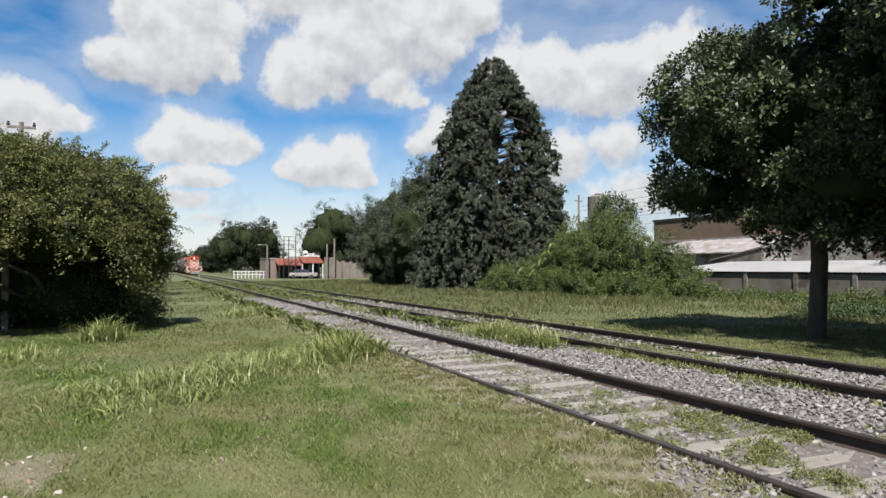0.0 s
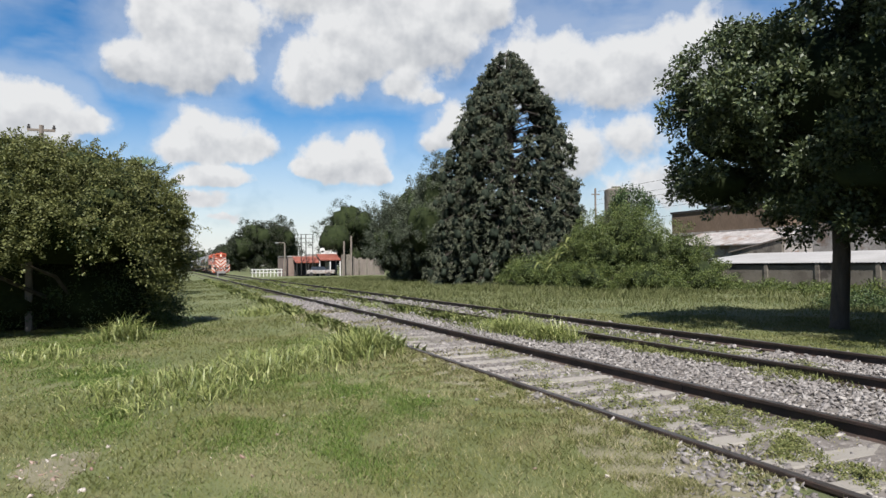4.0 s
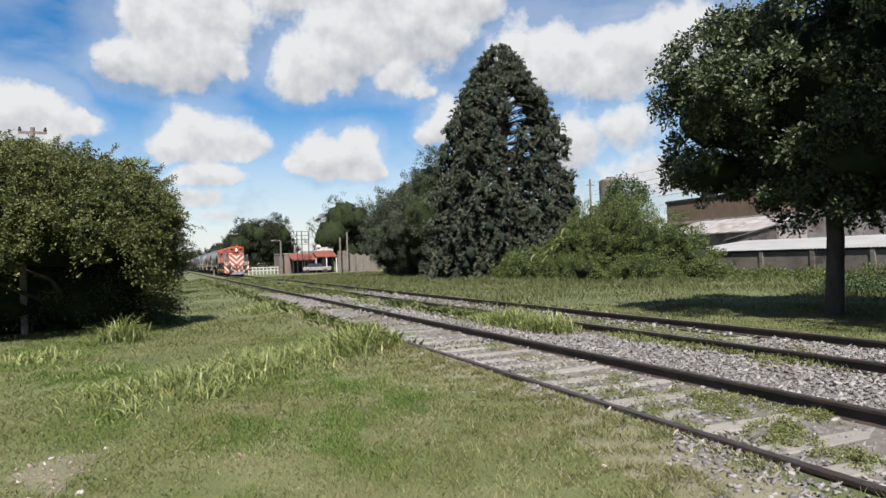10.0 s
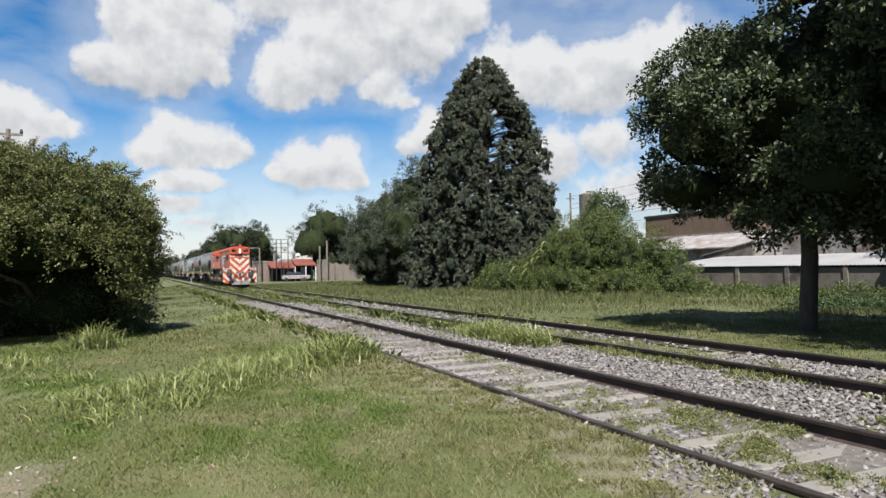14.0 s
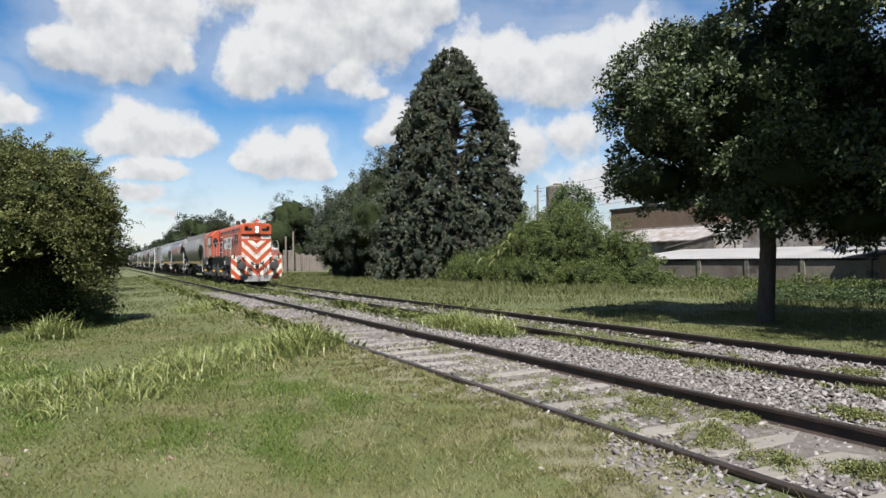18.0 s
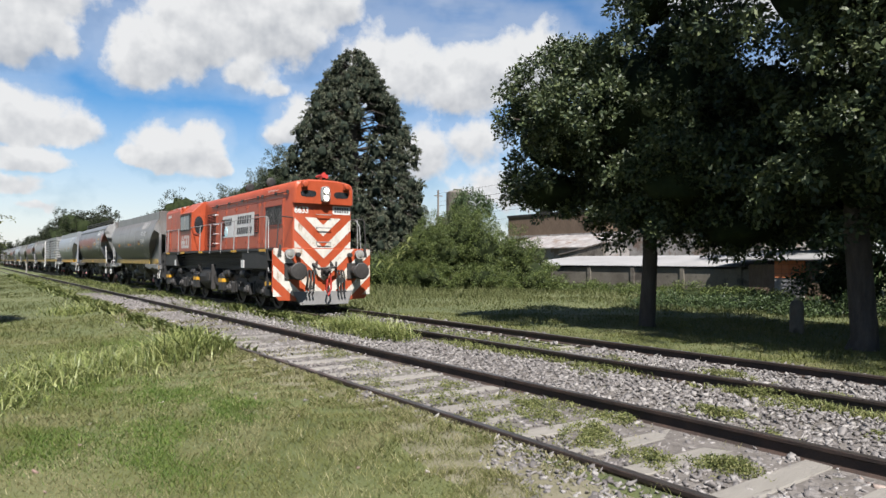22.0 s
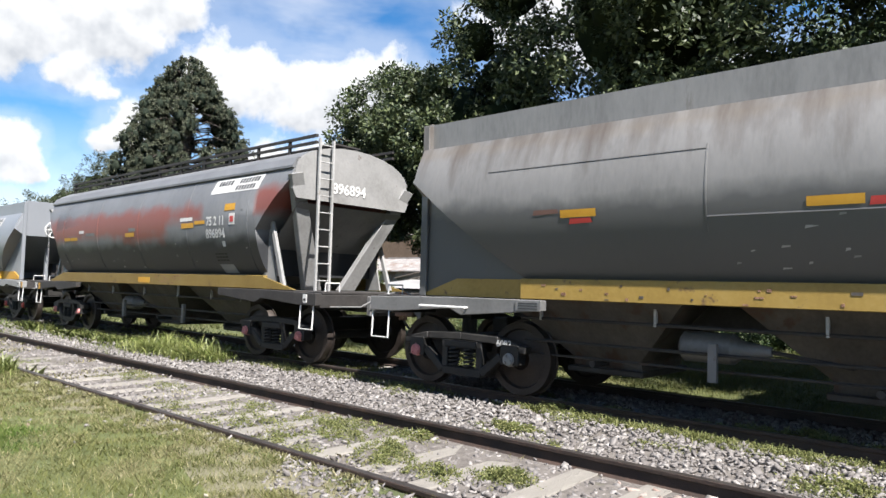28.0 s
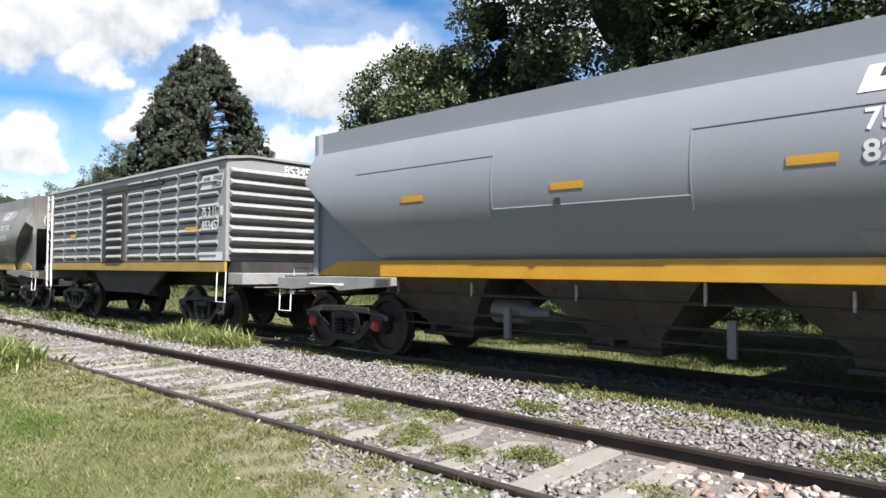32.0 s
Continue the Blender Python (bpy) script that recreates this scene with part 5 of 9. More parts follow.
def shrubs():
    shrub("bramble_bush", "tall tangled bright-green bramble bush", (-33.5, 23.8, GROUND), [(0, 0, 1.9, 3.2, 2.6, 2.4), (1.0, 0.8, 3.0, 2.4, 2.2, 2.0), (-2.5, -0.8, 1.2, 2.6, 1.6, 1.5), (3.2, 2.4, 1.6, 2.4, 1.8, 1.9), (2.2, 1.2, 2.0, 2.8, 2.0, 2.1), (4.6, 2.6, 0.9, 2.0, 1.4, 1.3), (-0.8, -0.4, 2.8, 2.0, 1.6, 1.5)], 1100, 115000, 0.085, MAT_LEAF_GREEN, 51, 0.26)
    shrub("bramble_bush", "low bright-green bramble thicket", (-39.0, 22.0, GROUND), [(0, 0, 0.9, 3.5, 1.4, 1.3), (-4.5, 0, 0.7, 3.0, 1.2, 1.0)], 380, 24000, 0.11, MAT_LEAF_GREEN, 52)
    shrub("bramble_bush", "low dark-green bramble thicket at the foot of the tall bush", (-33.0, 22.0, GROUND), [(0, 0, 0.7, 3.4, 1.1, 1.0), (3.4, 1.6, 0.6, 2.6, 1.0, 0.9), (-2.6, -0.2, 0.6, 2.4, 1.0, 0.9), (6.0, 3.2, 0.4, 1.8, 1.0, 0.7)], 500, 42000, 0.085, MAT_LEAF_GREEN, 53, 0.26)
    for k, (x, y) in enumerate([(-49.5, 22.0), (-56, 22.4), (-62, 22.0), (-68, 22.4)]):
        shrub("hedge_shrub", "low clipped grey-green shrub under the pine", (x, y, GROUND), [(0, 0, 0.5, 1.9, 1.0, 0.75)], 80, 3500, 0.16, MAT_LEAF_BACK, 60 + k)
    # big strap leaves that stand out of the thicket
    for k, (x, y, z) in enumerate([(-35.6, 22.4, 1.6), (-36.2, 22.2, 1.2), (-37.4, 21.9, 0.8), (-34.9, 22.3, 2.2)]):
        rnd = np.random.RandomState(370 + k)
        th = thing("canna_plant", "tall plant with long arching pale-green leaves in the thicket", "plant", "strap-leaved plants", at=pose(x, y, GROUND))
        part("stalk", M().tube([(0, 0, -0.1), (0.05, 0, z), (0.1, 0, z + 1.0)], [0.03, 0.025, 0.015], 5), MAT_LEAF_GREEN, th)
        for j in range(9):
            a = rnd.rand() * 6.283
            d, s = np.array([math.cos(a), math.sin(a), 0]), np.array([-math.sin(a), math.cos(a), 0])
            b, ln = np.array([0.05, 0, z + rnd.uniform(-0.3, 0.9)]), rnd.uniform(0.9, 1.4)
            mid = [b + d * ln * q + np.array([0, 0, ln * (0.9 * q - 1.1 * q * q)]) for q in (0, 0.3, 0.6, 0.85, 1)]
            wd = [0.02, 0.07, 0.085, 0.05, 0.004]
            v = np.array([m + s * w * g for m, w in zip(mid, wd) for g in (-1, 1)])
            part("leaf", index_mesh("leaf", v, np.array([(2 * i, 2 * i + 1, 2 * i + 3, 2 * i + 2) for i in range(4)]), MAT_WEED), None, th)


shrubs()


def far_trees():
    L = "dense dark-green tree in the distance"
    spec = [(-54.5, 21.4, 11.2, 3.3), (-58, 20.4, 9.8, 2.9), (-61.5, 19.6, 8.4, 2.4), (-50, 26.5, 7.0, 3.5), (-52, 22.6, 8.5, 2.6), (-108, 26.9, 13.0, 5.8), (-148, 16.6, 12.2, 5.0), (-150, 21.8, 12.0, 5.0), (-205, 19.0, 11.0, 6.0), (-225, 17.5, 9.6, 6.0), (-262, 8.0, 8.0, 6.0), (-265, 20.0, 9.0, 6.5), (-240, -3.0, 8.0, 5.5), (-120, 31, 10, 5), (-72, 29, 6.5, 3.6)]
    for k, (x, y, h, r) in enumerate(spec):
        tree("distant_tree", L, (x, y, GROUND), h, 0.25, [(0, 0, h * 0.66, r * 0.85, r * 0.85, h * 0.33), (r * 0.35, -r * 0.45, h * 0.42, r * 0.8, r * 0.8, h * 0.34), (-r * 0.3, r * 0.5, h * 0.40, r * 0.8, r * 0.8, h * 0.34), (r * 0.4, r * 0.35, h * 0.62, r * 0.55, r * 0.55, h * 0.26), (0.2, 0, h * 0.22, r * 0.8, r * 0.8, h * 0.2)],
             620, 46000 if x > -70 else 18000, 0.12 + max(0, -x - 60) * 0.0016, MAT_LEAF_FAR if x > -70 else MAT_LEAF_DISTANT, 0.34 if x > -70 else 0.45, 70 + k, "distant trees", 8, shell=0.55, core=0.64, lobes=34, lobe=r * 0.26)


far_trees()


def hedges():
    for k in range(10):
        shrub("hedge_shrub", "low dark hedge under the trees", (-15.5 + k * 2.2, 21.0 + 0.5 * (k % 2), GROUND), [(0, 0, 0.08, 1.5, 0.8, 0.30 if k < 2 else 0.5)], 90, 6500, 0.075, MAT_LEAF_BACK, 300 + k, 0.3, "hedge under the trees")
    for k, hx in enumerate((-12.2, -9.8, -7.9, 3.0, 5.4, 7.8)):
        shrub("tall_hedge", "tall dark hedge closing the ground behind the trees", (hx, 27.0 + 0.4 * (k % 3), GROUND), [(0, 0, 0.9, 1.8, 0.9, 1.2), (0.5, 0, 1.7, 1.3, 0.8, 0.8)], 80, 3600, 0.16, MAT_LEAF_BACK, 340 + k, 0.35, "tall hedge")
    for k in range(10):
        shrub("wall_weed", "rank green weeds in front of the wall", (-34 + k * 2.0, 28.2 + 0.5 * (k % 3), GROUND), [(0, 0, 0.02, 1.5, 1.0, 0.30 + 0.25 * (k % 3 == 1))], 60, 4200, 0.085, MAT_LEAF_GREEN, 320 + k, 0.3, "weeds along the wall")


hedges()


# ---- train materials ----
def wagon_paint(name, base, patches=(), rough=0.45, grime=0.5, runs=None):
    """Dull grey wagon paint with rain streaks and, where given, fields (x0, x1, z0, z1), some faded repaint and some
    shade painted on the lower flanks, and rust runs (z0, z1, colour).
    """
    c = np.array(base)
    mt = material(name, [tuple(c * (1 - 0.45 * grime)), tuple(c), tuple(np.minimum(c * (1 + 0.35 * grime), 1))], rough, 0.15, 0.8, 14, 0.06, stretch=(1.6, 1, 0.45), blotch=(tuple(c * 0.55 + np.array((0.03, 0.022, 0.015))), 0.60 + 0.1 * (1 - grime), 1.6))
    nt = mt.node_tree
    N, L = nt.nodes.new, nt.links.new
    bs = nt.nodes["Principled BSDF"]
    col = bs.inputs["Base Color"].links[0].from_socket
    tc, sp, nz = N("ShaderNodeTexCoord"), N("ShaderNodeSeparateXYZ"), N("ShaderNodeTexNoise")
    nz.inputs["Scale"].default_value, nz.inputs["Detail"].default_value = 2.2, 4
    L(tc.outputs["Object"], nz.inputs["Vector"])
    L(tc.outputs["Object"], sp.inputs[0])

    def calc(op, a, b):
        n = N("ShaderNodeMath")
        n.operation, n.use_clamp = op, False
        for k, q in ((0, a), (1, b)):
            if isinstance(q, (int, float)):
                n.inputs[k].default_value = q
            else:
                L(q, n.inputs[k])
        return n.outputs[0]

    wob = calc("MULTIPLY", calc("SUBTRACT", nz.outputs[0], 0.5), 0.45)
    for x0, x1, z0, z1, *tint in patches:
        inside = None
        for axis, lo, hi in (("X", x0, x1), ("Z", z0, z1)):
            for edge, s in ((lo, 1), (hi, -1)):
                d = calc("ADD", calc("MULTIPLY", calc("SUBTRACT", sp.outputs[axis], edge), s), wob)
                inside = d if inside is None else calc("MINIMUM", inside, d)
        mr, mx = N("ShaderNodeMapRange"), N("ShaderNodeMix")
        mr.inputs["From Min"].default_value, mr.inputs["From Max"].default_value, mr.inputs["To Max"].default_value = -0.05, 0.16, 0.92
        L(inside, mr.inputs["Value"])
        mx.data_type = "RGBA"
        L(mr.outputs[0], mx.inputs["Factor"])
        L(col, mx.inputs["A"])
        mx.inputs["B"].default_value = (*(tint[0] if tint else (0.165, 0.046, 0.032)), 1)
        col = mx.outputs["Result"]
    if runs:
        z0, z1, tint = runs
        mp, n2, fade, cut, mx = N("ShaderNodeMapping"), N("ShaderNodeTexNoise"), N("ShaderNodeMapRange"), N("ShaderNodeMapRange"), N("ShaderNodeMix")
        mp.inputs["Scale"].default_value = (2.6, 0.4, 0.45)
        n2.inputs["Scale"].default_value, n2.inputs["Detail"].default_value, n2.inputs["Roughness"].default_value = 1.5, 6, 0.62
        L(tc.outputs["Object"], mp.inputs[0])
        L(mp.outputs[0], n2.inputs["Vector"])
        fade.inputs["From Min"].default_value, fade.inputs["From Max"].default_value = z0, z1
        L(sp.outputs["Z"], fade.inputs["Value"])
        cut.inputs["From Min"].default_value, cut.inputs["From Max"].default_value, cut.inputs["To Max"].default_value = 0.72, 1.10, 0.85
        L(calc("ADD", n2.outputs[0], calc("MULTIPLY", fade.outputs[0], 0.42)), cut.inputs["Value"])
        mx.data_type = "RGBA"
        L(cut.outputs[0], mx.inputs["Factor"])
        L(col, mx.inputs["A"])
        mx.inputs["B"].default_value = (*tint, 1)
        col = mx.outputs["Result"]
    L(col, bs.inputs["Base Color"])
    return mt


# The low field puts the shade of the inward-curving flank into the colour.
MAT_GREY_OLD = wagon_paint("worn_grey_shaded_low", (0.158, 0.153, 0.147), [(-6.0, 6.0, 0.5, 2.45, (0.068, 0.068, 0.068)), (-6.0, 6.0, 3.12, 3.30, (0.150, 0.132, 0.110))], runs=(2.3, 3.35, (0.058, 0.043, 0.033)))
MAT_GREY_COAMING = wagon_paint("dusty_coaming_paint", (0.150, 0.148, 0.144), grime=0.7)
# The low field is darker paint, deepened for the flank's shade.
MAT_GREY_RED = wagon_paint("patched_grey_dark_low", (0.125, 0.127, 0.131), [(-7.0, 7.0, 0.5, 2.2, (0.019, 0.020, 0.022)), (-5.7, 1.5, 2.28, 2.95), (1.2, 2.9, 2.5, 2.9), (4.7, 6.2, 2.55, 3.1), (-0.6, 1.35, 2.15, 2.5)])
MAT_GREY_NEW = wagon_paint("fresh_blue_grey_paint", (0.178, 0.187, 0.20), rough=0.36, grime=0.12)
MAT_GREY_BOX = wagon_paint("box_wagon_grey_paint", (0.1958, 0.1958, 0.193), grime=0.3)
MAT_GREY_LIGHT = material("light_grey_steel", [(0.1331, 0.1305, 0.1253), (0.1945, 0.1919, 0.1867), (0.2354, 0.2303, 0.2251)], 0.55, 0.1, 2, 22, 0.1, blotch=((0.0819, 0.0614, 0.04605), 0.63, 4))
MAT_GREY_MID = material("mid_grey_steel", [(0.07986, 0.0783, 0.07518), (0.1167, 0.1151, 0.112), (0.1412, 0.1382, 0.1351)], 0.55, 0.1, 2, 22, 0.1, blotch=((0.04914, 0.03684, 0.02763), 0.63, 4))
MAT_LADDER = material("pale_grey_steel", [(0.1917, 0.1879, 0.1804), (0.2801, 0.2762, 0.2688), (0.3389, 0.3317, 0.3242)], 0.55, 0.1, 2, 22, 0.1, blotch=((0.1179, 0.08842, 0.06631), 0.63, 4))
MAT_DECK = material("dirty_deck_steel", [(0.0125, 0.01107, 0.01035), (0.02499, 0.02249, 0.02106), (0.04284, 0.03856, 0.0357)], 0.7, 0.2, 2, 24, 0.2, blotch=((0.06069, 0.03213, 0.01785), 0.62, 5))
MAT_CHUTE = material("stained_hopper_steel", [(0.030, 0.026, 0.022), (0.058, 0.050, 0.042), (0.092, 0.080, 0.068)], 0.75, 0.1, 1.6, 20, 0.15, stretch=(1.2, 1.2, 0.5), blotch=((0.050, 0.028, 0.017), 0.55, 2.5))
MAT_YELLOW_OLD = material("faded_yellow_paint", [(0.1879, 0.1163, 0.02013), (0.2327, 0.1522, 0.03132), (0.2595, 0.179, 0.04921)], 0.6, 0, 2, 20, 0.08, blotch=((0.0895, 0.04921, 0.02237), 0.62, 5))
MAT_YELLOW_DIM = material("grimy_yellow_paint", [(0.1174, 0.07271, 0.01258), (0.1454, 0.0951, 0.01957), (0.1622, 0.1119, 0.03076)], 0.6, 0, 2, 20, 0.08, blotch=((0.05594, 0.03076, 0.01398), 0.62, 5))
MAT_RUST = material("rusty_coupler", [(0.1092, 0.0546, 0.03185), (0.2002, 0.1092, 0.06825), (0.273, 0.1729, 0.1183)], 0.85, 0.2, 4, 40, 0.4)
MAT_PINK = material("red_bearing_cap", [(0.3, 0.09, 0.0825), (0.4125, 0.15, 0.1425), (0.465, 0.225, 0.21)], 0.6, 0, 6, 60, 0.1)
MAT_RED = material("red_paint", [(0.304, 0.024, 0.02), (0.4, 0.036, 0.028)], 0.5, 0, 3, 30, 0.05)
MAT_GLASS = material("dark_cab_glass", [(0.01, 0.011, 0.012), (0.025, 0.027, 0.03)], 0.06, 0, 2, 10, 0.0, spec=0.8)
MAT_LOUVRE = material("dull_red_louvre", [(0.112, 0.0245, 0.014), (0.182, 0.035, 0.0196), (0.224, 0.049, 0.028)], 0.6, 0, 3, 20, 0.1)
MAT_CHROME = material("lamp_reflector", [(0.6, 0.6, 0.58), (0.8, 0.8, 0.78)], 0.12, 0.9, 3, 20, 0.0)
MAT_SMEAR = material("brown_paint_smear", [(0.095, 0.048, 0.036), (0.12, 0.066, 0.05)], 0.6, 0, 4, 30, 0.1)
MAT_CHUTE_PALE = material("pale_scuffed_paint", [(0.14, 0.14, 0.138), (0.22, 0.22, 0.215)], 0.6, 0, 6, 40, 0.1)
MAT_BOARD_WORN = material("worn_board_paint", [(0.17, 0.16, 0.15), (0.30, 0.285, 0.265), (0.36, 0.345, 0.32)], 0.6, 0, 5, 40, 0.1, blotch=((0.14, 0.125, 0.11), 0.55, 4))
MAT_INK = material("black_lettering", [(0.012, 0.012, 0.014), (0.03, 0.03, 0.032)], 0.5, 0, 3, 30, 0.0)
MAT_ROSETTE = material("pale_blue_rosette", [(0.30, 0.55, 0.62), (0.42, 0.66, 0.70)], 0.5, 0, 3, 30, 0.0)


def lamp_material():
    mt = bpy.data.materials.new("lit_headlamp")
    mt.use_nodes = True
    bs = mt.node_tree.nodes["Principled BSDF"]
    bs.inputs["Base Color"].default_value = (0.6, 0.58, 0.52, 1)
    bs.inputs["Emission Color"].default_value = (1.0, 0.93, 0.8, 1)
    bs.inputs["Emission Strength"].default_value = 1.0
    return mt


MAT_LAMP = lamp_material()
MAT_LAMP_DULL = material("grey_lamp_glass", [(0.20, 0.20, 0.18), (0.34, 0.33, 0.30)], 0.12, 0.3, 8, 60, 0.05, spec=0.7)


def text_mesh(string, size, bold=0.0, shear=0.0):
    cu = bpy.data.curves.new("lettering", "FONT")
    cu.body, cu.size, cu.offset, cu.shear = string, size, bold, shear
    cu.resolution_u = 3
    ob = bpy.data.objects.new("lettering", cu)
    scene.collection.objects.link(ob)
    bpy.context.view_layer.update()
    me = bpy.data.meshes.new_from_object(ob.evaluated_get(bpy.context.evaluated_depsgraph_get()))
    bpy.data.objects.remove(ob)
    return me


def lettering(string, size, parent, x, z, wide, mat=None, bold=0.006, squeeze=1.0, gap=0.006, shear=0.0, facing="side", name="lettering"):
    """Painted characters that lie on a wagon's side (wide gives its half width at a height) or on an end face."""
    me = text_mesh(string, size, bold, shear)
    n = len(me.vertices)
    co = np.zeros(n * 3, np.float32)
    me.vertices.foreach_get("co", co)
    co = co.reshape(-1, 3)
    u, w = co[:, 0] * squeeze, co[:, 1]
    if facing == "side":
        new_co = np.stack([x + u, [-(wide(z + q)) - gap for q in w], z + w], -1)
    else:
        new_co = np.stack([np.full(n, wide + gap), x + u, z + w], -1)
    me.vertices.foreach_set("co", new_co.astype(np.float32).ravel())
    me.update()
    me.materials.append(mat or MAT_WHITE)
    return part(name, me, None, parent)


def plate(name, parent, pts, wide, mat, gap=0.005, thick=0.004, label="", rows=5):
    """A painted field on a curved side; pts: its corners (x, z), lower left first, counter-clockwise."""
    m, (a, b, c, d) = M(), [np.array(p, float) for p in pts]
    grid = []
    for k in range(rows + 1):
        f = k / rows
        for e in (a + (d - a) * f, b + (c - b) * f):
            grid.append((e[0], -(wide(e[1])) - gap, e[1]))
    m.add(grid, [(2 * k, 2 * k + 1, 2 * k + 3, 2 * k + 2) for k in range(rows)])
    return part(name, m, mat, parent, label)


def clip_poly(pts, inside, cross):
    out = []
    for i, p in enumerate(pts):
        q = pts[(i + 1) % len(pts)]
        if inside(p):
            out.append(p)
        if inside(p) != inside(q):
            out.append(cross(p, q))
    return out


def clip_box(pts, y0, y1, z0, z1):
    for axis, lim, s in ((0, y0, 1), (0, y1, -1), (1, z0, 1), (1, z1, -1)):
        def inside(p):
            return s * (p[axis] - lim) >= 0

        def cross(p, q):
            f = (lim - p[axis]) / (q[axis] - p[axis])
            return (p[0] + f * (q[0] - p[0]), p[1] + f * (q[1] - p[1]))

        pts = clip_poly(pts, inside, cross)
        if len(pts) < 3:
            return []
    return pts


# ---- running gear ----
def wheelset(parent, x, radius, cap=None, cap_y=1.17, cap_r=0.085):
    """An axle that turns, with its two wheels and bearing caps."""
    ax = part("wheelset_axle", M().lathe([(-1.12, 0.06), (-0.9, 0.07), (-0.8, 0.085), (0, 0.075), (0.8, 0.085), (0.9, 0.07), (1.12, 0.06)], (0, 0, 0), "y", 12), MAT_BOGIE, parent, at=pose(x, 0, radius), smooth=True)
    key = ("wheel", radius)
    if key not in SHARED:
        r = radius
        SHARED[key] = M().lathe([(-0.03, 0.09), (-0.07, 0.15), (-0.035, 0.20), (-0.02, r * 0.78), (-0.065, r * 0.82), (-0.068, r - 0.004), (-0.06, r), (0.05, r + 0.004), (0.055, r + 0.028), (0.075, r + 0.026), (0.076, r * 0.83), (0.03, r * 0.78), (0.02, 0.2), (0.07, 0.14), (0.06, 0.08)], (0, 0, 0), "y", 36).data("wheel", MAT_WHEEL, 0, True)
    for s in (-1, 1):
        part("wheel", SHARED[key], None, ax, at=pose(0, s * 0.873, 0, 0, 0, 0 if s < 0 else 180))
        if cap:
            m = M().lathe([(-0.05, cap_r * 1.1), (0.0, cap_r * 1.1), (0.02, cap_r), (0.05, cap_r * 0.9), (0.055, cap_r * 0.35)], (0, 0, 0), "y", 14)
            for k in range(3):
                a = 2.09 * k + 0.4
                m.lathe([(0.04, 0.018), (0.075, 0.018)], (cap_r * 0.6 * math.cos(a), 0, cap_r * 0.6 * math.sin(a)), "y", 6)
            part("bearing_cap", m, cap, ax, "bolted bearing end cap", at=pose(0, s * cap_y, 0, 0, 0, 0 if s > 0 else 180))
    return ax


SHARED = {}


def side_frame():
    """Cast side frame of a wagon bogie, with its openings, springs and boxes."""
    def bar(m, pts, w, y0, y1):
        for (xa, za), (xb, zb) in zip(pts, pts[1:]):
            d = Vector((xb - xa, zb - za))
            nrm = Vector((-d.y, d.x)).normalized() * w / 2
            m.prism([(xa + nrm.x, za + nrm.y), (xa - nrm.x, za - nrm.y), (xb - nrm.x, zb - nrm.y), (xb + nrm.x, zb + nrm.y)], "y", y0, y1)

    m = M()
    bar(m, [(-1.06, 0.60), (-0.62, 0.70), (0, 0.72), (0.62, 0.70), (1.06, 0.60)], 0.10, -0.07, 0.07)
    bar(m, [(-0.95, 0.52), (-0.66, 0.50), (-0.34, 0.24), (0.34, 0.24), (0.66, 0.50), (0.95, 0.52)], 0.11, -0.07, 0.07)
    bar(m, [(-0.30, 0.24), (-0.30, 0.70)], 0.10, -0.06, 0.06)
    bar(m, [(0.30, 0.24), (0.30, 0.70)], 0.10, -0.06, 0.06)
    for s in (-1, 1):
        m.box(s * 0.82 - 0.14, s * 0.82 + 0.14, -0.09, 0.09, 0.40, 0.66)
    m.box(-0.28, 0.28, -0.10, 0.10, 0.56, 0.66)
    return m.data("side_frame", MAT_BOGIE, 0.012)


def coil():
    m, pts = M(), []
    for k in range(41):
        a = k * 0.785
        pts.append((0.065 * math.cos(a), 0.065 * math.sin(a), 0.29 + 0.27 * k / 40))
    return m.tube(pts, 0.017, 5).data("spring", MAT_BOGIE)


def wagon_bogie(wagon, x, caps):
    if "frame" not in SHARED:
        SHARED["frame"], SHARED["coil"] = side_frame(), coil()
        SHARED["bolster"] = M().box(-0.2, 0.2, -1.1, 1.1, 0.50, 0.74).box(-0.14, 0.14, -0.3, 0.3, 0.74, 0.96).data("bolster", MAT_BOGIE, 0.02)
    part("bolster", SHARED["bolster"], None, wagon, at=pose(x, 0, 0))
    for s in (-1, 1):
        fr = part("side_frame", SHARED["frame"], None, wagon, at=pose(x, s * 1.10, 0))
        for dx in (-0.13, 0.13):
            part("spring", SHARED["coil"], None, fr, at=pose(dx, s * 0.05, 0))
    for k, dx in enumerate((-0.82, 0.82)):
        wheelset(wagon, x + dx, 0.475, caps[k])


def stirrup(parent, x, y, z, w=0.34, h=0.42):
    part("step_stirrup", M().tube([(x - w / 2, y, z), (x - w / 2, y - 0.02, z - h), (x + w / 2, y - 0.02, z - h), (x + w / 2, y, z)], 0.014, 6), MAT_WHITE, parent, "white step loop")


def grab(parent, x, y, z, w=0.28, h=0.13, along="x"):
    d = (w / 2, 0) if along == "x" else (0, w / 2)
    part("grab_iron", M().tube([(x - d[0], y - d[1], z), (x - d[0], y - d[1], z + h), (x + d[0], y + d[1], z + h), (x + d[0], y + d[1], z)], 0.013, 6), MAT_WHITE, parent, "white hand loop")


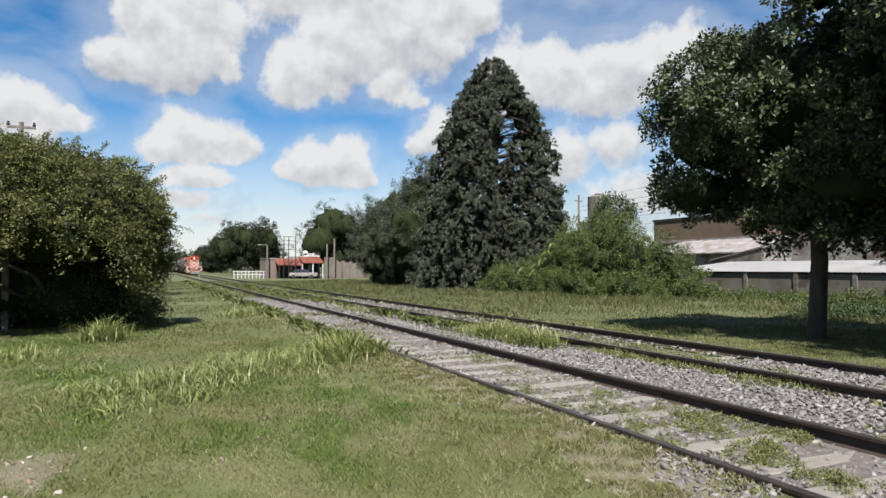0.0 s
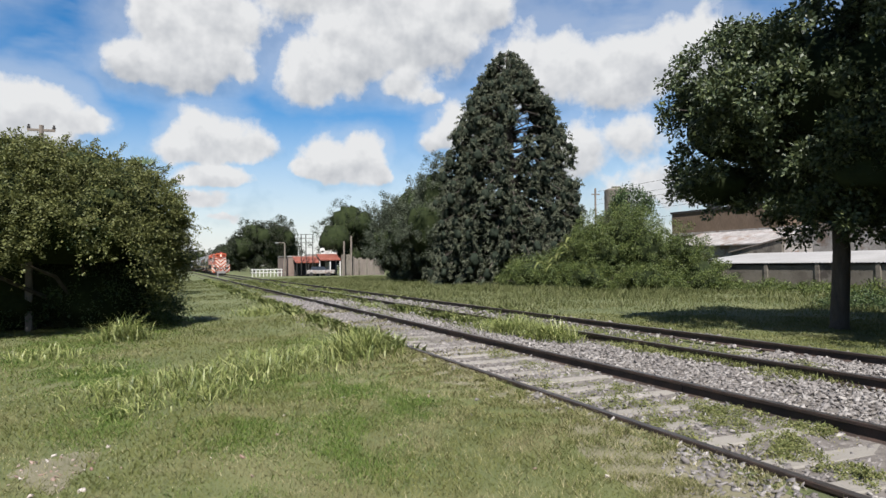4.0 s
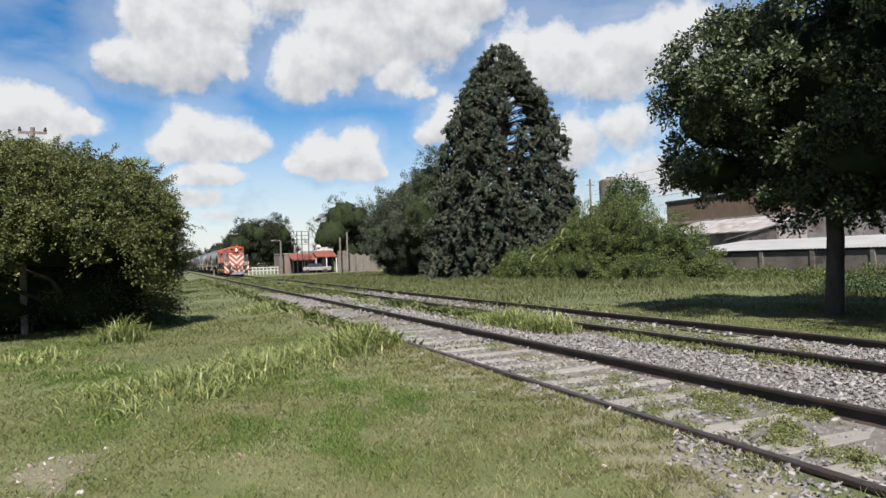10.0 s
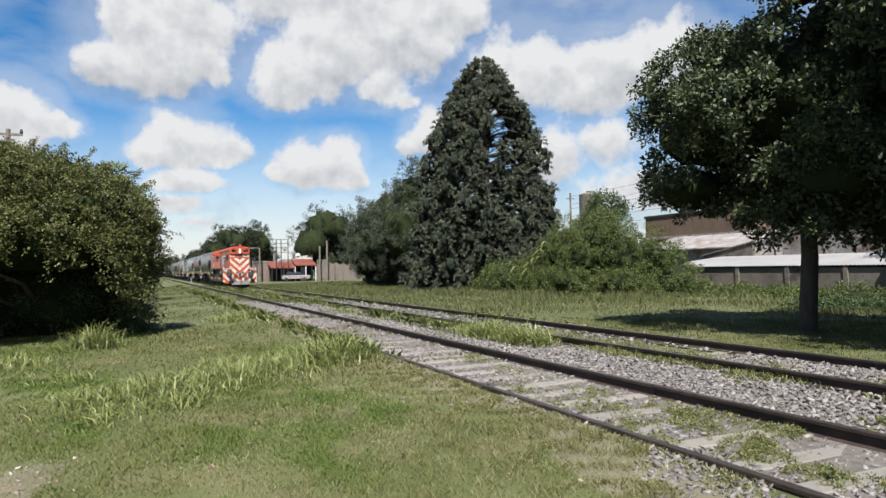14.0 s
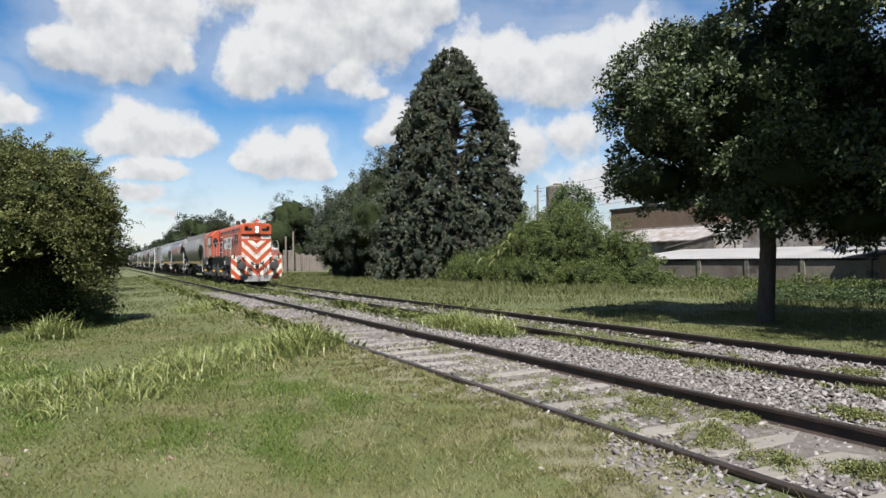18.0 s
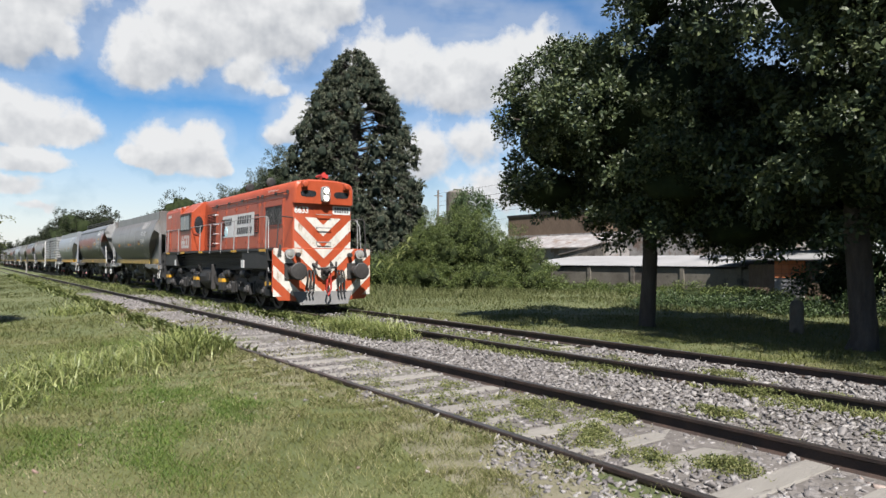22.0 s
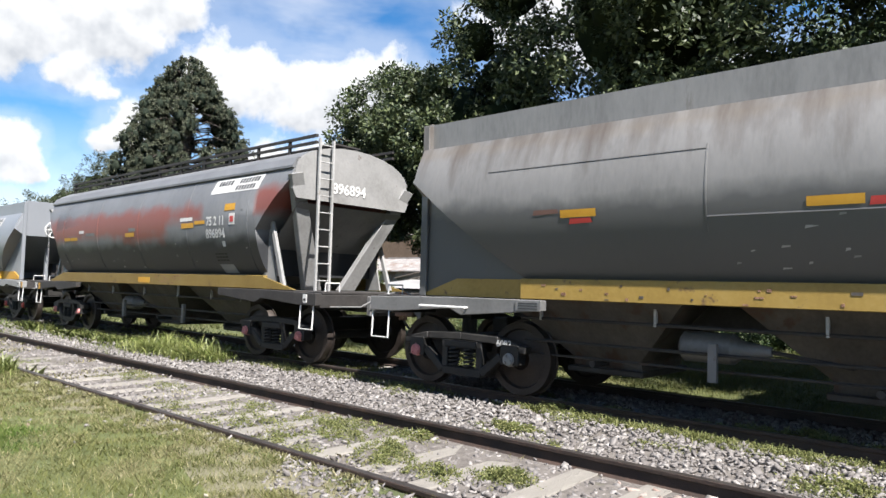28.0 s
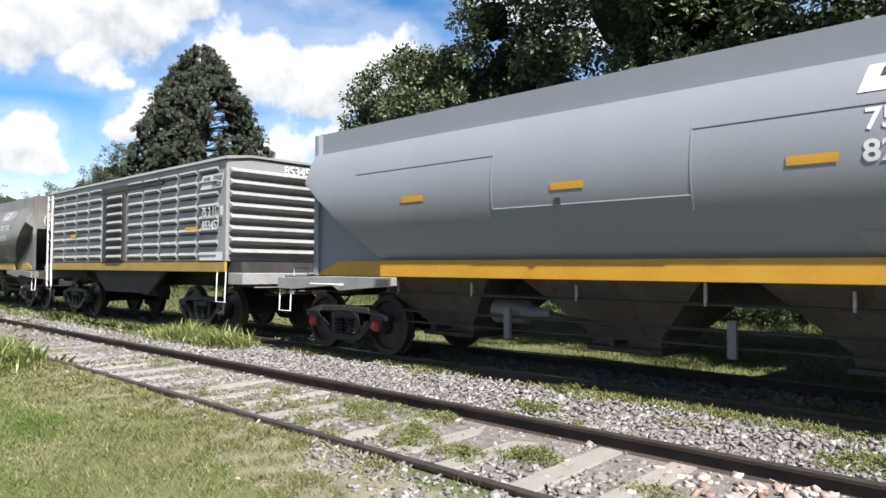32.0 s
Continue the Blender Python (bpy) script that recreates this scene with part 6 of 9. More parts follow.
def ladder(parent, x, y, z0, z1, w, mat, step=0.30, along="y"):
    m = M()
    d = (0, w / 2) if along == "y" else (w / 2, 0)
    for s in (-1, 1):
        m.box(x + s * d[0] - 0.02, x + s * d[0] + 0.02, y + s * d[1] - 0.02, y + s * d[1] + 0.02, z0, z1)
    ld = part("ladder", m, mat, parent, "steel ladder")
    z = z0 + 0.18
    while z < z1 - 0.05:
        part("rung", M().tube([(x - d[0], y - d[1], z), (x + d[0], y + d[1], z)], 0.012, 5), mat, ld)
        z += step


def hand_wheel(parent, x, y, z, mat, box_mat=None, s=1):
    hw = part("brake_wheel", M().ring((x, y, z), 0.24, 0.018, "x"), mat, parent, "white spoked brake wheel")
    m = M()
    for k in range(6):
        a = k * 1.047
        m.tube([(x - 0.03 * s, y, z), (x, y + 0.24 * math.cos(a), z + 0.24 * math.sin(a))], 0.012, 5)
    m.lathe([(-0.06, 0.07), (0.02, 0.07), (0.03, 0.04)], (x, y, z), "x", 10)
    part("spoke", m, mat, hw)
    part("brake_box", M().box(min(x - 0.22 * s, x - 0.06 * s), max(x - 0.22 * s, x - 0.06 * s), y - 0.13, y + 0.13, z - 0.18, z + 0.12), box_mat or MAT_GREY_LIGHT, parent, bevel=0.02)
    ch = M()
    for k in range(22):
        ch.ring((x - 0.1 * s, y - 0.08, z - 0.22 - k * 0.055), 0.022, 0.007, "x" if k % 2 else "y", 8, 4)
    part("chain", ch, MAT_GREY_LIGHT, parent, "steel brake chain")


def coupler(parent, x, s):
    """Draft casting on the end beam, with a rusty shank, knuckle and pin."""
    def span(a, b):
        return min(x + a * s, x + b * s), max(x + a * s, x + b * s)

    m = M().box(*span(0.0, 0.10), -0.36, 0.36, 0.84, 1.18).box(*span(0.10, 0.20), -0.24, 0.24, 0.90, 1.14)
    for y in (-0.30, 0.30):
        m.prism([(x + 0.1 * s, 0.86), (x + 0.24 * s, 0.98), (x + 0.24 * s, 1.06), (x + 0.1 * s, 1.16)], "y", y - 0.025, y + 0.025)
    cp = part("coupler", m, MAT_GREY_MID, parent, "knuckle coupler on a grey end casting", bevel=0.012)
    part("shank", M().lathe([(0.18 * s, 0.13), (0.30 * s, 0.125), (0.32 * s, 0.10), (0.50 * s, 0.095)], (x, 0, 1.02), "x", 14), MAT_RUST, cp, "rusty shank", smooth=True)
    k = M().prism([(x + 0.44 * s, -0.10), (x + 0.54 * s, -0.19), (x + 0.70 * s, -0.20), (x + 0.72 * s, -0.09), (x + 0.60 * s, 0.0), (x + 0.66 * s, 0.10), (x + 0.62 * s, 0.17), (x + 0.46 * s, 0.12)], "z", 0.86, 1.18)
    part("knuckle", k, MAT_RUST, cp, "rusty knuckle", bevel=0.02)
    part("pin", M().lathe([(0.80, 0.035), (1.22, 0.035), (1.25, 0.055), (1.28, 0.03)], (x + 0.6 * s, -0.11, 0), "z", 10), MAT_RUST, cp)
    part("lift_lever", M().tube([(x + 0.05 * s, -1.2, 1.0), (x + 0.12 * s, -0.6, 1.0), (x + 0.3 * s, -0.25, 1.22), (x + 0.58 * s, -0.11, 1.27)], 0.014, 6), MAT_GREY_MID, cp)
    part("brake_hose", M().tube([(x, 0.3, 0.95), (x + 0.25 * s, 0.32, 0.75), (x + 0.5 * s, 0.3, 0.55), (x + 0.62 * s, 0.27, 0.6)], 0.022, 6), MAT_BLACK, parent)


def end_deck(parent, xb, xe, s, mat):
    """Platform over a bogie, from the body to the end, with tapering outer arms; s: +1 front, -1 rear."""
    dk = M().box(min(xb, xe), max(xb, xe), -1.32, 1.32, 1.20, 1.25)
    dk.box(min(xe, xe - 0.28 * s), max(xe, xe - 0.28 * s), -1.36, 1.36, 0.98, 1.20)
    dk.box(min(xb, xe), max(xb, xe), -0.30, 0.30, 0.90, 1.20)
    part("end_platform", dk, MAT_DECK, parent, bevel=0.01)
    for q in (-1, 1):
        m = M().prism([(xe, 1.22), (xe, 1.02), (xe - 0.5 * s, 1.02), (xe - 1.55 * s, 1.10), (xe - 1.75 * s, 1.02), (xe - 3.0 * s, 1.12), (xe - 3.0 * s, 1.25), (xe - 1.5 * s, 1.25)], "y", q * 1.34, q * 1.46)
        part("side_arm", m, mat, parent, bevel=0.008)


def underside(parent, span, n, mat):
    """Discharge hoppers under the floor, with pipes, gate brackets and a brake cylinder."""
    for k in range(n):
        x = span * (k - (n - 1) / 2)
        a, b = 1.22, 0.46
        m = M().rings([[(x - a, -1.18, 1.3), (x + a, -1.18, 1.3), (x + a, 1.18, 1.3), (x - a, 1.18, 1.3)], [(x - b, -0.6, 0.55), (x + b, -0.6, 0.55), (x + b, 0.6, 0.55), (x - b, 0.6, 0.55)], [(x - b, -0.56, 0.42), (x + b, -0.56, 0.42), (x + b, 0.56, 0.42), (x - b, 0.56, 0.42)]])
        hp = part("discharge_hopper", m, MAT_CHUTE, parent, "stained sloping discharge hopper under the floor")
        part("gate_frame", M().box(x - b - 0.05, x + b + 0.05, -0.66, 0.66, 0.36, 0.43), mat, hp, bevel=0.01)
        part("gate_pinion", M().tube([(x, -0.95, 0.5), (x, -0.6, 0.5)], 0.04, 8), mat, hp)
        if k < n - 1:
            xm = x + span / 2
            part("gate_bracket", M().box(xm - 0.045, xm + 0.045, -1.10, -1.04, 0.46, 0.86), MAT_GREY_MID, parent)
    part("centre_sill", M().box(-4.6, 4.6, -0.28, 0.28, 0.98, 1.3), mat, parent, bevel=0.01)
    for y, z, r in ((-1.08, 1.02, 0.022), (-1.0, 0.74, 0.02), (-0.9, 0.56, 0.016)):
        part("pipe", M().tube([(-3.9, y, z), (3.9, y, z)], r, 6), MAT_DECK, parent)
    for x in (-3.6, -2.1, -0.4, 1.2, 2.6, 3.7):
        part("pipe_hanger", M().box(x - 0.015, x + 0.015, -1.10, -1.06, 1.0, 1.3), MAT_LADDER, parent)
    xc = -span / 2 - 0.1
    part("brake_cylinder", M().lathe([(-0.34, 0.12), (-0.3, 0.17), (0.22, 0.17), (0.3, 0.1), (0.6, 0.05)], (xc, -0.78, 0.80), "x", 14), MAT_GREY_MID, parent, smooth=True)
    part("brake_lever", M().tube([(xc + 0.6, -0.78, 0.80), (xc + 1.3, -0.75, 0.70), (xc + 1.5, -0.5, 0.72)], 0.025, 6), mat, parent)


def placards(parent, x, y=-1.462):
    part("placard", M().box(x - 0.42, x - 0.26, y - 0.008, y, 1.03, 1.19), MAT_WHITE, parent, "small white notice plate")
    part("placard_symbol", M().ring((x - 0.34, y - 0.010, 1.125), 0.042, 0.008, "y", 14, 4), MAT_INK, parent)
    part("placard_line", M().box(x - 0.40, x - 0.28, y - 0.012, y - 0.008, 1.05, 1.062), MAT_INK, parent)
    part("placard", M().box(x - 0.13, x - 0.03, y - 0.008, y, 1.02, 1.19), MAT_YELLOW, parent, "small yellow notice plate")
    for z in (1.06, 1.10, 1.14):
        part("placard_line", M().box(x - 0.115, x - 0.045, y - 0.012, y - 0.008, z, z + 0.014), MAT_INK, parent)


# ---- hopper wagon with flat coaming ----
def half_a(z):
    """Half width of the bulging body at a height."""
    d = min(max(z, 1.27), 3.32) - 2.46
    return 1.56 - (1.62 - math.sqrt(1.62**2 - d * d))


def logo_panel(parent, x0, x1, z0, z1, wide, faded=False):
    """White slanted board with the operator's mark as plain dark strokes."""
    k = 0.30 * (z1 - z0)
    plate("logo_board", parent, [(x0, z0), (x1 - k, z0), (x1, z1), (x0 + k, z1)], wide, MAT_BOARD_WORN if faded else MAT_WHITE, 0.005, label="white lettering board")
    ink = MAT_GREY_LIGHT if faded else MAT_INK
    w, h = x1 - x0, z1 - z0
    for a, b, lo, hi in ((0.12, 0.42, 0.52, 0.86), (0.54, 0.93, 0.55, 0.90), (0.50, 0.88, 0.10, 0.42)):
        n = 5 if b - a < 0.33 else 7
        for i in range(n):
            xa = x0 + w * (a + (b - a) * i / n)
            xb = xa + w * (b - a) / n * 0.70
            plate("logo_stroke", parent, [(xa, z0 + h * lo), (xb, z0 + h * lo), (xb + k * 0.35, z0 + h * hi), (xa + k * 0.35, z0 + h * hi)], wide, ink, 0.009, rows=2)


def marks(parent, wide, rows, mat=None):
    for x, z, w, h in rows:
        plate("yellow_mark", parent, [(x, z), (x + w, z), (x + w, z + h), (x, z + h)], wide, mat or MAT_YELLOW, 0.006, rows=2)


def hopper_a(number, paint, sill_mat, faded, caps, label, old):
    th = thing("hopper_wagon", label, "wagon", "grain hopper wagons")
    E = 5.47
    stations = [-E, -E + 0.4, -E + 0.8, -E + 1.2, -E + 1.5, -E + 1.75, -2.5, -1.0, 0.5, 2.0, E - 1.75, E - 1.5, E - 1.2, E - 0.8, E - 0.4, E]

    def low(x):
        d = E - abs(x)
        return 2.82 - (2.82 - 1.5) * min(d / 1.75, 1.0)

    rings = []
    for x in stations:
        zs = [low(x) + (3.32 - low(x)) * k / 12 for k in range(13)]
        left = [(x, -half_a(z), z) for z in zs]
        right = [(x, half_a(z), z) for z in reversed(zs)]
        rings.append(left + right)
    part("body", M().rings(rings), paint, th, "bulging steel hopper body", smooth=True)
    part("core", M().box(-E + 1.8, E - 1.8, -1.22, 1.22, 1.27, 3.2), paint, th)
    for q in (-1, 1):
        part("coaming", M().prism([(-E, 3.30), (E, 3.30), (E, 3.70), (-E, 3.70)], "y", q * 1.17, q * 1.20), MAT_GREY_COAMING if old else paint, th, "flat top coaming")
        part("sill", M().box(-E + 1.72, E - 1.72, q * 1.26 if q > 0 else -1.34, 1.34 if q > 0 else -1.26, 1.26, 1.51), sill_mat, th, "yellow side sill", bevel=0.008)
        for s in (-1, 1):
            part("sill", M().prism([(s * (E - 1.73), 1.26), (s * (E - 0.05), 1.26), (s * (E - 0.05), 1.30), (s * (E - 0.62), 1.50), (s * (E - 1.73), 1.50)], "y", q * 1.235, q * 1.265), sill_mat, th, "yellow sloping end of the sill")
            part("gusset", M().prism([(s * (E - 2.0), 1.27), (s * E, 1.27), (s * E, 2.88), (s * (E - 0.1), 2.88), (s * (E - 2.0), 1.62)], "y", q * 1.20, q * 1.235), paint, th)
        part("weld_seam", M().box(-E + 0.2, E - 0.2, q * 1.24 - 0.01, q * 1.24 + 0.01, 3.305, 3.322), MAT_DECK if old else paint, th)
    part("roof", M().box(-E + 0.02, E - 0.02, -1.17, 1.17, 3.34, 3.38), paint, th)
    for s in (-1, 1):
        part("end_wall", M().prism([(-1.24, 2.62), (1.24, 2.62), (1.52, 2.82), (1.22, 3.34), (1.2, 3.72), (-1.2, 3.72), (-1.22, 3.34), (-1.52, 2.82)], "x", s * E - 0.03, s * E + 0.03), paint, th, "flat upper end wall", bevel=0.008)
        for y in (-1.24, 1.24):
            part("corner_post", M().box(s * E - 0.06, s * E + 0.06, y - 0.05, y + 0.05, 1.25, 3.68), paint, th, bevel=0.01)
        for y in (-0.45, 0.35):
            part("end_strut", M().box(s * (E - 0.35) - 0.05, s * (E - 0.35) + 0.05, y - 0.05, y + 0.05, 1.25, 2.3), paint, th)
        part("slope_sheet", M().add([(s * E, -1.2, 2.66), (s * E, 1.2, 2.66), (s * (E - 2.2), 1.2, 1.27), (s * (E - 2.2), -1.2, 1.27)], [(0, 1, 2, 3)]), paint, th)
        part("valve_chest", M().box(s * (E - 0.75) - 0.18, s * (E - 0.75) + 0.18, -0.2, 0.55, 1.25, 1.8), MAT_DECK, th, bevel=0.03)
        end_deck(th, s * (E - 0.1), s * 6.36, s, MAT_GREY_MID if old else MAT_GREY_LIGHT)
        coupler(th, s * 6.36, s)
        stirrup(th, s * 6.16, -1.42, 1.05)
        grab(th, s * 6.3, -1.0, 1.25, 0.3, 0.14, "y")
        if s > 0:
            placards(th, 6.36)
        else:
            part("hand_rail", M().tube([(-5.3, -1.46, 1.12), (-5.3, -1.52, 1.12), (-4.5, -1.52, 1.12), (-4.5, -1.46, 1.12)], 0.016, 6), MAT_WHITE, th, "white horizontal hand rail")
            part("slotted_plate", M().box(-3.72, -3.36, -1.475, -1.455, 1.12, 1.24), MAT_GREY_MID, th)
            for k in range(3):
                part("slot", M().box(-3.68, -3.40, -1.479, -1.474, 1.14 + 0.032 * k, 1.15 + 0.032 * k), MAT_INK, th)
        wagon_bogie(th, s * 4.83, caps)
    ladder(th, E + 0.13, 0.90 if old else 0.98, 1.25, 3.86 if old else 3.45, 0.46 if old else 0.34, MAT_GREY_LIGHT if old else MAT_WHITE)
    hand_wheel(th, E + 0.28, -0.80 if old else -0.5, 2.88 if old else 2.84, MAT_CREAM if old else MAT_WHITE, MAT_RUST if old else MAT_GREY_LIGHT)
    if old:
        part("brake_rod", M().tube([(E + 0.1, 0.15, 1.25), (E + 0.1, 0.15, 2.0), (E + 0.1, 0.25, 2.15), (E + 0.1, 0.5, 2.15), (E + 0.1, 0.58, 2.0), (E + 0.1, 0.58, 1.25)], 0.02, 6), MAT_GREY_MID, th)
    underside(th, 2.95, 3, MAT_DECK)
    wide = half_a
    logo_panel(th, *((2.79, 4.12, 2.96, 3.25) if old else (2.72, 4.10, 2.96, 3.22)), wide, faded)
    lettering("75 2 11", 0.27, th, 2.78, 2.62, wide, squeeze=0.97)
    lettering(number, 0.27, th, 2.77, 2.26 if old else 2.34, wide, squeeze=1.04)
    plate("number_box", th, [(3.58, 2.61), (3.76, 2.61), (3.76, 2.79), (3.58, 2.79)], wide, MAT_WHITE, 0.006, rows=2)
    plate("number_dot", th, [(3.62, 2.65), (3.72, 2.65), (3.72, 2.75), (3.62, 2.75)], wide, MAT_GREY_LIGHT if old else MAT_RED, 0.011, rows=2)
    plate("data_panel", th, [(2.90, 1.54), (3.53, 1.54), (3.50, 1.76), (2.82, 1.76)] if old else [(2.82, 1.53), (3.28, 1.53), (3.16, 1.74), (2.70, 1.74)], wide, MAT_GREY_LIGHT, 0.006, label="scuffed light grey data panel")
    for r in range(3):
        for c in range(4):
            xa = (3.24 if old else 3.32) + c * 0.11
            za = (1.81 if old else 1.58) + r * 0.06
            plate("data_line", th, [(xa, za), (xa + 0.09, za), (xa + 0.09, za + 0.03), (xa, za + 0.03)], wide, MAT_GREY_LIGHT if old else MAT_DECK, 0.006, rows=1)
    marks(th, wide, [(2.15, 2.185 if old else 2.36, 0.44, 0.09), (-0.47, 2.20 if old else 2.33, 0.46, 0.09), (-3.06, 2.215 if old else 2.34, 0.46, 0.09)])
    z = 2.11 if old else 2.20
    plate("yellow_dot", th, [(3.09, z), (3.18, z), (3.18, z + 0.08), (3.09, z + 0.08)], wide, MAT_YELLOW, 0.006, rows=1)
    if old:
        for x, z, w, hh, mt in ((-2.95, 2.14, 0.30, 0.065, MAT_RED), (0.02, 2.185, 0.36, 0.075, MAT_RED), (-3.44, 2.26, 0.36, 0.06, MAT_SMEAR), (2.16, 2.29, 0.42, 0.11, MAT_SMEAR), (3.92, 2.66, 0.12, 0.11, MAT_SMEAR), (3.60, 2.42, 0.15, 0.13, MAT_CHUTE_PALE), (3.62, 2.28, 0.10, 0.06, MAT_CHUTE_PALE)):
            plate("paint_smear", th, [(x, z), (x + w, z + 0.01), (x + w - 0.02, z + hh), (x + 0.015, z + hh)], wide, mt, 0.004, rows=2)
        scuff = random.Random(31)
        for k in range(24):
            x, z = scuff.uniform(-1.2, 3.9), scuff.uniform(1.62, 2.15)
            w, hh = scuff.uniform(0.02, 0.09), scuff.uniform(0.012, 0.03)
            plate("paint_chip", th, [(x, z), (x + w, z + 0.01), (x + w, z + hh), (x + 0.01, z + hh)], wide, MAT_LADDER if k % 3 else MAT_CHUTE_PALE, 0.004, rows=1)
        for k in range(34):
            x, z = scuff.uniform(-3.6, 3.6), scuff.uniform(1.27, 1.46)
            part("rust_chip", M().box(x, x + scuff.uniform(0.02, 0.10), -1.345, -1.34, z, z + scuff.uniform(0.01, 0.035)), MAT_RUST if k % 3 else MAT_CHUTE, th)
    else:
        lettering(number[-4:], 0.30, th, 0.05, 2.85, E + 0.035, facing="end")
    for x0, x1, z in ((-4.15, -1.39, 2.85), (-1.37, 1.23, 2.15), (1.25, 4.03, 2.84)):
        part("panel_seam", M().prism([(-half_a(z) - 0.007, z), (-half_a(z) + 0.02, z - 0.008), (-half_a(z) + 0.02, z + 0.016), (-half_a(z) - 0.004, z + 0.016)], "x", x0, x1), paint, th)
    for x in (-1.38, 1.24):
        part("panel_seam", M().rings([[(x - 0.008, -half_a(z) + 0.02, z), (x - 0.008, -half_a(z) - 0.005, z), (x + 0.008, -half_a(z) - 0.005, z), (x + 0.008, -half_a(z) + 0.02, z)] for z in np.linspace(2.0, 2.9, 8)]), paint, th)
    for text, x in {"827089": (("6083", 3.93), ("6082", -4.22)), "823062": (("8622", 5.30),)}.get(number, ()):
        lettering(text, 0.12, th, x, 0.63, lambda z: 1.175, name="bogie_number", bold=0.003)
    part("catch", M().box(-0.42, -0.34, -half_a(2.1) - 0.03, -half_a(2.1), 2.24 if old else 2.16, 2.32 if old else 2.24), MAT_DECK, th)
    return th


# ---- hopper wagon with a round roof and walkway ----
def half_b(z):
    """Half width of the round-topped body at a height."""
    d = min(max(z, 1.27), 3.40) - 2.55
    return 1.56 - (1.75 - math.sqrt(1.75**2 - d * d))


def hopper_b(number, paint, caps, label):
    th = thing("hopper_wagon", label, "wagon", "grain hopper wagons")
    E = 5.63
    stations = [-E, -E + 0.3, -E + 0.6, -E + 0.84, -E + 0.845, -3.0, -1, 1, 3.0, E - 0.845, E - 0.84, E - 0.6, E - 0.3, E]

    def low(x):
        d = E - abs(x)
        return 3.15 - (3.15 - 2.32) * d / 0.84 if d < 0.8425 else 1.5

    rings = []
    for x in stations:
        zs = [low(x) + (3.40 - low(x)) * k / 11 for k in range(12)]
        left = [(x, -half_b(z), z) for z in zs]
        arc = [(x, -1.36 * math.cos(a), 3.38 + 0.50 * math.sin(a)) for a in np.linspace(0.25, math.pi - 0.25, 11)]
        rings.append(left + arc + [(x, half_b(z), z) for z in reversed(zs)])
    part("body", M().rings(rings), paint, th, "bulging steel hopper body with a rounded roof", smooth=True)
    part("core", M().box(-E + 1.5, E - 1.5, -1.22, 1.22, 1.27, 3.1), paint, th)
    for q in (-1, 1):
        part("eave_rib", M().prism([(q * 1.30, 3.36), (q * 1.40, 3.37), (q * 1.40, 3.41), (q * 1.30, 3.56), (q * 1.22, 3.58)], "x", -E, E), paint, th, "overhanging roof edge")
        part("sill", M().box(-E + 0.84, E - 0.84, q * 1.24 if q > 0 else -1.34, 1.34 if q > 0 else -1.24, 1.26, 1.50), MAT_YELLOW_DIM, th, "faded yellow side sill", bevel=0.008)
        for s in (-1, 1):
            part("sill", M().prism([(s * (E - 0.86), 1.26), (s * (E + 0.1), 1.26), (s * (E - 0.86), 1.48)], "y", q * 1.30, q * 1.34), MAT_YELLOW_DIM, th, "yellow pointed end of the sill")
        # walkway along the roof edge
        for z in (3.98, 3.86):
            part("walkway_rail", M().box(-E + 0.15, E + 0.05, q * 0.93 - 0.03, q * 0.93 + 0.03, z, z + 0.045), MAT_DECK, th, "dark walkway edge")
        x = -E + 0.3
        while x < E:
            part("walkway_post", M().box(x - 0.03, x + 0.03, q * 0.93 - 0.02, q * 0.93 + 0.02, 3.72, 4.0), MAT_DECK, th)
            x += 1.02
    part("walkway", M().box(-E + 0.2, E - 0.2, -0.3, 0.3, 3.97, 4.0), MAT_DECK, th, "dark roof walkway")
    for s in (-1, 1):
        arc = [(-1.34 * math.cos(a), 3.38 + 0.50 * math.sin(a)) for a in np.linspace(0.0, math.pi, 13)]
        part("end_panel", M().prism([(1.40, 3.0), (1.32, 2.85), (-1.32, 2.85), (-1.40, 3.0)] + arc, "x", s * E - 0.03, s * E + 0.03), MAT_GREY_LIGHT, th, "light grey rounded end panel")
        part("slope_sheet", M().add([(s * E, -1.25, 2.78), (s * E, 1.25, 2.78), (s * (E - 1.6), 1.2, 1.27), (s * (E - 1.6), -1.2, 1.27)], [(0, 1, 2, 3)]), MAT_GREY_MID, th)
        for q in (-1, 1):
            part("end_post", M().rings([[(s * E - 0.03, q * 1.24, 3.30), (s * E + 0.10, q * 1.24, 3.30), (s * E + 0.10, q * 1.48, 3.24), (s * E - 0.03, q * 1.48, 3.24)], [(s * (E - 0.72), q * 0.22, 1.25), (s * (E - 0.58), q * 0.22, 1.25), (s * (E - 0.58), q * 0.60, 1.25), (s * (E - 0.72), q * 0.60, 1.25)]]), MAT_GREY_LIGHT, th, "light grey slanting end post", bevel=0.01)
            # This plate is cut to the sunlit wedge, so the light is in its shape.
            part("side_sheet", M().prism([(s * (E - 0.95), 1.27), (s * (E - 0.52), 1.27), (s * (E - 0.84), 2.45), (s * (E - 0.95), 2.45)], "y", q * 1.22, q * 1.25), MAT_GREY_LIGHT, th, "light grey plate shaped as the sunlit wedge of the side sheet")
            part("side_brace", M().prism([(s * (E - 0.34), 1.27), (s * (E - 0.24), 1.27), (s * (E - 0.74), 2.65), (s * (E - 0.84), 2.65)], "y", q * 1.24, q * 1.30), MAT_GREY_LIGHT, th, "light grey slanting side brace", bevel=0.008)
        end_deck(th, s * (E - 0.6), s * 6.48, s, MAT_DECK)
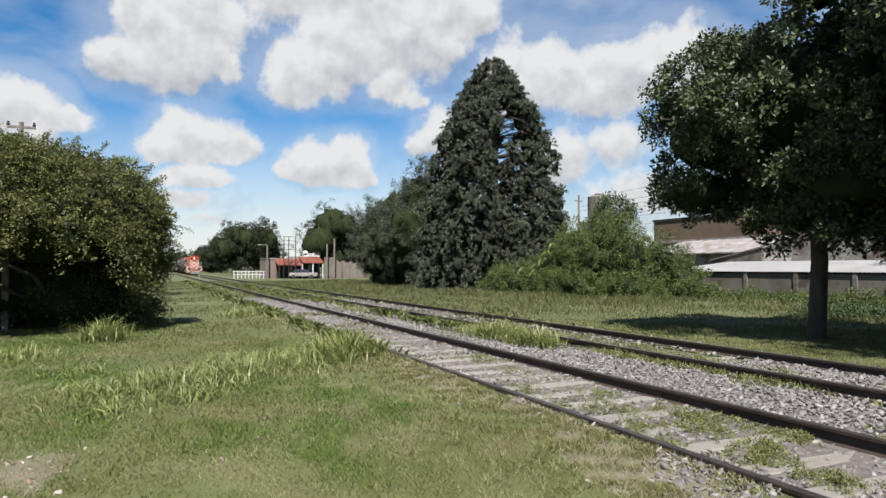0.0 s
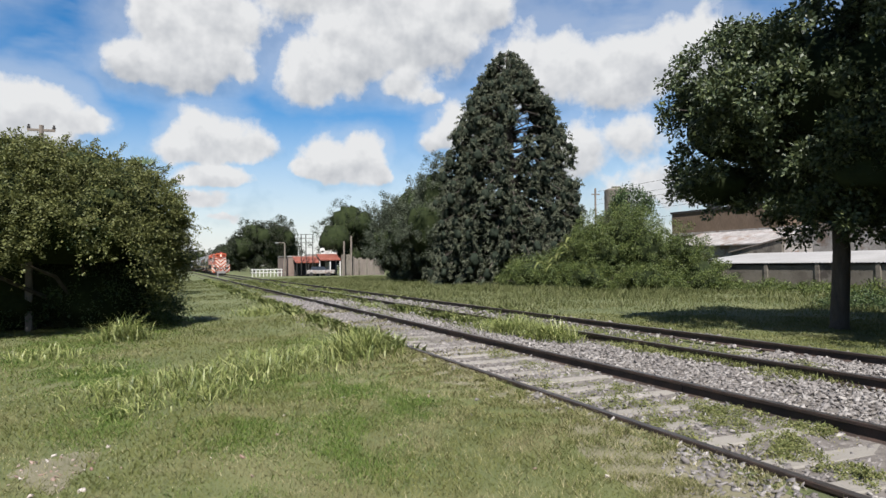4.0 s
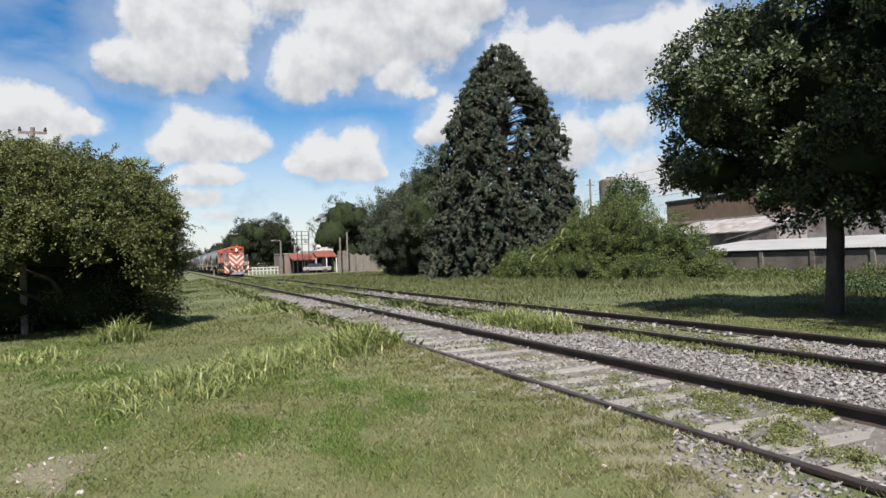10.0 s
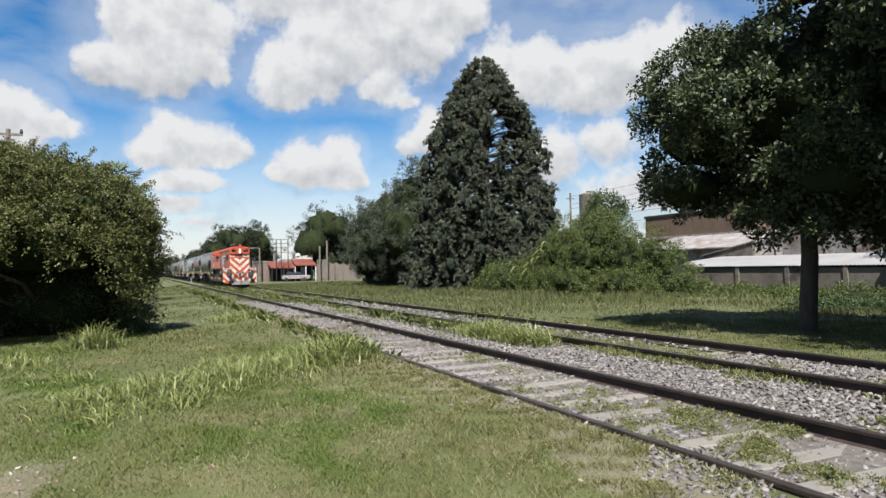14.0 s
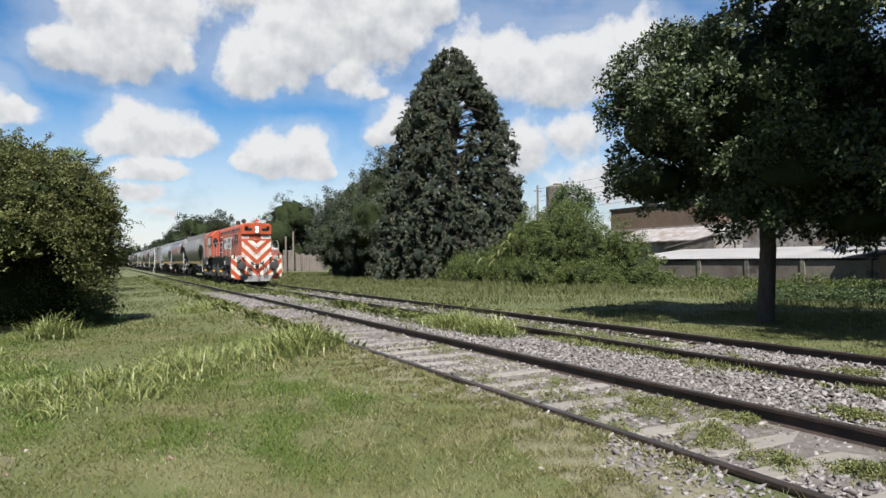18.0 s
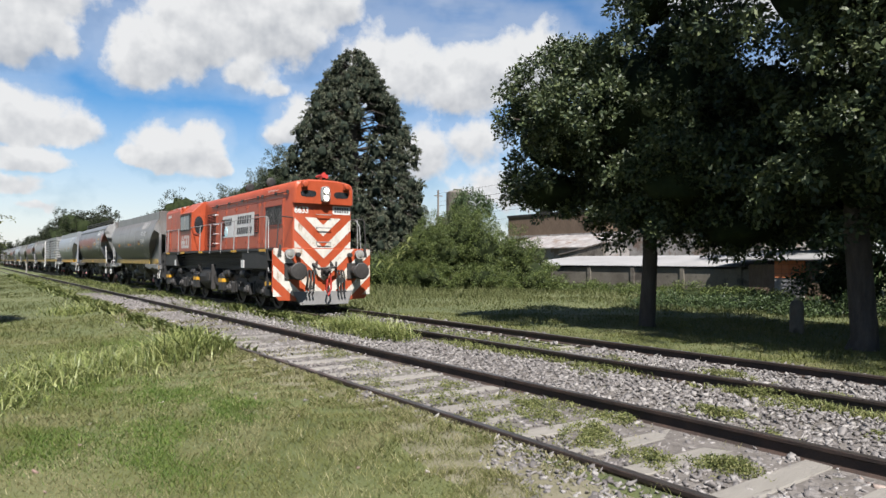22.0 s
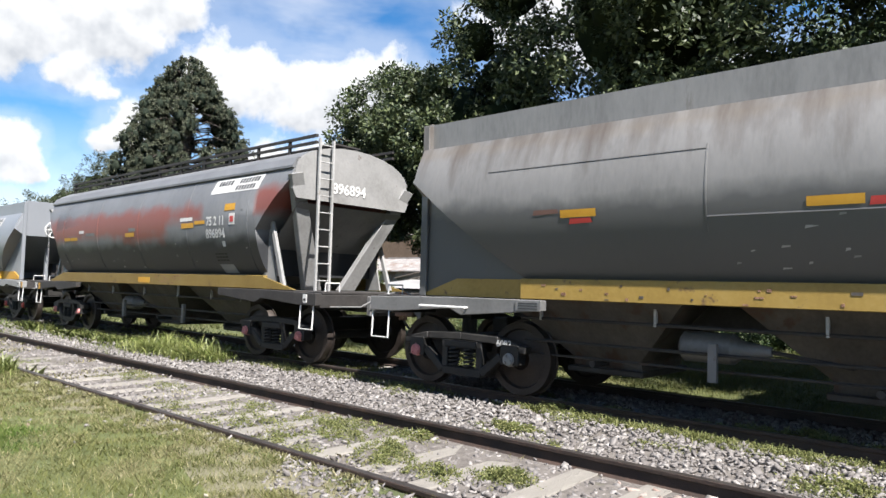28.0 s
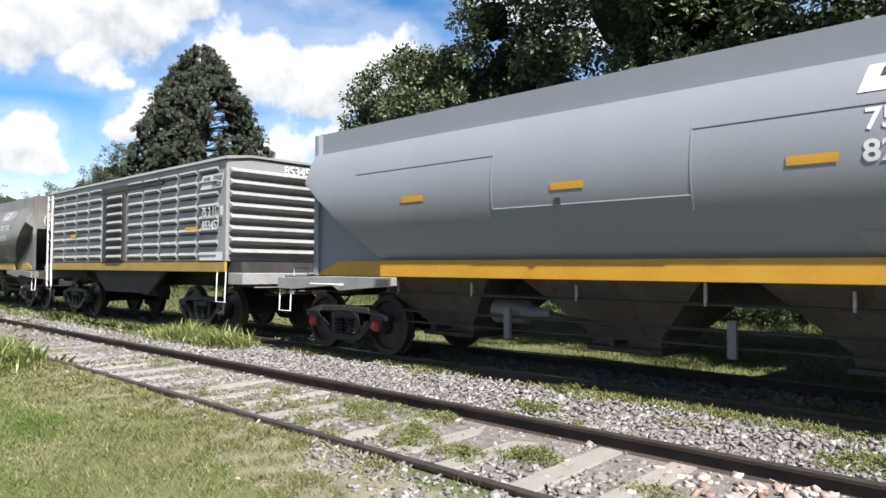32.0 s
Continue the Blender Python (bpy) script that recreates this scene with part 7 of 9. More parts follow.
        coupler(th, s * 6.48, s)
        stirrup(th, s * 6.21, -1.42, 1.05)
        grab(th, s * 6.33, -1.0, 1.25, 0.3, 0.14, "y")
        if s > 0:
            part("placard", M().box(6.15, 6.25, -1.47, -1.462, 1.06, 1.20), MAT_WHITE, th, "small white notice plate")
            part("placard_line", M().box(6.17, 6.23, -1.474, -1.47, 1.09, 1.13), MAT_INK, th)
        else:
            placards(th, -6.06)
        wagon_bogie(th, 4.88 if s > 0 else -4.75, caps)
    ladder(th, E + 0.14, -0.78, 1.25, 3.94, 0.30, MAT_LADDER)
    ladder(th, -E - 0.14, -0.78, 1.25, 3.5, 0.30, MAT_LADDER)
    part("brake_stand", M().box(-6.34, -6.18, -0.68, -0.44, 1.25, 2.62), MAT_DECK, th, bevel=0.01)
    hand_wheel(th, -6.42, -0.56, 2.45, MAT_CREAM, MAT_RUST, -1)
    part("air_reservoir", M().lathe([(-0.52, 0.06), (-0.34, 0.12), (-0.3, 0.25), (0.36, 0.25), (0.4, 0.1)], (-5.5, -0.35, 1.93), "x", 16), MAT_DECK, th, smooth=True)
    part("reservoir_stand", M().box(-5.8, -5.2, -0.55, -0.15, 1.25, 1.72), MAT_DECK, th)
    underside(th, 2.9, 3, MAT_DECK)
    wide = half_b
    plain = set(th.children)
    logo_panel(th, 2.98, 4.70, 3.05, 3.33, wide)
    lettering("75 2 11", 0.24, th, 2.98, 2.44, wide, squeeze=0.9)
    lettering(number, 0.24, th, 2.96, 2.20, wide, squeeze=0.95)
    plate("number_box", th, [(3.80, 2.43), (4.0, 2.43), (4.0, 2.64), (3.80, 2.64)], wide, MAT_WHITE, 0.006, rows=2)
    plate("number_dot", th, [(3.84, 2.48), (3.96, 2.48), (3.96, 2.59), (3.84, 2.59)], wide, MAT_RED, 0.011, rows=2)
    plate("data_panel", th, [(3.27, 1.53), (3.75, 1.53), (3.68, 1.70), (3.2, 1.70)], wide, MAT_GREY_LIGHT, 0.006, label="light grey data panel")
    for r in range(3):
        for c in range(4):
            xa, za = 3.17 + c * 0.11, 1.76 + r * 0.06
            plate("data_line", th, [(xa, za), (xa + 0.09, za), (xa + 0.09, za + 0.03), (xa, za + 0.03)], wide, MAT_DECK, 0.006, rows=1)
    marks(th, wide, [(2.0, 2.42, 0.5, 0.10), (2.53, 2.48, 0.40, 0.07), (-0.62, 2.32, 0.46, 0.09), (-4.3, 2.31, 0.42, 0.08), (-3.85, 2.31, 0.42, 0.08), (3.62, 2.70, 0.36, 0.13)])
    for x, z, w in ((-3.3, 2.48, 0.3), (1.95, 2.56, 0.5)):
        plate("white_mark", th, [(x, z), (x + w, z), (x + w, z + 0.07), (x, z + 0.07)], wide, MAT_WHITE, 0.006, rows=1)
    chip_rnd = random.Random(12)
    for k in range(26):
        x, z = chip_rnd.uniform(-4.6, 4.4), chip_rnd.uniform(1.62, 2.0) if k % 3 else chip_rnd.uniform(2.05, 3.0)
        w, hh = chip_rnd.uniform(0.03, 0.12), chip_rnd.uniform(0.015, 0.035)
        plate("paint_chip", th, [(x, z), (x + w, z + 0.01), (x + w, z + hh), (x + 0.01, z + hh)], wide, MAT_LADDER if k % 2 else MAT_GREY_MID, 0.004, rows=1)
    for x, z, w in ((-2.9, 2.40, 0.55), (-0.45, 2.44, 0.35)):
        plate("scraped_strip", th, [(x, z), (x + w, z), (x + w, z + 0.07), (x, z + 0.08)], wide, MAT_GREY_MID, 0.004, rows=1)
    for x in (-4.4, -2.2, 0.0, 2.2, 4.4):
        part("plate_seam", M().rings([[(x - 0.006, -half_b(z) + 0.02, z), (x - 0.006, -half_b(z) - 0.004, z), (x + 0.006, -half_b(z) - 0.004, z), (x + 0.006, -half_b(z) + 0.02, z)] for z in np.linspace(1.52, 3.36, 14)]), paint, th)
    part("yellow_patch", M().box(-0.3, 0.25, -1.346, -1.34, 1.30, 1.42), MAT_YELLOW, th, "brighter repainted patch on the sill")
    for k in range(16):
        x, z = 0.5 + 1.1 * chip_rnd.random(), 1.28 + 0.18 * chip_rnd.random()
        part("rust_chip", M().box(x, x + 0.03 + 0.05 * chip_rnd.random(), -1.345, -1.34, z, z + 0.02), MAT_RUST, th)
    plate("white_dot", th, [(3.52, 2.03), (3.62, 2.03), (3.62, 2.13), (3.52, 2.13)], wide, MAT_WHITE, 0.006, rows=1)
    # the painted marks sit a little ahead of the middle
    for mark in set(th.children) - plain:
        mark.matrix_basis = pose(0.13, 0, 0)
    lettering(number, 0.27, th, -0.55, 3.02, E + 0.035, facing="end")
    return th


# ---- covered wagon ----
def box_wagon(label):
    th = thing("box_wagon", label, "wagon")
    E, W = 5.2, 1.42
    part("body", M().prism([(-W, 1.5), (W, 1.5), (W, 3.58), (0.9, 3.64), (-0.9, 3.64), (-W, 3.58)], "x", -E, E), MAT_GREY_BOX, th, bevel=0.02)
    part("roof", M().prism([(-W - 0.05, 3.56), (-W - 0.03, 3.62), (-0.9, 3.69), (0.9, 3.69), (W + 0.03, 3.62), (W + 0.05, 3.56), (W + 0.02, 3.56), (0.88, 3.645), (-0.88, 3.645), (-W - 0.02, 3.56)], "x", -E - 0.04, E + 0.04), MAT_GREY_BOX, th, "grey sheet roof")
    slot_mat = MAT_DECK
    for q in (-1, 1):
        part("sill", M().box(-E, E, q * W - 0.03, q * W + 0.03, 1.30, 1.495), MAT_YELLOW_OLD, th, "faded yellow side sill")
        for z in np.linspace(1.60, 3.36, 8) if q < 0 else ():
            for x0, x1, n in ((-4.9, -1.15, 4), (0.45, 4.95, 5)):
                for k in range(n):
                    a = x0 + (x1 - x0) * k / n + 0.06
                    b = x0 + (x1 - x0) * (k + 1) / n - 0.06
                    m = M().prism([(q * W, z), (q * (W + 0.012), z), (q * (W + 0.055), z + 0.035), (q * (W + 0.05), z + 0.05), (q * W, z + 0.10)], "x", a, b)
                    part("vent_rib", m, MAT_GREY_BOX, th)
                    # Black strips paint the shadow line below each rib.
                    part("vent_slot", M().box(a + 0.02, b - 0.02, -W - 0.004, -W, z - 0.045, z - 0.004), MAT_BLACK, th)
        # The door sheet is dark to stand for the shaded gaps between ribs.
        dr = part("door", M().box(-1.02, 0.35, q * (W + 0.03) - 0.02, q * (W + 0.03) + 0.02, 1.52, 3.25), MAT_DECK, th, "ribbed sliding door", bevel=0.01)
        for z in np.linspace(1.60, 3.1, 8):
            part("door_rib", M().prism([(q * (W + 0.05), z), (q * (W + 0.09), z + 0.03), (q * (W + 0.05), z + 0.09)], "x", -0.7, 0.2), MAT_GREY_BOX, dr)
        part("door_track", M().box(-1.2, 2.4, q * W - 0.04, q * W + 0.09, 3.27, 3.42), MAT_DECK, th, "dark door track", bevel=0.01)
    for s in (-1, 1):
        for z in np.linspace(1.60, 3.22, 8):
            m = M().prism([(s * E, z + 0.01), (s * (E + 0.15), z + 0.075), (s * (E + 0.15), z + 0.11), (s * E, z + 0.19)], "y", -1.36, 1.36)
            part("end_corrugation", m, MAT_GREY_LIGHT, th, bevel=0.015)
        part("end_beam", M().box(s * E, s * 5.75, -1.36, 1.36, 1.05, 1.28) if s > 0 else M().box(-5.75, -E, -1.36, 1.36, 1.05, 1.28), MAT_GREY_LIGHT, th, bevel=0.01)
        coupler(th, s * 5.85, s)
        stirrup(th, s * 5.1, -1.45, 1.3, 0.34, 0.6)
        wagon_bogie(th, s * 3.75, (MAT_DECK, MAT_DECK))
    part("underframe", M().box(-5.6, 5.6, -0.35, 0.35, 0.95, 1.3).box(-5.6, 5.6, -1.3, 1.3, 1.28, 1.5), MAT_DECK, th)
    part("truss", M().prism([(-2.2, 1.3), (2.2, 1.3), (1.3, 0.75), (-1.3, 0.75)], "y", -1.25, -1.18), MAT_DECK, th)
    part("air_reservoir", M().lathe([(-0.5, 0.1), (-0.46, 0.2), (0.46, 0.2), (0.5, 0.1)], (0.4, -0.7, 0.85), "x", 14), MAT_DECK, th, smooth=True)
    ladder(th, -E + 0.25, -W - 0.1, 0.8, 3.5, 0.36, MAT_WHITE, along="x")

    def wide(z):
        return W + 0.03

    logo_panel(th, 4.2, 5.15, 3.0, 3.28, wide)
    lettering("75 2 11", 0.26, th, 4.3, 2.44, wide, gap=0.03, squeeze=0.8)
    plate("number_box", th, [(5.06, 2.44), (5.18, 2.44), (5.18, 2.62), (5.06, 2.62)], wide, MAT_WHITE, 0.03, rows=1)
    lettering("853457", 0.26, th, 4.32, 2.16, wide, gap=0.03, squeeze=0.9)
    lettering("853457", 0.27, th, -0.1, 3.38, E + 0.02, facing="end")
    plate("data_panel", th, [(4.2, 1.53), (5.15, 1.53), (5.15, 1.70), (4.2, 1.70)], wide, MAT_WHITE, 0.012, rows=1)
    marks(th, wide, [(3.55, 2.14, 0.55, 0.10), (-0.65, 2.15, 0.9, 0.07), (-3.4, 2.2, 0.45, 0.09)])
    return th


# ---- locomotive ----
def hood_ring(x, w, z0, side_top, top, inset=0.0):
    """Hood outline: flat sides, rounded shoulders and a slightly arched top."""
    pts = [(-w + inset, z0), (-w + inset, side_top - inset)]
    r = 0.22
    for k in range(1, 6):
        a = k / 6 * math.pi / 2
        pts.append((-w + inset + r * (1 - math.cos(a)), side_top - inset + r * math.sin(a) * (top - side_top) / r * 0.8))
    for f in (-0.6, -0.2, 0.2, 0.6):
        pts.append((f * (w - r), top - inset - 0.04 * f * f))
    pts += [(-a, b) for a, b in reversed(pts[1:7])] + [(w - inset, z0)]
    return [(x, a, b) for a, b in pts]


def chevrons(parent, x, y1, z0, z1, name):
    for n, apex in enumerate((2.14, 1.49, 0.84, 0.19, -0.46, -1.11)):
        for s in (-1, 1):
            slope, th = 0.94, 0.33
            ln = 2.2
            top = 2.68 if n == 0 else 9.0
            poly = [(0, apex), (ln, apex + slope * ln), (ln, apex + slope * ln + th), (0, apex + th)]
            poly = clip_box(poly, 0, y1, z0, min(z1, top))
            if len(poly) < 3:
                continue
            poly = [(s * a, b) for a, b in poly]
            part(name, M().prism(poly, "x", x, x + 0.004), MAT_CREAM, parent, "stained white chevron stripe")


def loco_bogie(th, xs, sand):
    mid = sum(xs) / 3
    fm = M().box(xs[0] - 0.55, xs[2] + 0.5, -1.22, -1.10, 0.72, 0.98).box(xs[0] - 0.55, xs[2] + 0.5, 1.10, 1.22, 0.72, 0.98)
    part("bogie_frame", fm.box(mid - 0.3, mid + 0.3, -1.1, 1.1, 0.6, 0.95), MAT_BOGIE, th, bevel=0.03)
    for k, x in enumerate(xs):
        wheelset(th, x, 0.50)
        for s in (-1, 1):
            bx = part("axle_box", M().box(x - 0.2, x + 0.2, s * 1.22 - 0.12, s * 1.22 + 0.12, 0.34, 0.74), MAT_BOGIE, th, bevel=0.04)
            part("box_cover", M().lathe([(0, 0.15), (0.06, 0.14), (0.08, 0.1), (0.13, 0.07)], (0, 0, 0), "y", 14), MAT_DECK, bx, "round cover plate", at=pose(x, s * 1.34, 0.52, 0, 0, 0 if s > 0 else 180))
            for dx in (-0.33, 0.33):
                part("hanger", M().box(x + dx - 0.06, x + dx + 0.06, s * 1.2 - 0.07, s * 1.2 + 0.07, 0.38, 0.8), MAT_BOGIE, th, bevel=0.02)
    for a, b in zip(xs, xs[1:]):
        c = (a + b) / 2
        for s in (-1, 1):
            eq = part("equaliser", M().prism([(c - 0.55, 0.86), (c + 0.55, 0.86), (c + 0.42, 0.50), (c + 0.2, 0.42), (c - 0.2, 0.42), (c - 0.42, 0.50)], "y", s * 1.12, s * 1.24), MAT_BOGIE, th, bevel=0.03)
            for dx in (-0.14, 0.14):
                part("slot", M().lathe([(0, 0.075), (0.02, 0.075)], (c + dx, s * 1.235, 0.66), "y", 12), MAT_BLACK, eq)
                part("slot_rim", M().ring((c + dx, s * 1.25, 0.66), 0.08, 0.015, "y", 14, 5), MAT_DECK, eq)
    for x in (xs[0] - 0.3, xs[1] - 0.45, xs[2] - 0.22):
        for s in (-1, 1):
            part("brake_cylinder", M().lathe([(-0.24, 0.09), (-0.22, 0.14), (0.2, 0.14), (0.22, 0.09), (0.36, 0.035)], (x, s * 1.25, 1.0), "x", 14), MAT_BOGIE, th, smooth=True)
            part("brake_rod", M().tube([(x + 0.3, s * 1.25, 1.0), (x + 0.75, s * 1.26, 0.98)], 0.02, 6), MAT_BOGIE, th)
    for x in sand:
        for s in (-1, 1):
            sb = part("sand_box", M().box(x - 0.2, x + 0.2, s * 1.32 - 0.14, s * 1.32 + 0.14, 0.40, 0.95), MAT_BLACK, th, bevel=0.03)
            part("yellow_band", M().box(x - 0.204, x + 0.204, s * 1.32 - 0.144, s * 1.32 + 0.144, 0.70, 0.82), MAT_YELLOW, sb)
            part("sand_lid", M().box(x - 0.12, x + 0.1, s * 1.32 - 0.1, s * 1.32 + 0.1, 0.95, 1.0), MAT_DECK, sb, bevel=0.02)
    part("air_pipe", M().tube([(xs[0] - 0.4, -1.3, 1.12), (xs[1], -1.32, 1.16), (xs[2] + 0.3, -1.3, 1.12)], 0.018, 6), MAT_BLACK, th)


def louvre_bank(th, x0, x1, z0, z1, y, n, mat, cols=1, frame_mat=None):
    m = M()
    w = (x1 - x0) / cols
    # The back is black by default, to paint the dark gaps between slats.
    bk = part("louvre_panel", M().box(x0 - 0.03, x1 + 0.03, y - 0.006, y + 0.03, z0 - 0.03, z1 + 0.03), frame_mat or MAT_BLACK, th)
    for c in range(cols):
        for k in range(n):
            z = z0 + (z1 - z0) * (k + 0.1) / n
            h = (z1 - z0) / n * 0.62
            part("louvre_slat", M().prism([(y - 0.004, z + h), (y - 0.045, z + 0.2 * h), (y - 0.035, z), (y - 0.004, z + 0.75 * h)], "x", x0 + c * w + 0.02, x0 + (c + 1) * w - 0.03), mat, bk)


def locomotive():
    th = thing("locomotive", "orange-red diesel locomotive with white nose chevrons and black underframe", "locomotive")
    W = 0.95
    # underframe
    fr = M().box(-13.05, -0.02, -1.5, 1.5, 1.70, 1.775)
    fr.box(-13.0, -0.1, -1.15, 1.15, 1.15, 1.70)
    fr.box(-2.75, -0.45, -1.48, 1.48, 1.18, 1.70)
    fr.box(-12.95, -10.75, -1.48, 1.48, 1.20, 1.70)
    part("underframe", fr, MAT_BLACK, th, "black underframe and running board", bevel=0.015)
    for k, z in enumerate((1.28, 1.38, 1.5, 1.6)):
        part("frame_pipe", M().tube([(-10.7, -1.2 - 0.03 * k, z), (-2.8, -1.2 - 0.03 * k, z)], 0.025, 6), MAT_BLACK, th)
    for x in (-1.15, -3.75, -7.5, -10.05, -12.4):
        part("sill_mark", M().box(x, x + 0.52, -1.508, -1.496, 1.69, 1.765), MAT_YELLOW, th, "yellow edge mark")
    part("number_plate", M().box(-2.75, -2.5, -1.50, -1.482, 1.2, 1.45), MAT_WHITE, th, "white plate")
    part("number_plate", M().box(-11.0, -10.8, -1.50, -1.482, 1.22, 1.45), MAT_WHITE, th, "white plate")
    # long hood with softened front corners
    rings = [hood_ring(-8.75, W, 1.775, 3.50, 3.80), hood_ring(-0.12, W, 1.775, 3.50, 3.80), hood_ring(-0.04, W, 1.775, 3.50, 3.80, 0.03), hood_ring(0.0, W, 1.775, 3.50, 3.80, 0.10)]
    part("hood", M().rings(rings), MAT_ORANGE, th, "orange-red long hood", smooth=True)
    rings = [hood_ring(-0.02, W - 0.005, 3.10, 3.50, 3.80), hood_ring(0.06, W - 0.005, 3.08, 3.50, 3.80, 0.01), hood_ring(0.12, W - 0.005, 3.08, 3.50, 3.80, 0.06)]
    part("brow", M().rings(rings), MAT_ORANGE, th, "projecting upper nose", smooth=True)
    # hood doors, seams and catches
    edges = [-0.62, -2.2, -2.62, -3.75, -4.85, -5.95, -7.0, -8.55]
    for a, b in zip(edges, edges[1:]):
        part("hood_door", M().box(b + 0.012, a - 0.012, -W - 0.012, -W + 0.01, 1.83, 3.24), MAT_ORANGE, th, "flat access door", bevel=0.006)
        part("hood_door", M().box(b + 0.012, a - 0.012, -W - 0.010, -W + 0.01, 3.27, 3.46), MAT_ORANGE, th, bevel=0.006)
        for z in (1.98, 3.12):
            part("door_catch", M().box(a - 0.12, a - 0.06, -W - 0.03, -W - 0.012, z, z + 0.09), MAT_LOUVRE, th)
            part("hinge", M().box(b + 0.05, b + 0.09, -W - 0.025, -W - 0.012, z + 0.03, z + 0.12), MAT_ORANGE, th)
    part("roof_conduit", M().tube([(-0.25, -W - 0.03, 3.36), (-0.35, -W - 0.03, 3.42), (-2.6, -W - 0.03, 3.42), (-7.6, -W - 0.03, 3.42)], 0.014, 6), MAT_DECK, th)
    for x in (-0.3, -1.2, -2.3, -2.7, -4.2, -5.6, -7.0):
        part("conduit_clip", M().box(x - 0.04, x + 0.04, -W - 0.06, -W + 0.01, 3.38, 3.47), MAT_DECK, th)
        part("lifting_eye", M().box(x - 0.05, x + 0.05, -W + 0.02, -W + 0.07, 3.60, 3.64), MAT_ORANGE, th)
    # radiator window with mesh
    gx0, gx1, gz0, gz1 = -2.08, -0.72, 2.50, 3.06
    rw = part("radiator_window", M().box(gx0, gx1, -W - 0.016, -W + 0.01, gz0, gz1), MAT_BLACK, th, "dark radiator opening behind wire mesh")
    for a, b, c, d in ((gx0 - 0.03, gx1 + 0.03, gz0 - 0.03, gz0), (gx0 - 0.03, gx1 + 0.03, gz1, gz1 + 0.03), (gx0 - 0.03, gx0, gz0, gz1), (gx1, gx1 + 0.03, gz0, gz1), (-1.42, -1.38, gz0, gz1)):
        part("window_frame", M().box(a, b, -W - 0.035, -W - 0.01, c, d), MAT_LOUVRE if a != -1.42 else MAT_DECK, rw)
    mesh = M()
    span = gz1 - gz0
    for s in (-1, 1):
        c = gx0 - span
        while c < gx1 + span:
            poly = [(c, gz0), (c + 0.012, gz0), (c + 0.012 + s * span * 1.6, gz1), (c + s * span * 1.6, gz1)]
            poly = clip_box(poly, gx0, gx1, gz0, gz1)
            if len(poly) > 2:
                mesh.prism(poly, "y", -W - 0.024 - 0.004 * s, -W - 0.019 - 0.004 * s)
            c += 0.075
    part("wire_mesh", mesh, MAT_GREY_MID, rw)
    # operator's board with plain strokes
    def wide(z):
        return W + 0.016

    bd = M()
    x0, x1, z0, z1, r = -6.36, -3.08, 2.24, 3.0, 0.07
    pts = [(x + r * math.cos(a), z + r * math.sin(a)) for x, z, a0 in ((x1 - r, z0 + r, -90), (x1 - r, z1 - r, 0), (x0 + r, z1 - r, 90), (x0 + r, z0 + r, 180)) for a in [radians(a0 + k * 30) for k in range(4)]]
    part("logo_board", bd.prism(pts, "y", -W - 0.018, -W - 0.010), MAT_WHITE, th, "white board on the hood side")
    for xa, xb, za, zb, n in ((-6.2, -5.35, 2.66, 2.90, 5), (-4.75, -3.35, 2.66, 2.92, 6), (-4.8, -3.3, 2.32, 2.54, 8)):
        for i in range(n):
            a = xa + (xb - xa) * i / n
            b = a + (xb - xa) / n * 0.76
            plate("logo_stroke", th, [(a, za), (b, za), (b + 0.07, zb), (a + 0.07, zb)], wide, MAT_INK, 0.006, rows=1)
    part("rosette", M().lathe([(-0.004, 0.17), (0.0, 0.17)], (-5.95, -W - 0.021, 2.44), "y", 24), MAT_ROSETTE, th)
    part("rosette_centre", M().lathe([(-0.004, 0.085), (0.0, 0.085)], (-5.95, -W - 0.025, 2.44), "y", 20), MAT_WHITE, th)
    louvre_bank(th, -6.45, -6.12, 2.32, 2.86, -W - 0.018, 9, MAT_LOUVRE)
    louvre_bank(th, -3.05, -2.70, 2.33, 2.87, -W - 0.012, 9, MAT_LOUVRE)
    louvre_bank(th, -8.2, -7.25, 1.96, 3.14, -W - 0.012, 20, MAT_LOUVRE, 2)
    for z in (2.05, 2.4, 2.75, 3.1):
        part("grab_rung", M().tube([(-7.2, -W - 0.01, z), (-7.2, -W - 0.12, z), (-6.85, -W - 0.12, z), (-6.85, -W - 0.01, z)], 0.014, 6), MAT_WHITE, th)
    # workshop mark on the shoulder: small white characters
    lettering("TALLERES SPURR 12-08", 0.085, th, -1.95, 3.515, lambda z: W - 0.012, bold=0.001, gap=0.012)
    # cab and short hood
    C = 1.46
    cab = M().rings([[(x, -C, 1.775), (x, -C, 3.27), (x, -1.02, 3.70), (x, -0.5, 3.77), (x, 0.5, 3.77), (x, 1.02, 3.70), (x, C, 3.27), (x, C, 1.775)] for x in (-10.35, -8.62)])
    part("cab", cab, MAT_ORANGE, th, "orange-red driver's cab", bevel=0.02)
    short = M().rings([[(x, -C + 0.02, 1.775), (x, -C + 0.02, 3.42), (x, -C + 0.10, 3.54), (x, -1.1, 3.66), (x, 1.1, 3.66), (x, C - 0.10, 3.54), (x, C - 0.02, 3.42), (x, C - 0.02, 1.775)] for x in (-12.72, -10.36)])
    part("short_hood", short, MAT_ORANGE, th, "orange-red short hood", bevel=0.02)
    for x in (-11.1, -11.75):
        part("door_seam", M().box(x - 0.01, x + 0.01, -C + 0.01, -C + 0.025, 1.85, 3.4), MAT_LOUVRE, th)
    for a, b in ((-12.55, -11.95), (-11.6, -10.75)):
        part("hood_door", M().box(a, b, -C + 0.005, -C + 0.03, 1.9, 2.62), MAT_ORANGE, th, bevel=0.006)
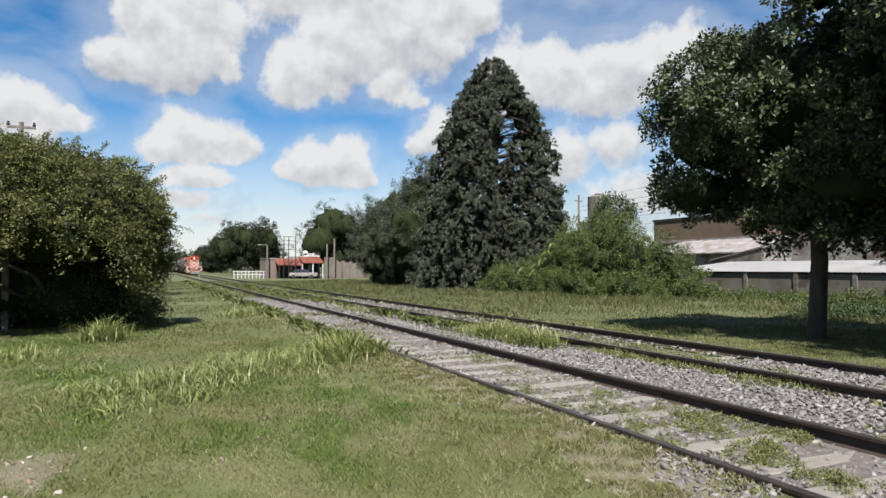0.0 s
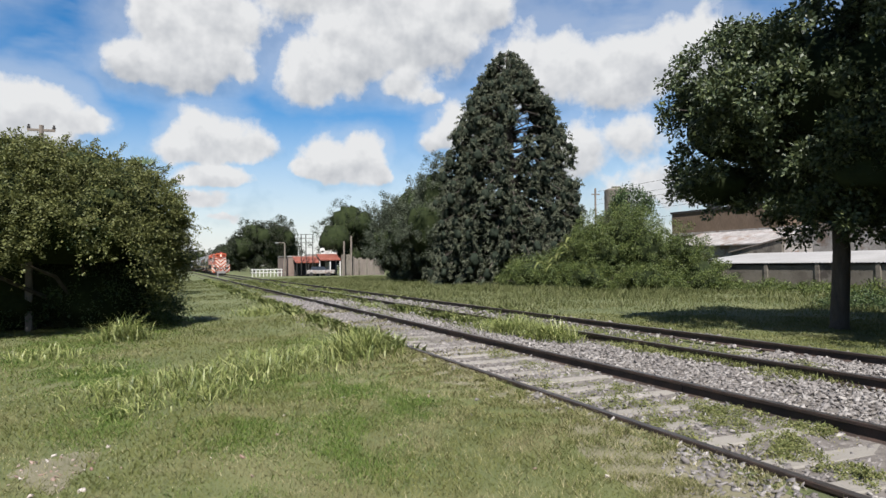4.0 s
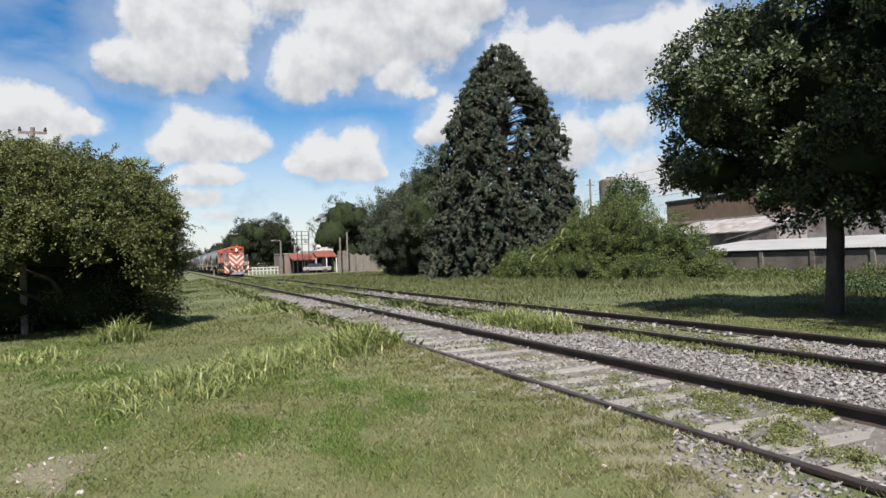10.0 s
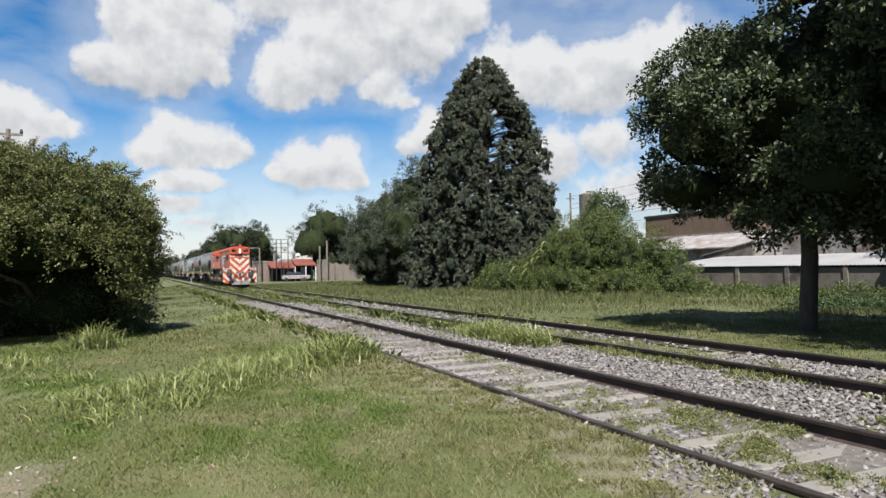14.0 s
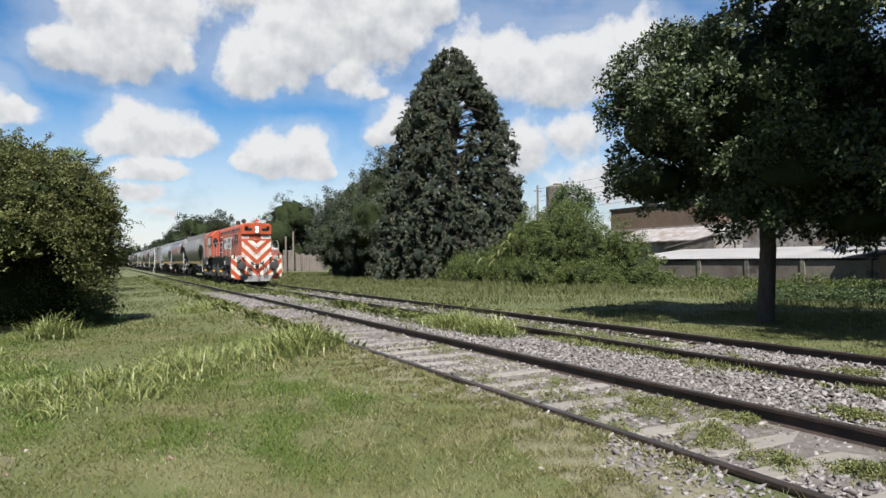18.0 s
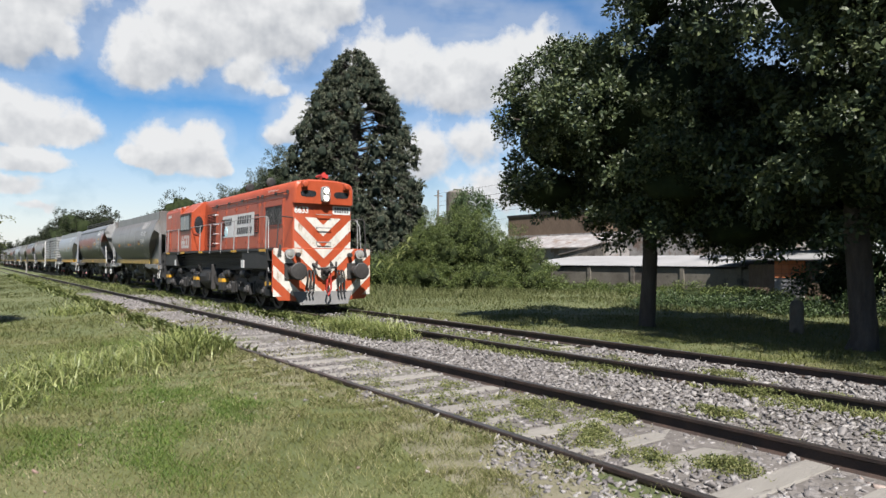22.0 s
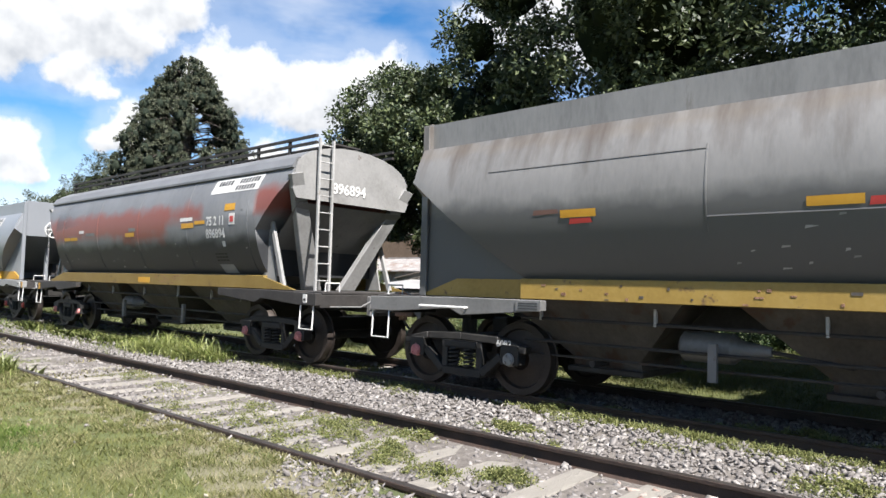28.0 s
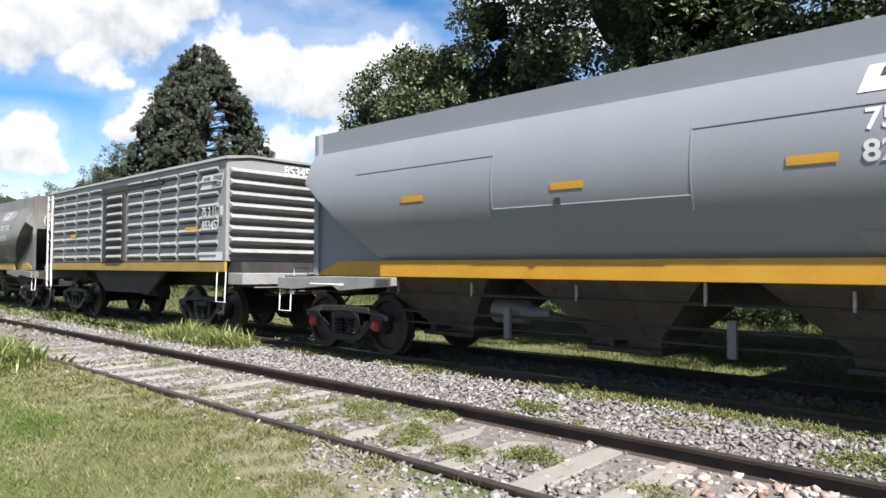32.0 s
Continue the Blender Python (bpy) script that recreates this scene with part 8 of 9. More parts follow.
        for z in (2.05, 2.5):
            part("door_catch", M().box(b - 0.1, b - 0.03, -C - 0.012, -C + 0.006, z, z + 0.07), MAT_LOUVRE, th)
    louvre_bank(th, -12.62, -12.42, 2.0, 2.5, -C + 0.016, 7, MAT_LOUVRE)
    part("eave", M().box(-10.36, -8.6, -C - 0.05, -C + 0.02, 3.25, 3.285), MAT_ORANGE, th, bevel=0.01)
    wn = part("cab_window", M().box(-10.12, -8.78, -C - 0.04, -C + 0.02, 2.58, 3.2), MAT_BLACK, th, "black-framed side window")
    for a, b in ((-10.08, -9.48), (-9.42, -8.82)):
        part("pane", M().box(a, b, -C - 0.046, -C - 0.041, 2.63, 3.15), MAT_GLASS, wn)
    part("window_post", M().box(-9.47, -9.43, -C - 0.055, -C - 0.04, 2.62, 3.16), MAT_GREY_LIGHT, wn)
    dr = part("cab_door", M().box(-8.62, -8.59, -1.42, -0.97, 1.80, 3.22), MAT_ORANGE, th, "narrow front cab door", bevel=0.008)
    pts = [(-1.2 + 0.17 * math.cos(a), 2.80 + 0.34 * math.sin(a)) for a in np.linspace(0, 6.283, 17)[:-1]]
    part("pane", M().prism(pts, "x", -8.588, -8.578), MAT_GLASS, dr, "rounded door window")
    part("door_handle", M().box(-8.585, -8.55, -1.36, -1.2, 2.42, 2.47), MAT_LOUVRE, dr)
    lettering("6633", 0.68, th, -10.1, 1.92, lambda z: C, squeeze=0.86, bold=0.02)
    part("name_bar", M().prism([(-12.35, 3.20), (-11.83, 3.22), (-11.80, 3.31), (-12.31, 3.31)], "y", -C + 0.016, -C + 0.022), MAT_WHITE, th, "white painted bar")
    for k in range(9):
        x = -12.6 + k * 0.42
        part("paint_patch", M().box(x, x + 0.27, -C + 0.07, -C + 0.10, 3.535, 3.56), MAT_WHITE if k in (2, 4, 6) else MAT_ORANGE, th)
    # handrail
    posts = [-0.66, -2.11, -3.5, -4.85, -6.1, -7.4, -10.5, -12.2]
    part("handrail", M().tube([(-12.9, -1.44, 2.62), (-12.6, -1.46, 2.68), (-0.75, -1.46, 2.71), (-0.58, -1.46, 2.68), (-0.52, -1.46, 2.5), (-0.45, -1.48, 1.25), (-0.36, -1.5, 1.12)], 0.014, 8), MAT_GREY_LIGHT, th, "grey side handrail", smooth=True)
    for x in posts:
        part("handrail_post", M().tube([(x, -1.49, 1.66), (x, -1.47, 2.71)], 0.018, 8), MAT_GREY_LIGHT, th)
        part("handrail_post", M().tube([(x, 1.49, 1.66), (x, 1.47, 2.71)], 0.018, 8), MAT_GREY_LIGHT, th)
    part("handrail", M().tube([(-12.9, 1.46, 2.62), (-0.75, 1.46, 2.71), (-0.5, 1.46, 2.5), (-0.36, 1.5, 1.12)], 0.018, 8), MAT_GREY_LIGHT, th)
    for s in (-1, 1):
        part("grab_pole", M().tube([(-0.02, s * (W - 0.03), 2.66), (0.0, s * 1.28, 2.68), (0.0, s * 1.36, 2.6), (0.02, s * 1.46, 1.1)], 0.018, 8), MAT_DECK, th, "front corner grab pole")
    # steps at the corners
    for x in (-0.22, -12.85):
        for s in (-1, 1):
            for z in (0.70, 1.08, 1.42):
                part("step", M().box(x - 0.2, x + 0.2, s * 1.40 - 0.12, s * 1.40 + 0.12, z, z + 0.03), MAT_DECK, th, bevel=0.006)
            for dx in (-0.22, 0.2):
                part("step_side", M().box(x + dx - 0.012, x + dx + 0.012, s * 1.40 - 0.13, s * 1.40 + 0.13, 0.62, 1.74), MAT_BLACK, th)
    # front skirt with chevrons
    sk = [(-1.55, 0.55), (-1.36, 0.30), (-0.85, 0.28), (-0.6, 0.5), (0.6, 0.5), (0.85, 0.28), (1.36, 0.30), (1.55, 0.55), (1.55, 1.72), (1.45, 1.79), (-1.45, 1.79), (-1.55, 1.72)]
    skirt = part("front_skirt", M().prism(sk, "x", 0.0, 0.05), MAT_ORANGE, th, "orange buffer beam plate", bevel=0.012)
    chevrons(skirt, 0.052, 1.53, 0.42, 1.775, "chevron")
    chevrons(th, 0.003, W - 0.06, 1.80, 2.70, "chevron")
    lettering("6633", 0.26, th, -0.90, 2.80, 0.004, facing="end", squeeze=0.85, bold=0.008, name="fleet_number")
    part("logo_board", M().box(0.003, 0.008, 0.30, 0.88, 2.80, 3.04), MAT_WHITE, th, "small white board")
    for z in (2.85, 2.94):
        for k in range(6):
            part("logo_stroke", M().box(0.008, 0.012, 0.36 + k * 0.08, 0.41 + k * 0.08, z, z + 0.065), MAT_INK, th)
    # headlamps, number glasses, markers, horn
    lp = part("headlamp_case", M().prism([(-0.13, 3.16), (0.13, 3.16), (0.15, 3.35), (0.13, 3.56), (0, 3.60), (-0.13, 3.56), (-0.15, 3.35)], "x", 0.10, 0.20), MAT_GREY_LIGHT, th, "pale twin headlamp case", bevel=0.02)
    for z in (3.25, 3.46):
        part("headlamp", M().lathe([(0.19, 0.082), (0.215, 0.075), (0.225, 0.04)], (0, 0, z), "x", 18), MAT_LAMP, lp, "lit round headlamp")
        part("lamp_rim", M().ring((0.205, 0, z), 0.105, 0.014, "x", 20, 6), MAT_CHROME, lp)
    for s in (-1, 1):
        pts = [(s * 0.52 + 0.24 * math.copysign(abs(math.cos(a)) ** 0.6, math.cos(a)), 3.36 + 0.095 * math.copysign(abs(math.sin(a)) ** 0.7, math.sin(a))) for a in np.linspace(0, 6.283, 21)[:-1]]
        part("number_glass", M().prism(pts, "x", 0.11, 0.126), MAT_GLASS, th, "dark number glass")
        part("marker_lamp", M().box(0.10, 0.2, s * 0.66 - 0.09, s * 0.66 + 0.09, 3.52, 3.70).lathe([(0.19, 0.085), (0.26, 0.08), (0.27, 0.05)], (0, s * 0.66, 3.61), "x", 14), MAT_ORANGE, th, "orange marker lamp", bevel=0.008)
        dl = part("ditch_light", M().lathe([(-0.08, 0.08), (-0.04, 0.13), (0.08, 0.14)], (0.16, s * 1.1, 1.62), "x", 18), MAT_GREY_LIGHT, th, "grey-cased lower headlamp")
        part("lamp_glass", M().lathe([(0.075, 0.095), (0.10, 0.08), (0.11, 0.04)], (0.16, s * 1.1, 1.62), "x", 18), MAT_LAMP_DULL, dl)
        part("tail_lamp", M().lathe([(0.0, 0.07), (0.12, 0.065)], (0.06, s * 0.82, 1.60), "x", 12), MAT_DECK, th)
        part("lamp_bracket", M().prism([(s * 1.42, 1.55), (s * 1.3, 1.55), (s * 1.3, 1.85), (s * 1.36, 1.9)], "x", 0.06, 0.08), MAT_DECK, th)
        bf = part("buffer", M().box(0.05, 0.09, s * 0.98 - 0.22, s * 0.98 + 0.22, 0.90, 1.36).lathe([(0.08, 0.15), (0.3, 0.14), (0.31, 0.115), (0.55, 0.11)], (0, s * 0.98, 1.13), "x", 18), MAT_DECK, th, "grimy sprung buffer")
        part("buffer_head", M().lathe([(0.53, 0.24), (0.57, 0.25), (0.60, 0.22), (0.61, 0.1)], (0, s * 0.98, 1.13), "x", 24), MAT_DECK, bf)
        part("uncoupling_plate", M().prism([(s * 0.2, 1.25), (s * 0.34, 1.25), (s * 0.2, 1.45)], "x", 0.06, 0.09), MAT_DECK, th)
        for k in range(3):
            y = s * (0.36 + 0.10 * k)
            part("air_hose", M().tube([(0.07, y, 1.15), (0.2, y + 0.01, 1.12), (0.26, y + s * 0.02, 0.9), (0.2, y + s * 0.05, 0.62), (0.28, y + s * 0.05, 0.52)], 0.026, 7), MAT_DECK if k % 2 else MAT_BLACK, th, "hanging air hose", smooth=True)
    hn = part("horn", M().tube([(-0.3, 0.05, 3.80), (-0.3, 0.05, 3.92)], 0.03, 8).lathe([(-0.35, 0.03), (0.0, 0.035), (0.12, 0.05), (0.18, 0.075)], (-0.15, 0.0, 3.94), "x", 14).lathe([(-0.2, 0.03), (0.0, 0.035), (0.1, 0.045), (0.14, 0.065)], (-0.25, 0.14, 3.92), "x", 14), MAT_RED, th, "red air horns", smooth=True)
    for z in (2.78, 2.40, 1.98):
        part("nose_rung", M().tube([(0.0, -0.22, z), (0.09, -0.22, z - 0.01), (0.09, 0.22, z - 0.01), (0.0, 0.22, z)], 0.014, 6), MAT_GREY_LIGHT, th)
    part("nose_door", M().box(0.0, 0.006, -0.28, 0.28, 1.95, 2.95), MAT_ORANGE, th)
    part("draw_hook", M().box(0.05, 0.22, -0.09, 0.09, 0.98, 1.18).tube([(0.2, 0, 1.1), (0.42, 0, 1.1), (0.5, 0, 1.16), (0.46, 0, 1.24), (0.36, 0, 1.22)], [0.05, 0.05, 0.045, 0.035, 0.02], 8), MAT_DECK, th, "grimy draw hook", bevel=0.01)
    part("screw_link", M().tube([(0.44, 0.02, 1.12), (0.42, 0.06, 0.9), (0.36, 0.10, 0.62), (0.34, 0.02, 0.42), (0.38, -0.06, 0.6), (0.42, -0.04, 0.9)], 0.026, 7), MAT_RED, th, "red hanging coupling link", smooth=True)
    part("jumper_cable", M().tube([(0.07, -0.35, 1.35), (0.25, -0.25, 1.2), (0.33, 0.0, 1.22), (0.25, 0.3, 1.25), (0.07, 0.4, 1.38)], 0.035, 8), MAT_DECK, th, smooth=True)
    part("plough", M().add([(0.06, -0.95, 0.55), (0.06, 0.95, 0.55), (0.16, 0.75, 0.16), (0.16, -0.75, 0.16), (0.0, -0.95, 0.55), (0.0, 0.95, 0.55), (0.10, 0.75, 0.14), (0.10, -0.75, 0.14)], [(0, 3, 2, 1), (4, 5, 6, 7), (0, 1, 5, 4), (2, 3, 7, 6), (1, 2, 6, 5), (0, 4, 7, 3)]), MAT_GREY_MID, th, "grey rail guard plate", bevel=0.01)
    # A dark block stands in for the shadow between and behind the bogies.
    part("frame_core", M().box(-12.6, -0.35, -0.62, 0.62, 0.40, 1.2), MAT_BOGIE, th, "plain dark block for the motors and the shadow under the frame", bevel=0.03)
    for k in range(9):
        x = -12.3 + 1.4 * k
        part("brake_block", M().box(x - 0.09, x + 0.09, -1.02, -0.9, 0.3, 0.85), MAT_BOGIE, th, bevel=0.02)
        part("cable_loop", M().tube([(x, -1.28, 1.16), (x + 0.3, -1.33, 1.02), (x + 0.65, -1.3, 1.14)], 0.014, 5), MAT_BLACK, th)
    # tanks and bogies
    tk = M().rings([[(x, s * a, z) for s, a, z in ((-1, 1.36, 0.62), (-1, 1.40, 0.85), (-1, 1.30, 1.15), (1, 1.30, 1.15), (1, 1.40, 0.85), (1, 1.36, 0.62), (1, 1.1, 0.38), (-1, 1.1, 0.38))] for x in (-7.75, -5.95)])
    part("fuel_tank", tk, MAT_BOGIE, th, "grimy fuel tank", bevel=0.04)
    part("tank_gauge", M().box(-6.75, -6.35, -1.43, -1.38, 0.72, 1.02), MAT_DECK, th, bevel=0.01)
    part("tank_filler", M().tube([(-7.6, -1.35, 1.0), (-7.62, -1.45, 1.25)], 0.05, 8), MAT_BOGIE, th)
    part("tank_strap", M().box(-6.08, -5.98, -1.45, -1.3, 0.4, 1.3), MAT_DECK, th, bevel=0.02)
    loco_bogie(th, (-4.3, -2.55, -1.05), (-4.98, -0.57))
    loco_bogie(th, (-11.78, -10.3, -8.58), (-12.32, -8.08))
    # roof gear
    part("exhaust", M().box(-5.2, -4.6, -0.3, 0.3, 3.76, 3.84), MAT_BLACK, th)
    for x in (-6.3, -4.2):
        part("roof_vent", M().box(x - 0.16, x + 0.16, -0.16, 0.16, 3.76, 3.90).tube([(x, 0, 3.88), (x, 0, 4.02)], 0.05, 8).lathe([(-0.06, 0.10), (-0.05, 0.15), (0.05, 0.16), (0.07, 0.1)], (x, 0, 4.12), "x", 16), MAT_BLACK, th, "black round roof vent")
    coupler(th, -13.05, -1)
    for s in (-1, 1):
        bf = part("buffer", M().lathe([(-0.08, 0.15), (-0.3, 0.14), (-0.31, 0.115), (-0.55, 0.11)], (-13.0, s * 0.98, 1.13), "x", 18), MAT_DECK, th)
        part("buffer_head", M().lathe([(-0.53, 0.24), (-0.57, 0.25), (-0.60, 0.22), (-0.61, 0.1)], (-13.0, s * 0.98, 1.13), "x", 24), MAT_DECK, bf)
    part("rear_plate", M().box(-13.06, -13.0, -1.5, 1.5, 0.7, 1.775), MAT_BLACK, th)
    part("rear_grab", M().tube([(-13.0, -1.38, 1.7), (-13.0, -1.38, 2.9), (-12.7, -1.36, 2.95)], 0.018, 7), MAT_GREY_LIGHT, th)
    return th


# ---- the train's make-up and motion ----
FRONT = np.polyfit([0, 6, 9, 13, 16.5, 19, 20, 21, 22, 23, 24, 24.5, 27, 29, 31, 32], [-150.5, -116, -98.2, -72.8, -51.2, -36.9, -30.8, -24.5, -18.35, -12.15, -5.7, -2.45, 13.22, 25.75, 38.3, 44.57], 4)
DRIFT = ((0, 16.5, 19, 20, 21, 22, 22.5, 23, 23.5, 24, 24.5, 26.5, 27, 28, 28.5, 31, 31.5, 32), (0, 0, -0.2, -0.18, -0.12, -0.18, -0.25, -0.33, -0.32, 0.06, 0.25, 0.26, 0.15, 0.15, 0.02, 0, -0.15, -0.38))
TRAIN_Y = TRACKS["far"]


def front_x(t):
    return float(np.polyval(FRONT, t) + np.interp(t, *DRIFT))


TRAIN = []
loco = locomotive()
TRAIN.append((loco, 0.0, 0.50))
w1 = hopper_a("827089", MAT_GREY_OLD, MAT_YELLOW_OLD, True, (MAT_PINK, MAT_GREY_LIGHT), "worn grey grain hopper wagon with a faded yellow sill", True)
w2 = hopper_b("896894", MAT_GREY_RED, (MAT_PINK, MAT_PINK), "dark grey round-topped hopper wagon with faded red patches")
w3 = hopper_a("823062", MAT_GREY_NEW, MAT_YELLOW, False, (MAT_RED, MAT_RED), "clean blue-grey grain hopper wagon with a bright yellow sill", False)
w4 = box_wagon("light grey ribbed covered goods wagon with a sliding door")
TRAIN += [(w1, -20.22, 0.475), (w2, -34.36, 0.475), (w3, -48.29, 0.475), (w4, -61.75, 0.475)]
for src, c in ((w1, -74.6), (w2, -88.8), (w1, -103.0), (w3, -117.2), (w2, -131.4), (w1, -145.6), (w2, -159.8), (w4, -173.2)):
    TRAIN.append((copy_thing(src, pose(c, 0, 0)), c, 0.475))


# ---- buildings, walls, poles ----
MAT_CONCRETE = material("grey_concrete", [(0.066, 0.055, 0.043), (0.104, 0.091, 0.074), (0.142, 0.127, 0.106)], 0.9, 0, 0.8, 12, 0.4, blotch=((0.050, 0.041, 0.033), 0.54, 1.2))
MAT_PLASTER = material("brown_stained_plaster", [(0.06, 0.039, 0.024), (0.102, 0.069, 0.045), (0.144, 0.105, 0.072)], 0.9, 0, 0.5, 8, 0.3, stretch=(1, 1, 0.4))
MAT_TIN = material("pale_tin_roof", [(0.1439, 0.1385, 0.1332), (0.1918, 0.1865, 0.1812), (0.2238, 0.2184, 0.2131)], 0.6, 0.1, 0.6, 10, 0.1)
MAT_WHITEWASH = material("peeling_whitewash", [(0.10, 0.09, 0.08), (0.19, 0.175, 0.165), (0.30, 0.285, 0.275)], 0.85, 0, 1.2, 10, 0.3, blotch=((0.13, 0.095, 0.075), 0.52, 1.1))
MAT_TILE = material("red_roof_tile", [(0.095, 0.024, 0.014), (0.135, 0.036, 0.021), (0.160, 0.052, 0.034)], 0.8, 0, 1, 10, 0.4)
MAT_PINKWALL = material("faded_pink_wall", [(0.0945, 0.06562, 0.0525), (0.1312, 0.0945, 0.07875), (0.1575, 0.1207, 0.105)], 0.9, 0, 0.6, 6, 0.2)
MAT_TIMBER = material("grey_pole_timber", [(0.064, 0.052, 0.044), (0.12, 0.1, 0.084), (0.16, 0.136, 0.12)], 0.9, 0, 2, 20, 0.4, stretch=(3, 3, 0.4))
MAT_BRICK = material("orange_hollow_brick", [(0.35, 0.105, 0.035), (0.434, 0.147, 0.056)], 0.85, 0, 3, 20, 0.3, per_object=0.4)
MAT_TANK = material("black_water_tank", [(0.012, 0.012, 0.013), (0.03, 0.03, 0.032)], 0.4, 0, 2, 20, 0.05)
MAT_BLUE = material("blue_door_paint", [(0.03, 0.06, 0.16), (0.05, 0.09, 0.22)], 0.5, 0, 2, 20, 0.05)


def boundary_wall():
    th = thing("boundary_wall", "low stained concrete panel wall with piers", "wall", kind="structure")
    x = -34.5
    while x < -17:
        part("wall_panel", M().box(x + 0.13, x + 3.07, 30.45, 30.53, GROUND - 0.1, 1.12), MAT_CONCRETE, th, bevel=0.01)
        part("pier", M().box(x - 0.13, x + 0.13, 30.38, 30.60, GROUND - 0.1, 1.2), MAT_CONCRETE, th, bevel=0.02)
        x += 3.2


def sheds():
    th = thing("lean_to_shed", "long low shed with a pale corrugated tin roof", "shed")
    m, n = M(), 170
    rings = []
    for k in range(n):
        x = -34.8 + 18.4 * k / (n - 1)
        dz = 0.018 * (1 if k % 2 else -1)
        rings.append([(x, 30.35, 1.24 + dz), (x, 36.2, 1.86 + dz), (x, 36.2, 1.84 + dz), (x, 30.35, 1.22 + dz)])
    part("tin_roof", m.rings(rings), MAT_TIN, th, "pale corrugated roof sheets")
    part("shed_wall", M().box(-34.6, -16.6, 36.0, 36.2, GROUND, 1.8).box(-34.6, -34.4, 30.6, 36, GROUND, 1.25).box(-16.8, -16.6, 30.6, 36, GROUND, 1.25), MAT_CONCRETE, th)
    th = thing("whitewashed_shed", "old whitewashed shed with a peeling sloping roof", "shed")
    part("wall", M().box(-43.0, -33.0, 36.6, 40.0, GROUND, 2.5), MAT_WHITEWASH, th)
    part("roof", M().prism([(36.3, 2.45), (40.2, 3.55), (40.2, 3.63), (36.3, 2.53)], "x", -43.4, -32.8), MAT_WHITEWASH, th, "peeling white roof")
    part("gable", M().prism([(-36.4, 1.6), (-32.2, 1.6), (-32.2, 2.75), (-36.4, 1.95)], "y", 36.28, 36.5), MAT_CONCRETE, th)
    part("verge", M().prism([(-36.6, 1.92), (-32.1, 2.75), (-32.1, 2.84), (-36.6, 2.01)], "y", 36.2, 36.55), MAT_TIMBER, th)
    th = thing("brown_building", "flat-roofed building with a rain-stained brown wall", "building")
    part("wall", M().box(-49, -37, 42.0, 52.0, GROUND, 5.7), MAT_PLASTER, th)
    part("wall", M().box(-37, -24, 42.1, 50.0, GROUND, 3.9), MAT_WHITEWASH, th, "pale peeling lower wing")
    part("parapet", M().box(-49.1, -36.9, 41.92, 42.1, 5.6, 5.78), MAT_DECK, th)
    part("ledge", M().box(-49.0, -37.0, 41.8, 42.0, 3.6, 3.85), MAT_WHITEWASH, th)
    for name, x, y, r, z0, z1, mat, lab in (("water_tank", -44.8, 42.9, 0.6, 5.75, 7.0, MAT_TANK, "black plastic water tank on the flat roof"), ("water_tank", -57.1, 42.0, 1.2, 6.0, 9.0, MAT_CONCRETE, "grey concrete water tank")):
        tk = thing(name, lab, "tank", "rooftop tanks")
        part("tank_body", M().lathe([(z0, r), (z1 - 0.35, r), (z1 - 0.2, r * 0.75), (z1 - 0.18, r * 0.4), (z1, r * 0.4)], (x, y, 0), "z", 18), mat, tk, smooth=True)
        part("stand", M().box(x - r, x + r, y - r, y + r, 5.68 if x > -50 else GROUND, z0), MAT_WHITEWASH if x > -50 else MAT_CONCRETE, tk)
    part("roof_box", M().box(-43.3, -42.0, 43.0, 44.0, 5.75, 6.6), MAT_WHITEWASH, th)
    tree("garden_tree", "small leafy tree behind the sheds", (-53.8, 41.5, GROUND), 8.8, 0.15, [(0, 0, 7.2, 2.2, 2.0, 1.6)], 60, 3500, 0.25, MAT_LEAF_BACK, 0.6, 410)
    # corner hut with bare brick
    th = thing("corner_hut", "small tin hut with a patch of bare orange brick", "hut")
    part("wall", M().box(-17.8, -14.3, 30.04, 33.0, GROUND, 1.35), MAT_PLASTER, th)
    for k in range(11):
        part("tin_rib", M().box(-16.5, -15.2, 29.93 - 0.02 * (k % 2), 30.03, GROUND + 0.02 + 0.085 * k, GROUND + 0.10 + 0.085 * k), MAT_TIN, th)
    k = 0
    for z in np.arange(0.75, 1.5, 0.2):
        for x in np.arange(-16.5, -15.3, 0.34):
            part("brick", M().box(x + 0.01, x + 0.33, 29.9, 30.02, z, z + 0.185), MAT_BRICK, th, bevel=0.008)
    part("roof", M().prism([(29.7, 1.55), (33.4, 2.0), (33.4, 2.05), (29.7, 1.6)], "x", -19.5, -14.2), MAT_TIN, th, "pale sloping tin roof")
    part("gate", M().box(-14.1, -13.2, 30.3, 30.4, GROUND, 1.5), MAT_RED, th, "red metal gate")
    th = thing("red_pole", "red-painted steel post beside the hut", "post")
    part("post", M().tube([(-13.0, 28.5, GROUND), (-13.0, 28.5, 1.7)], 0.16, 10), MAT_RED, th)
    part("post_top", M().tube([(-13.0, 28.5, 1.7), (-13.0, 28.5, 5.5)], 0.15, 10), MAT_CONCRETE, th)


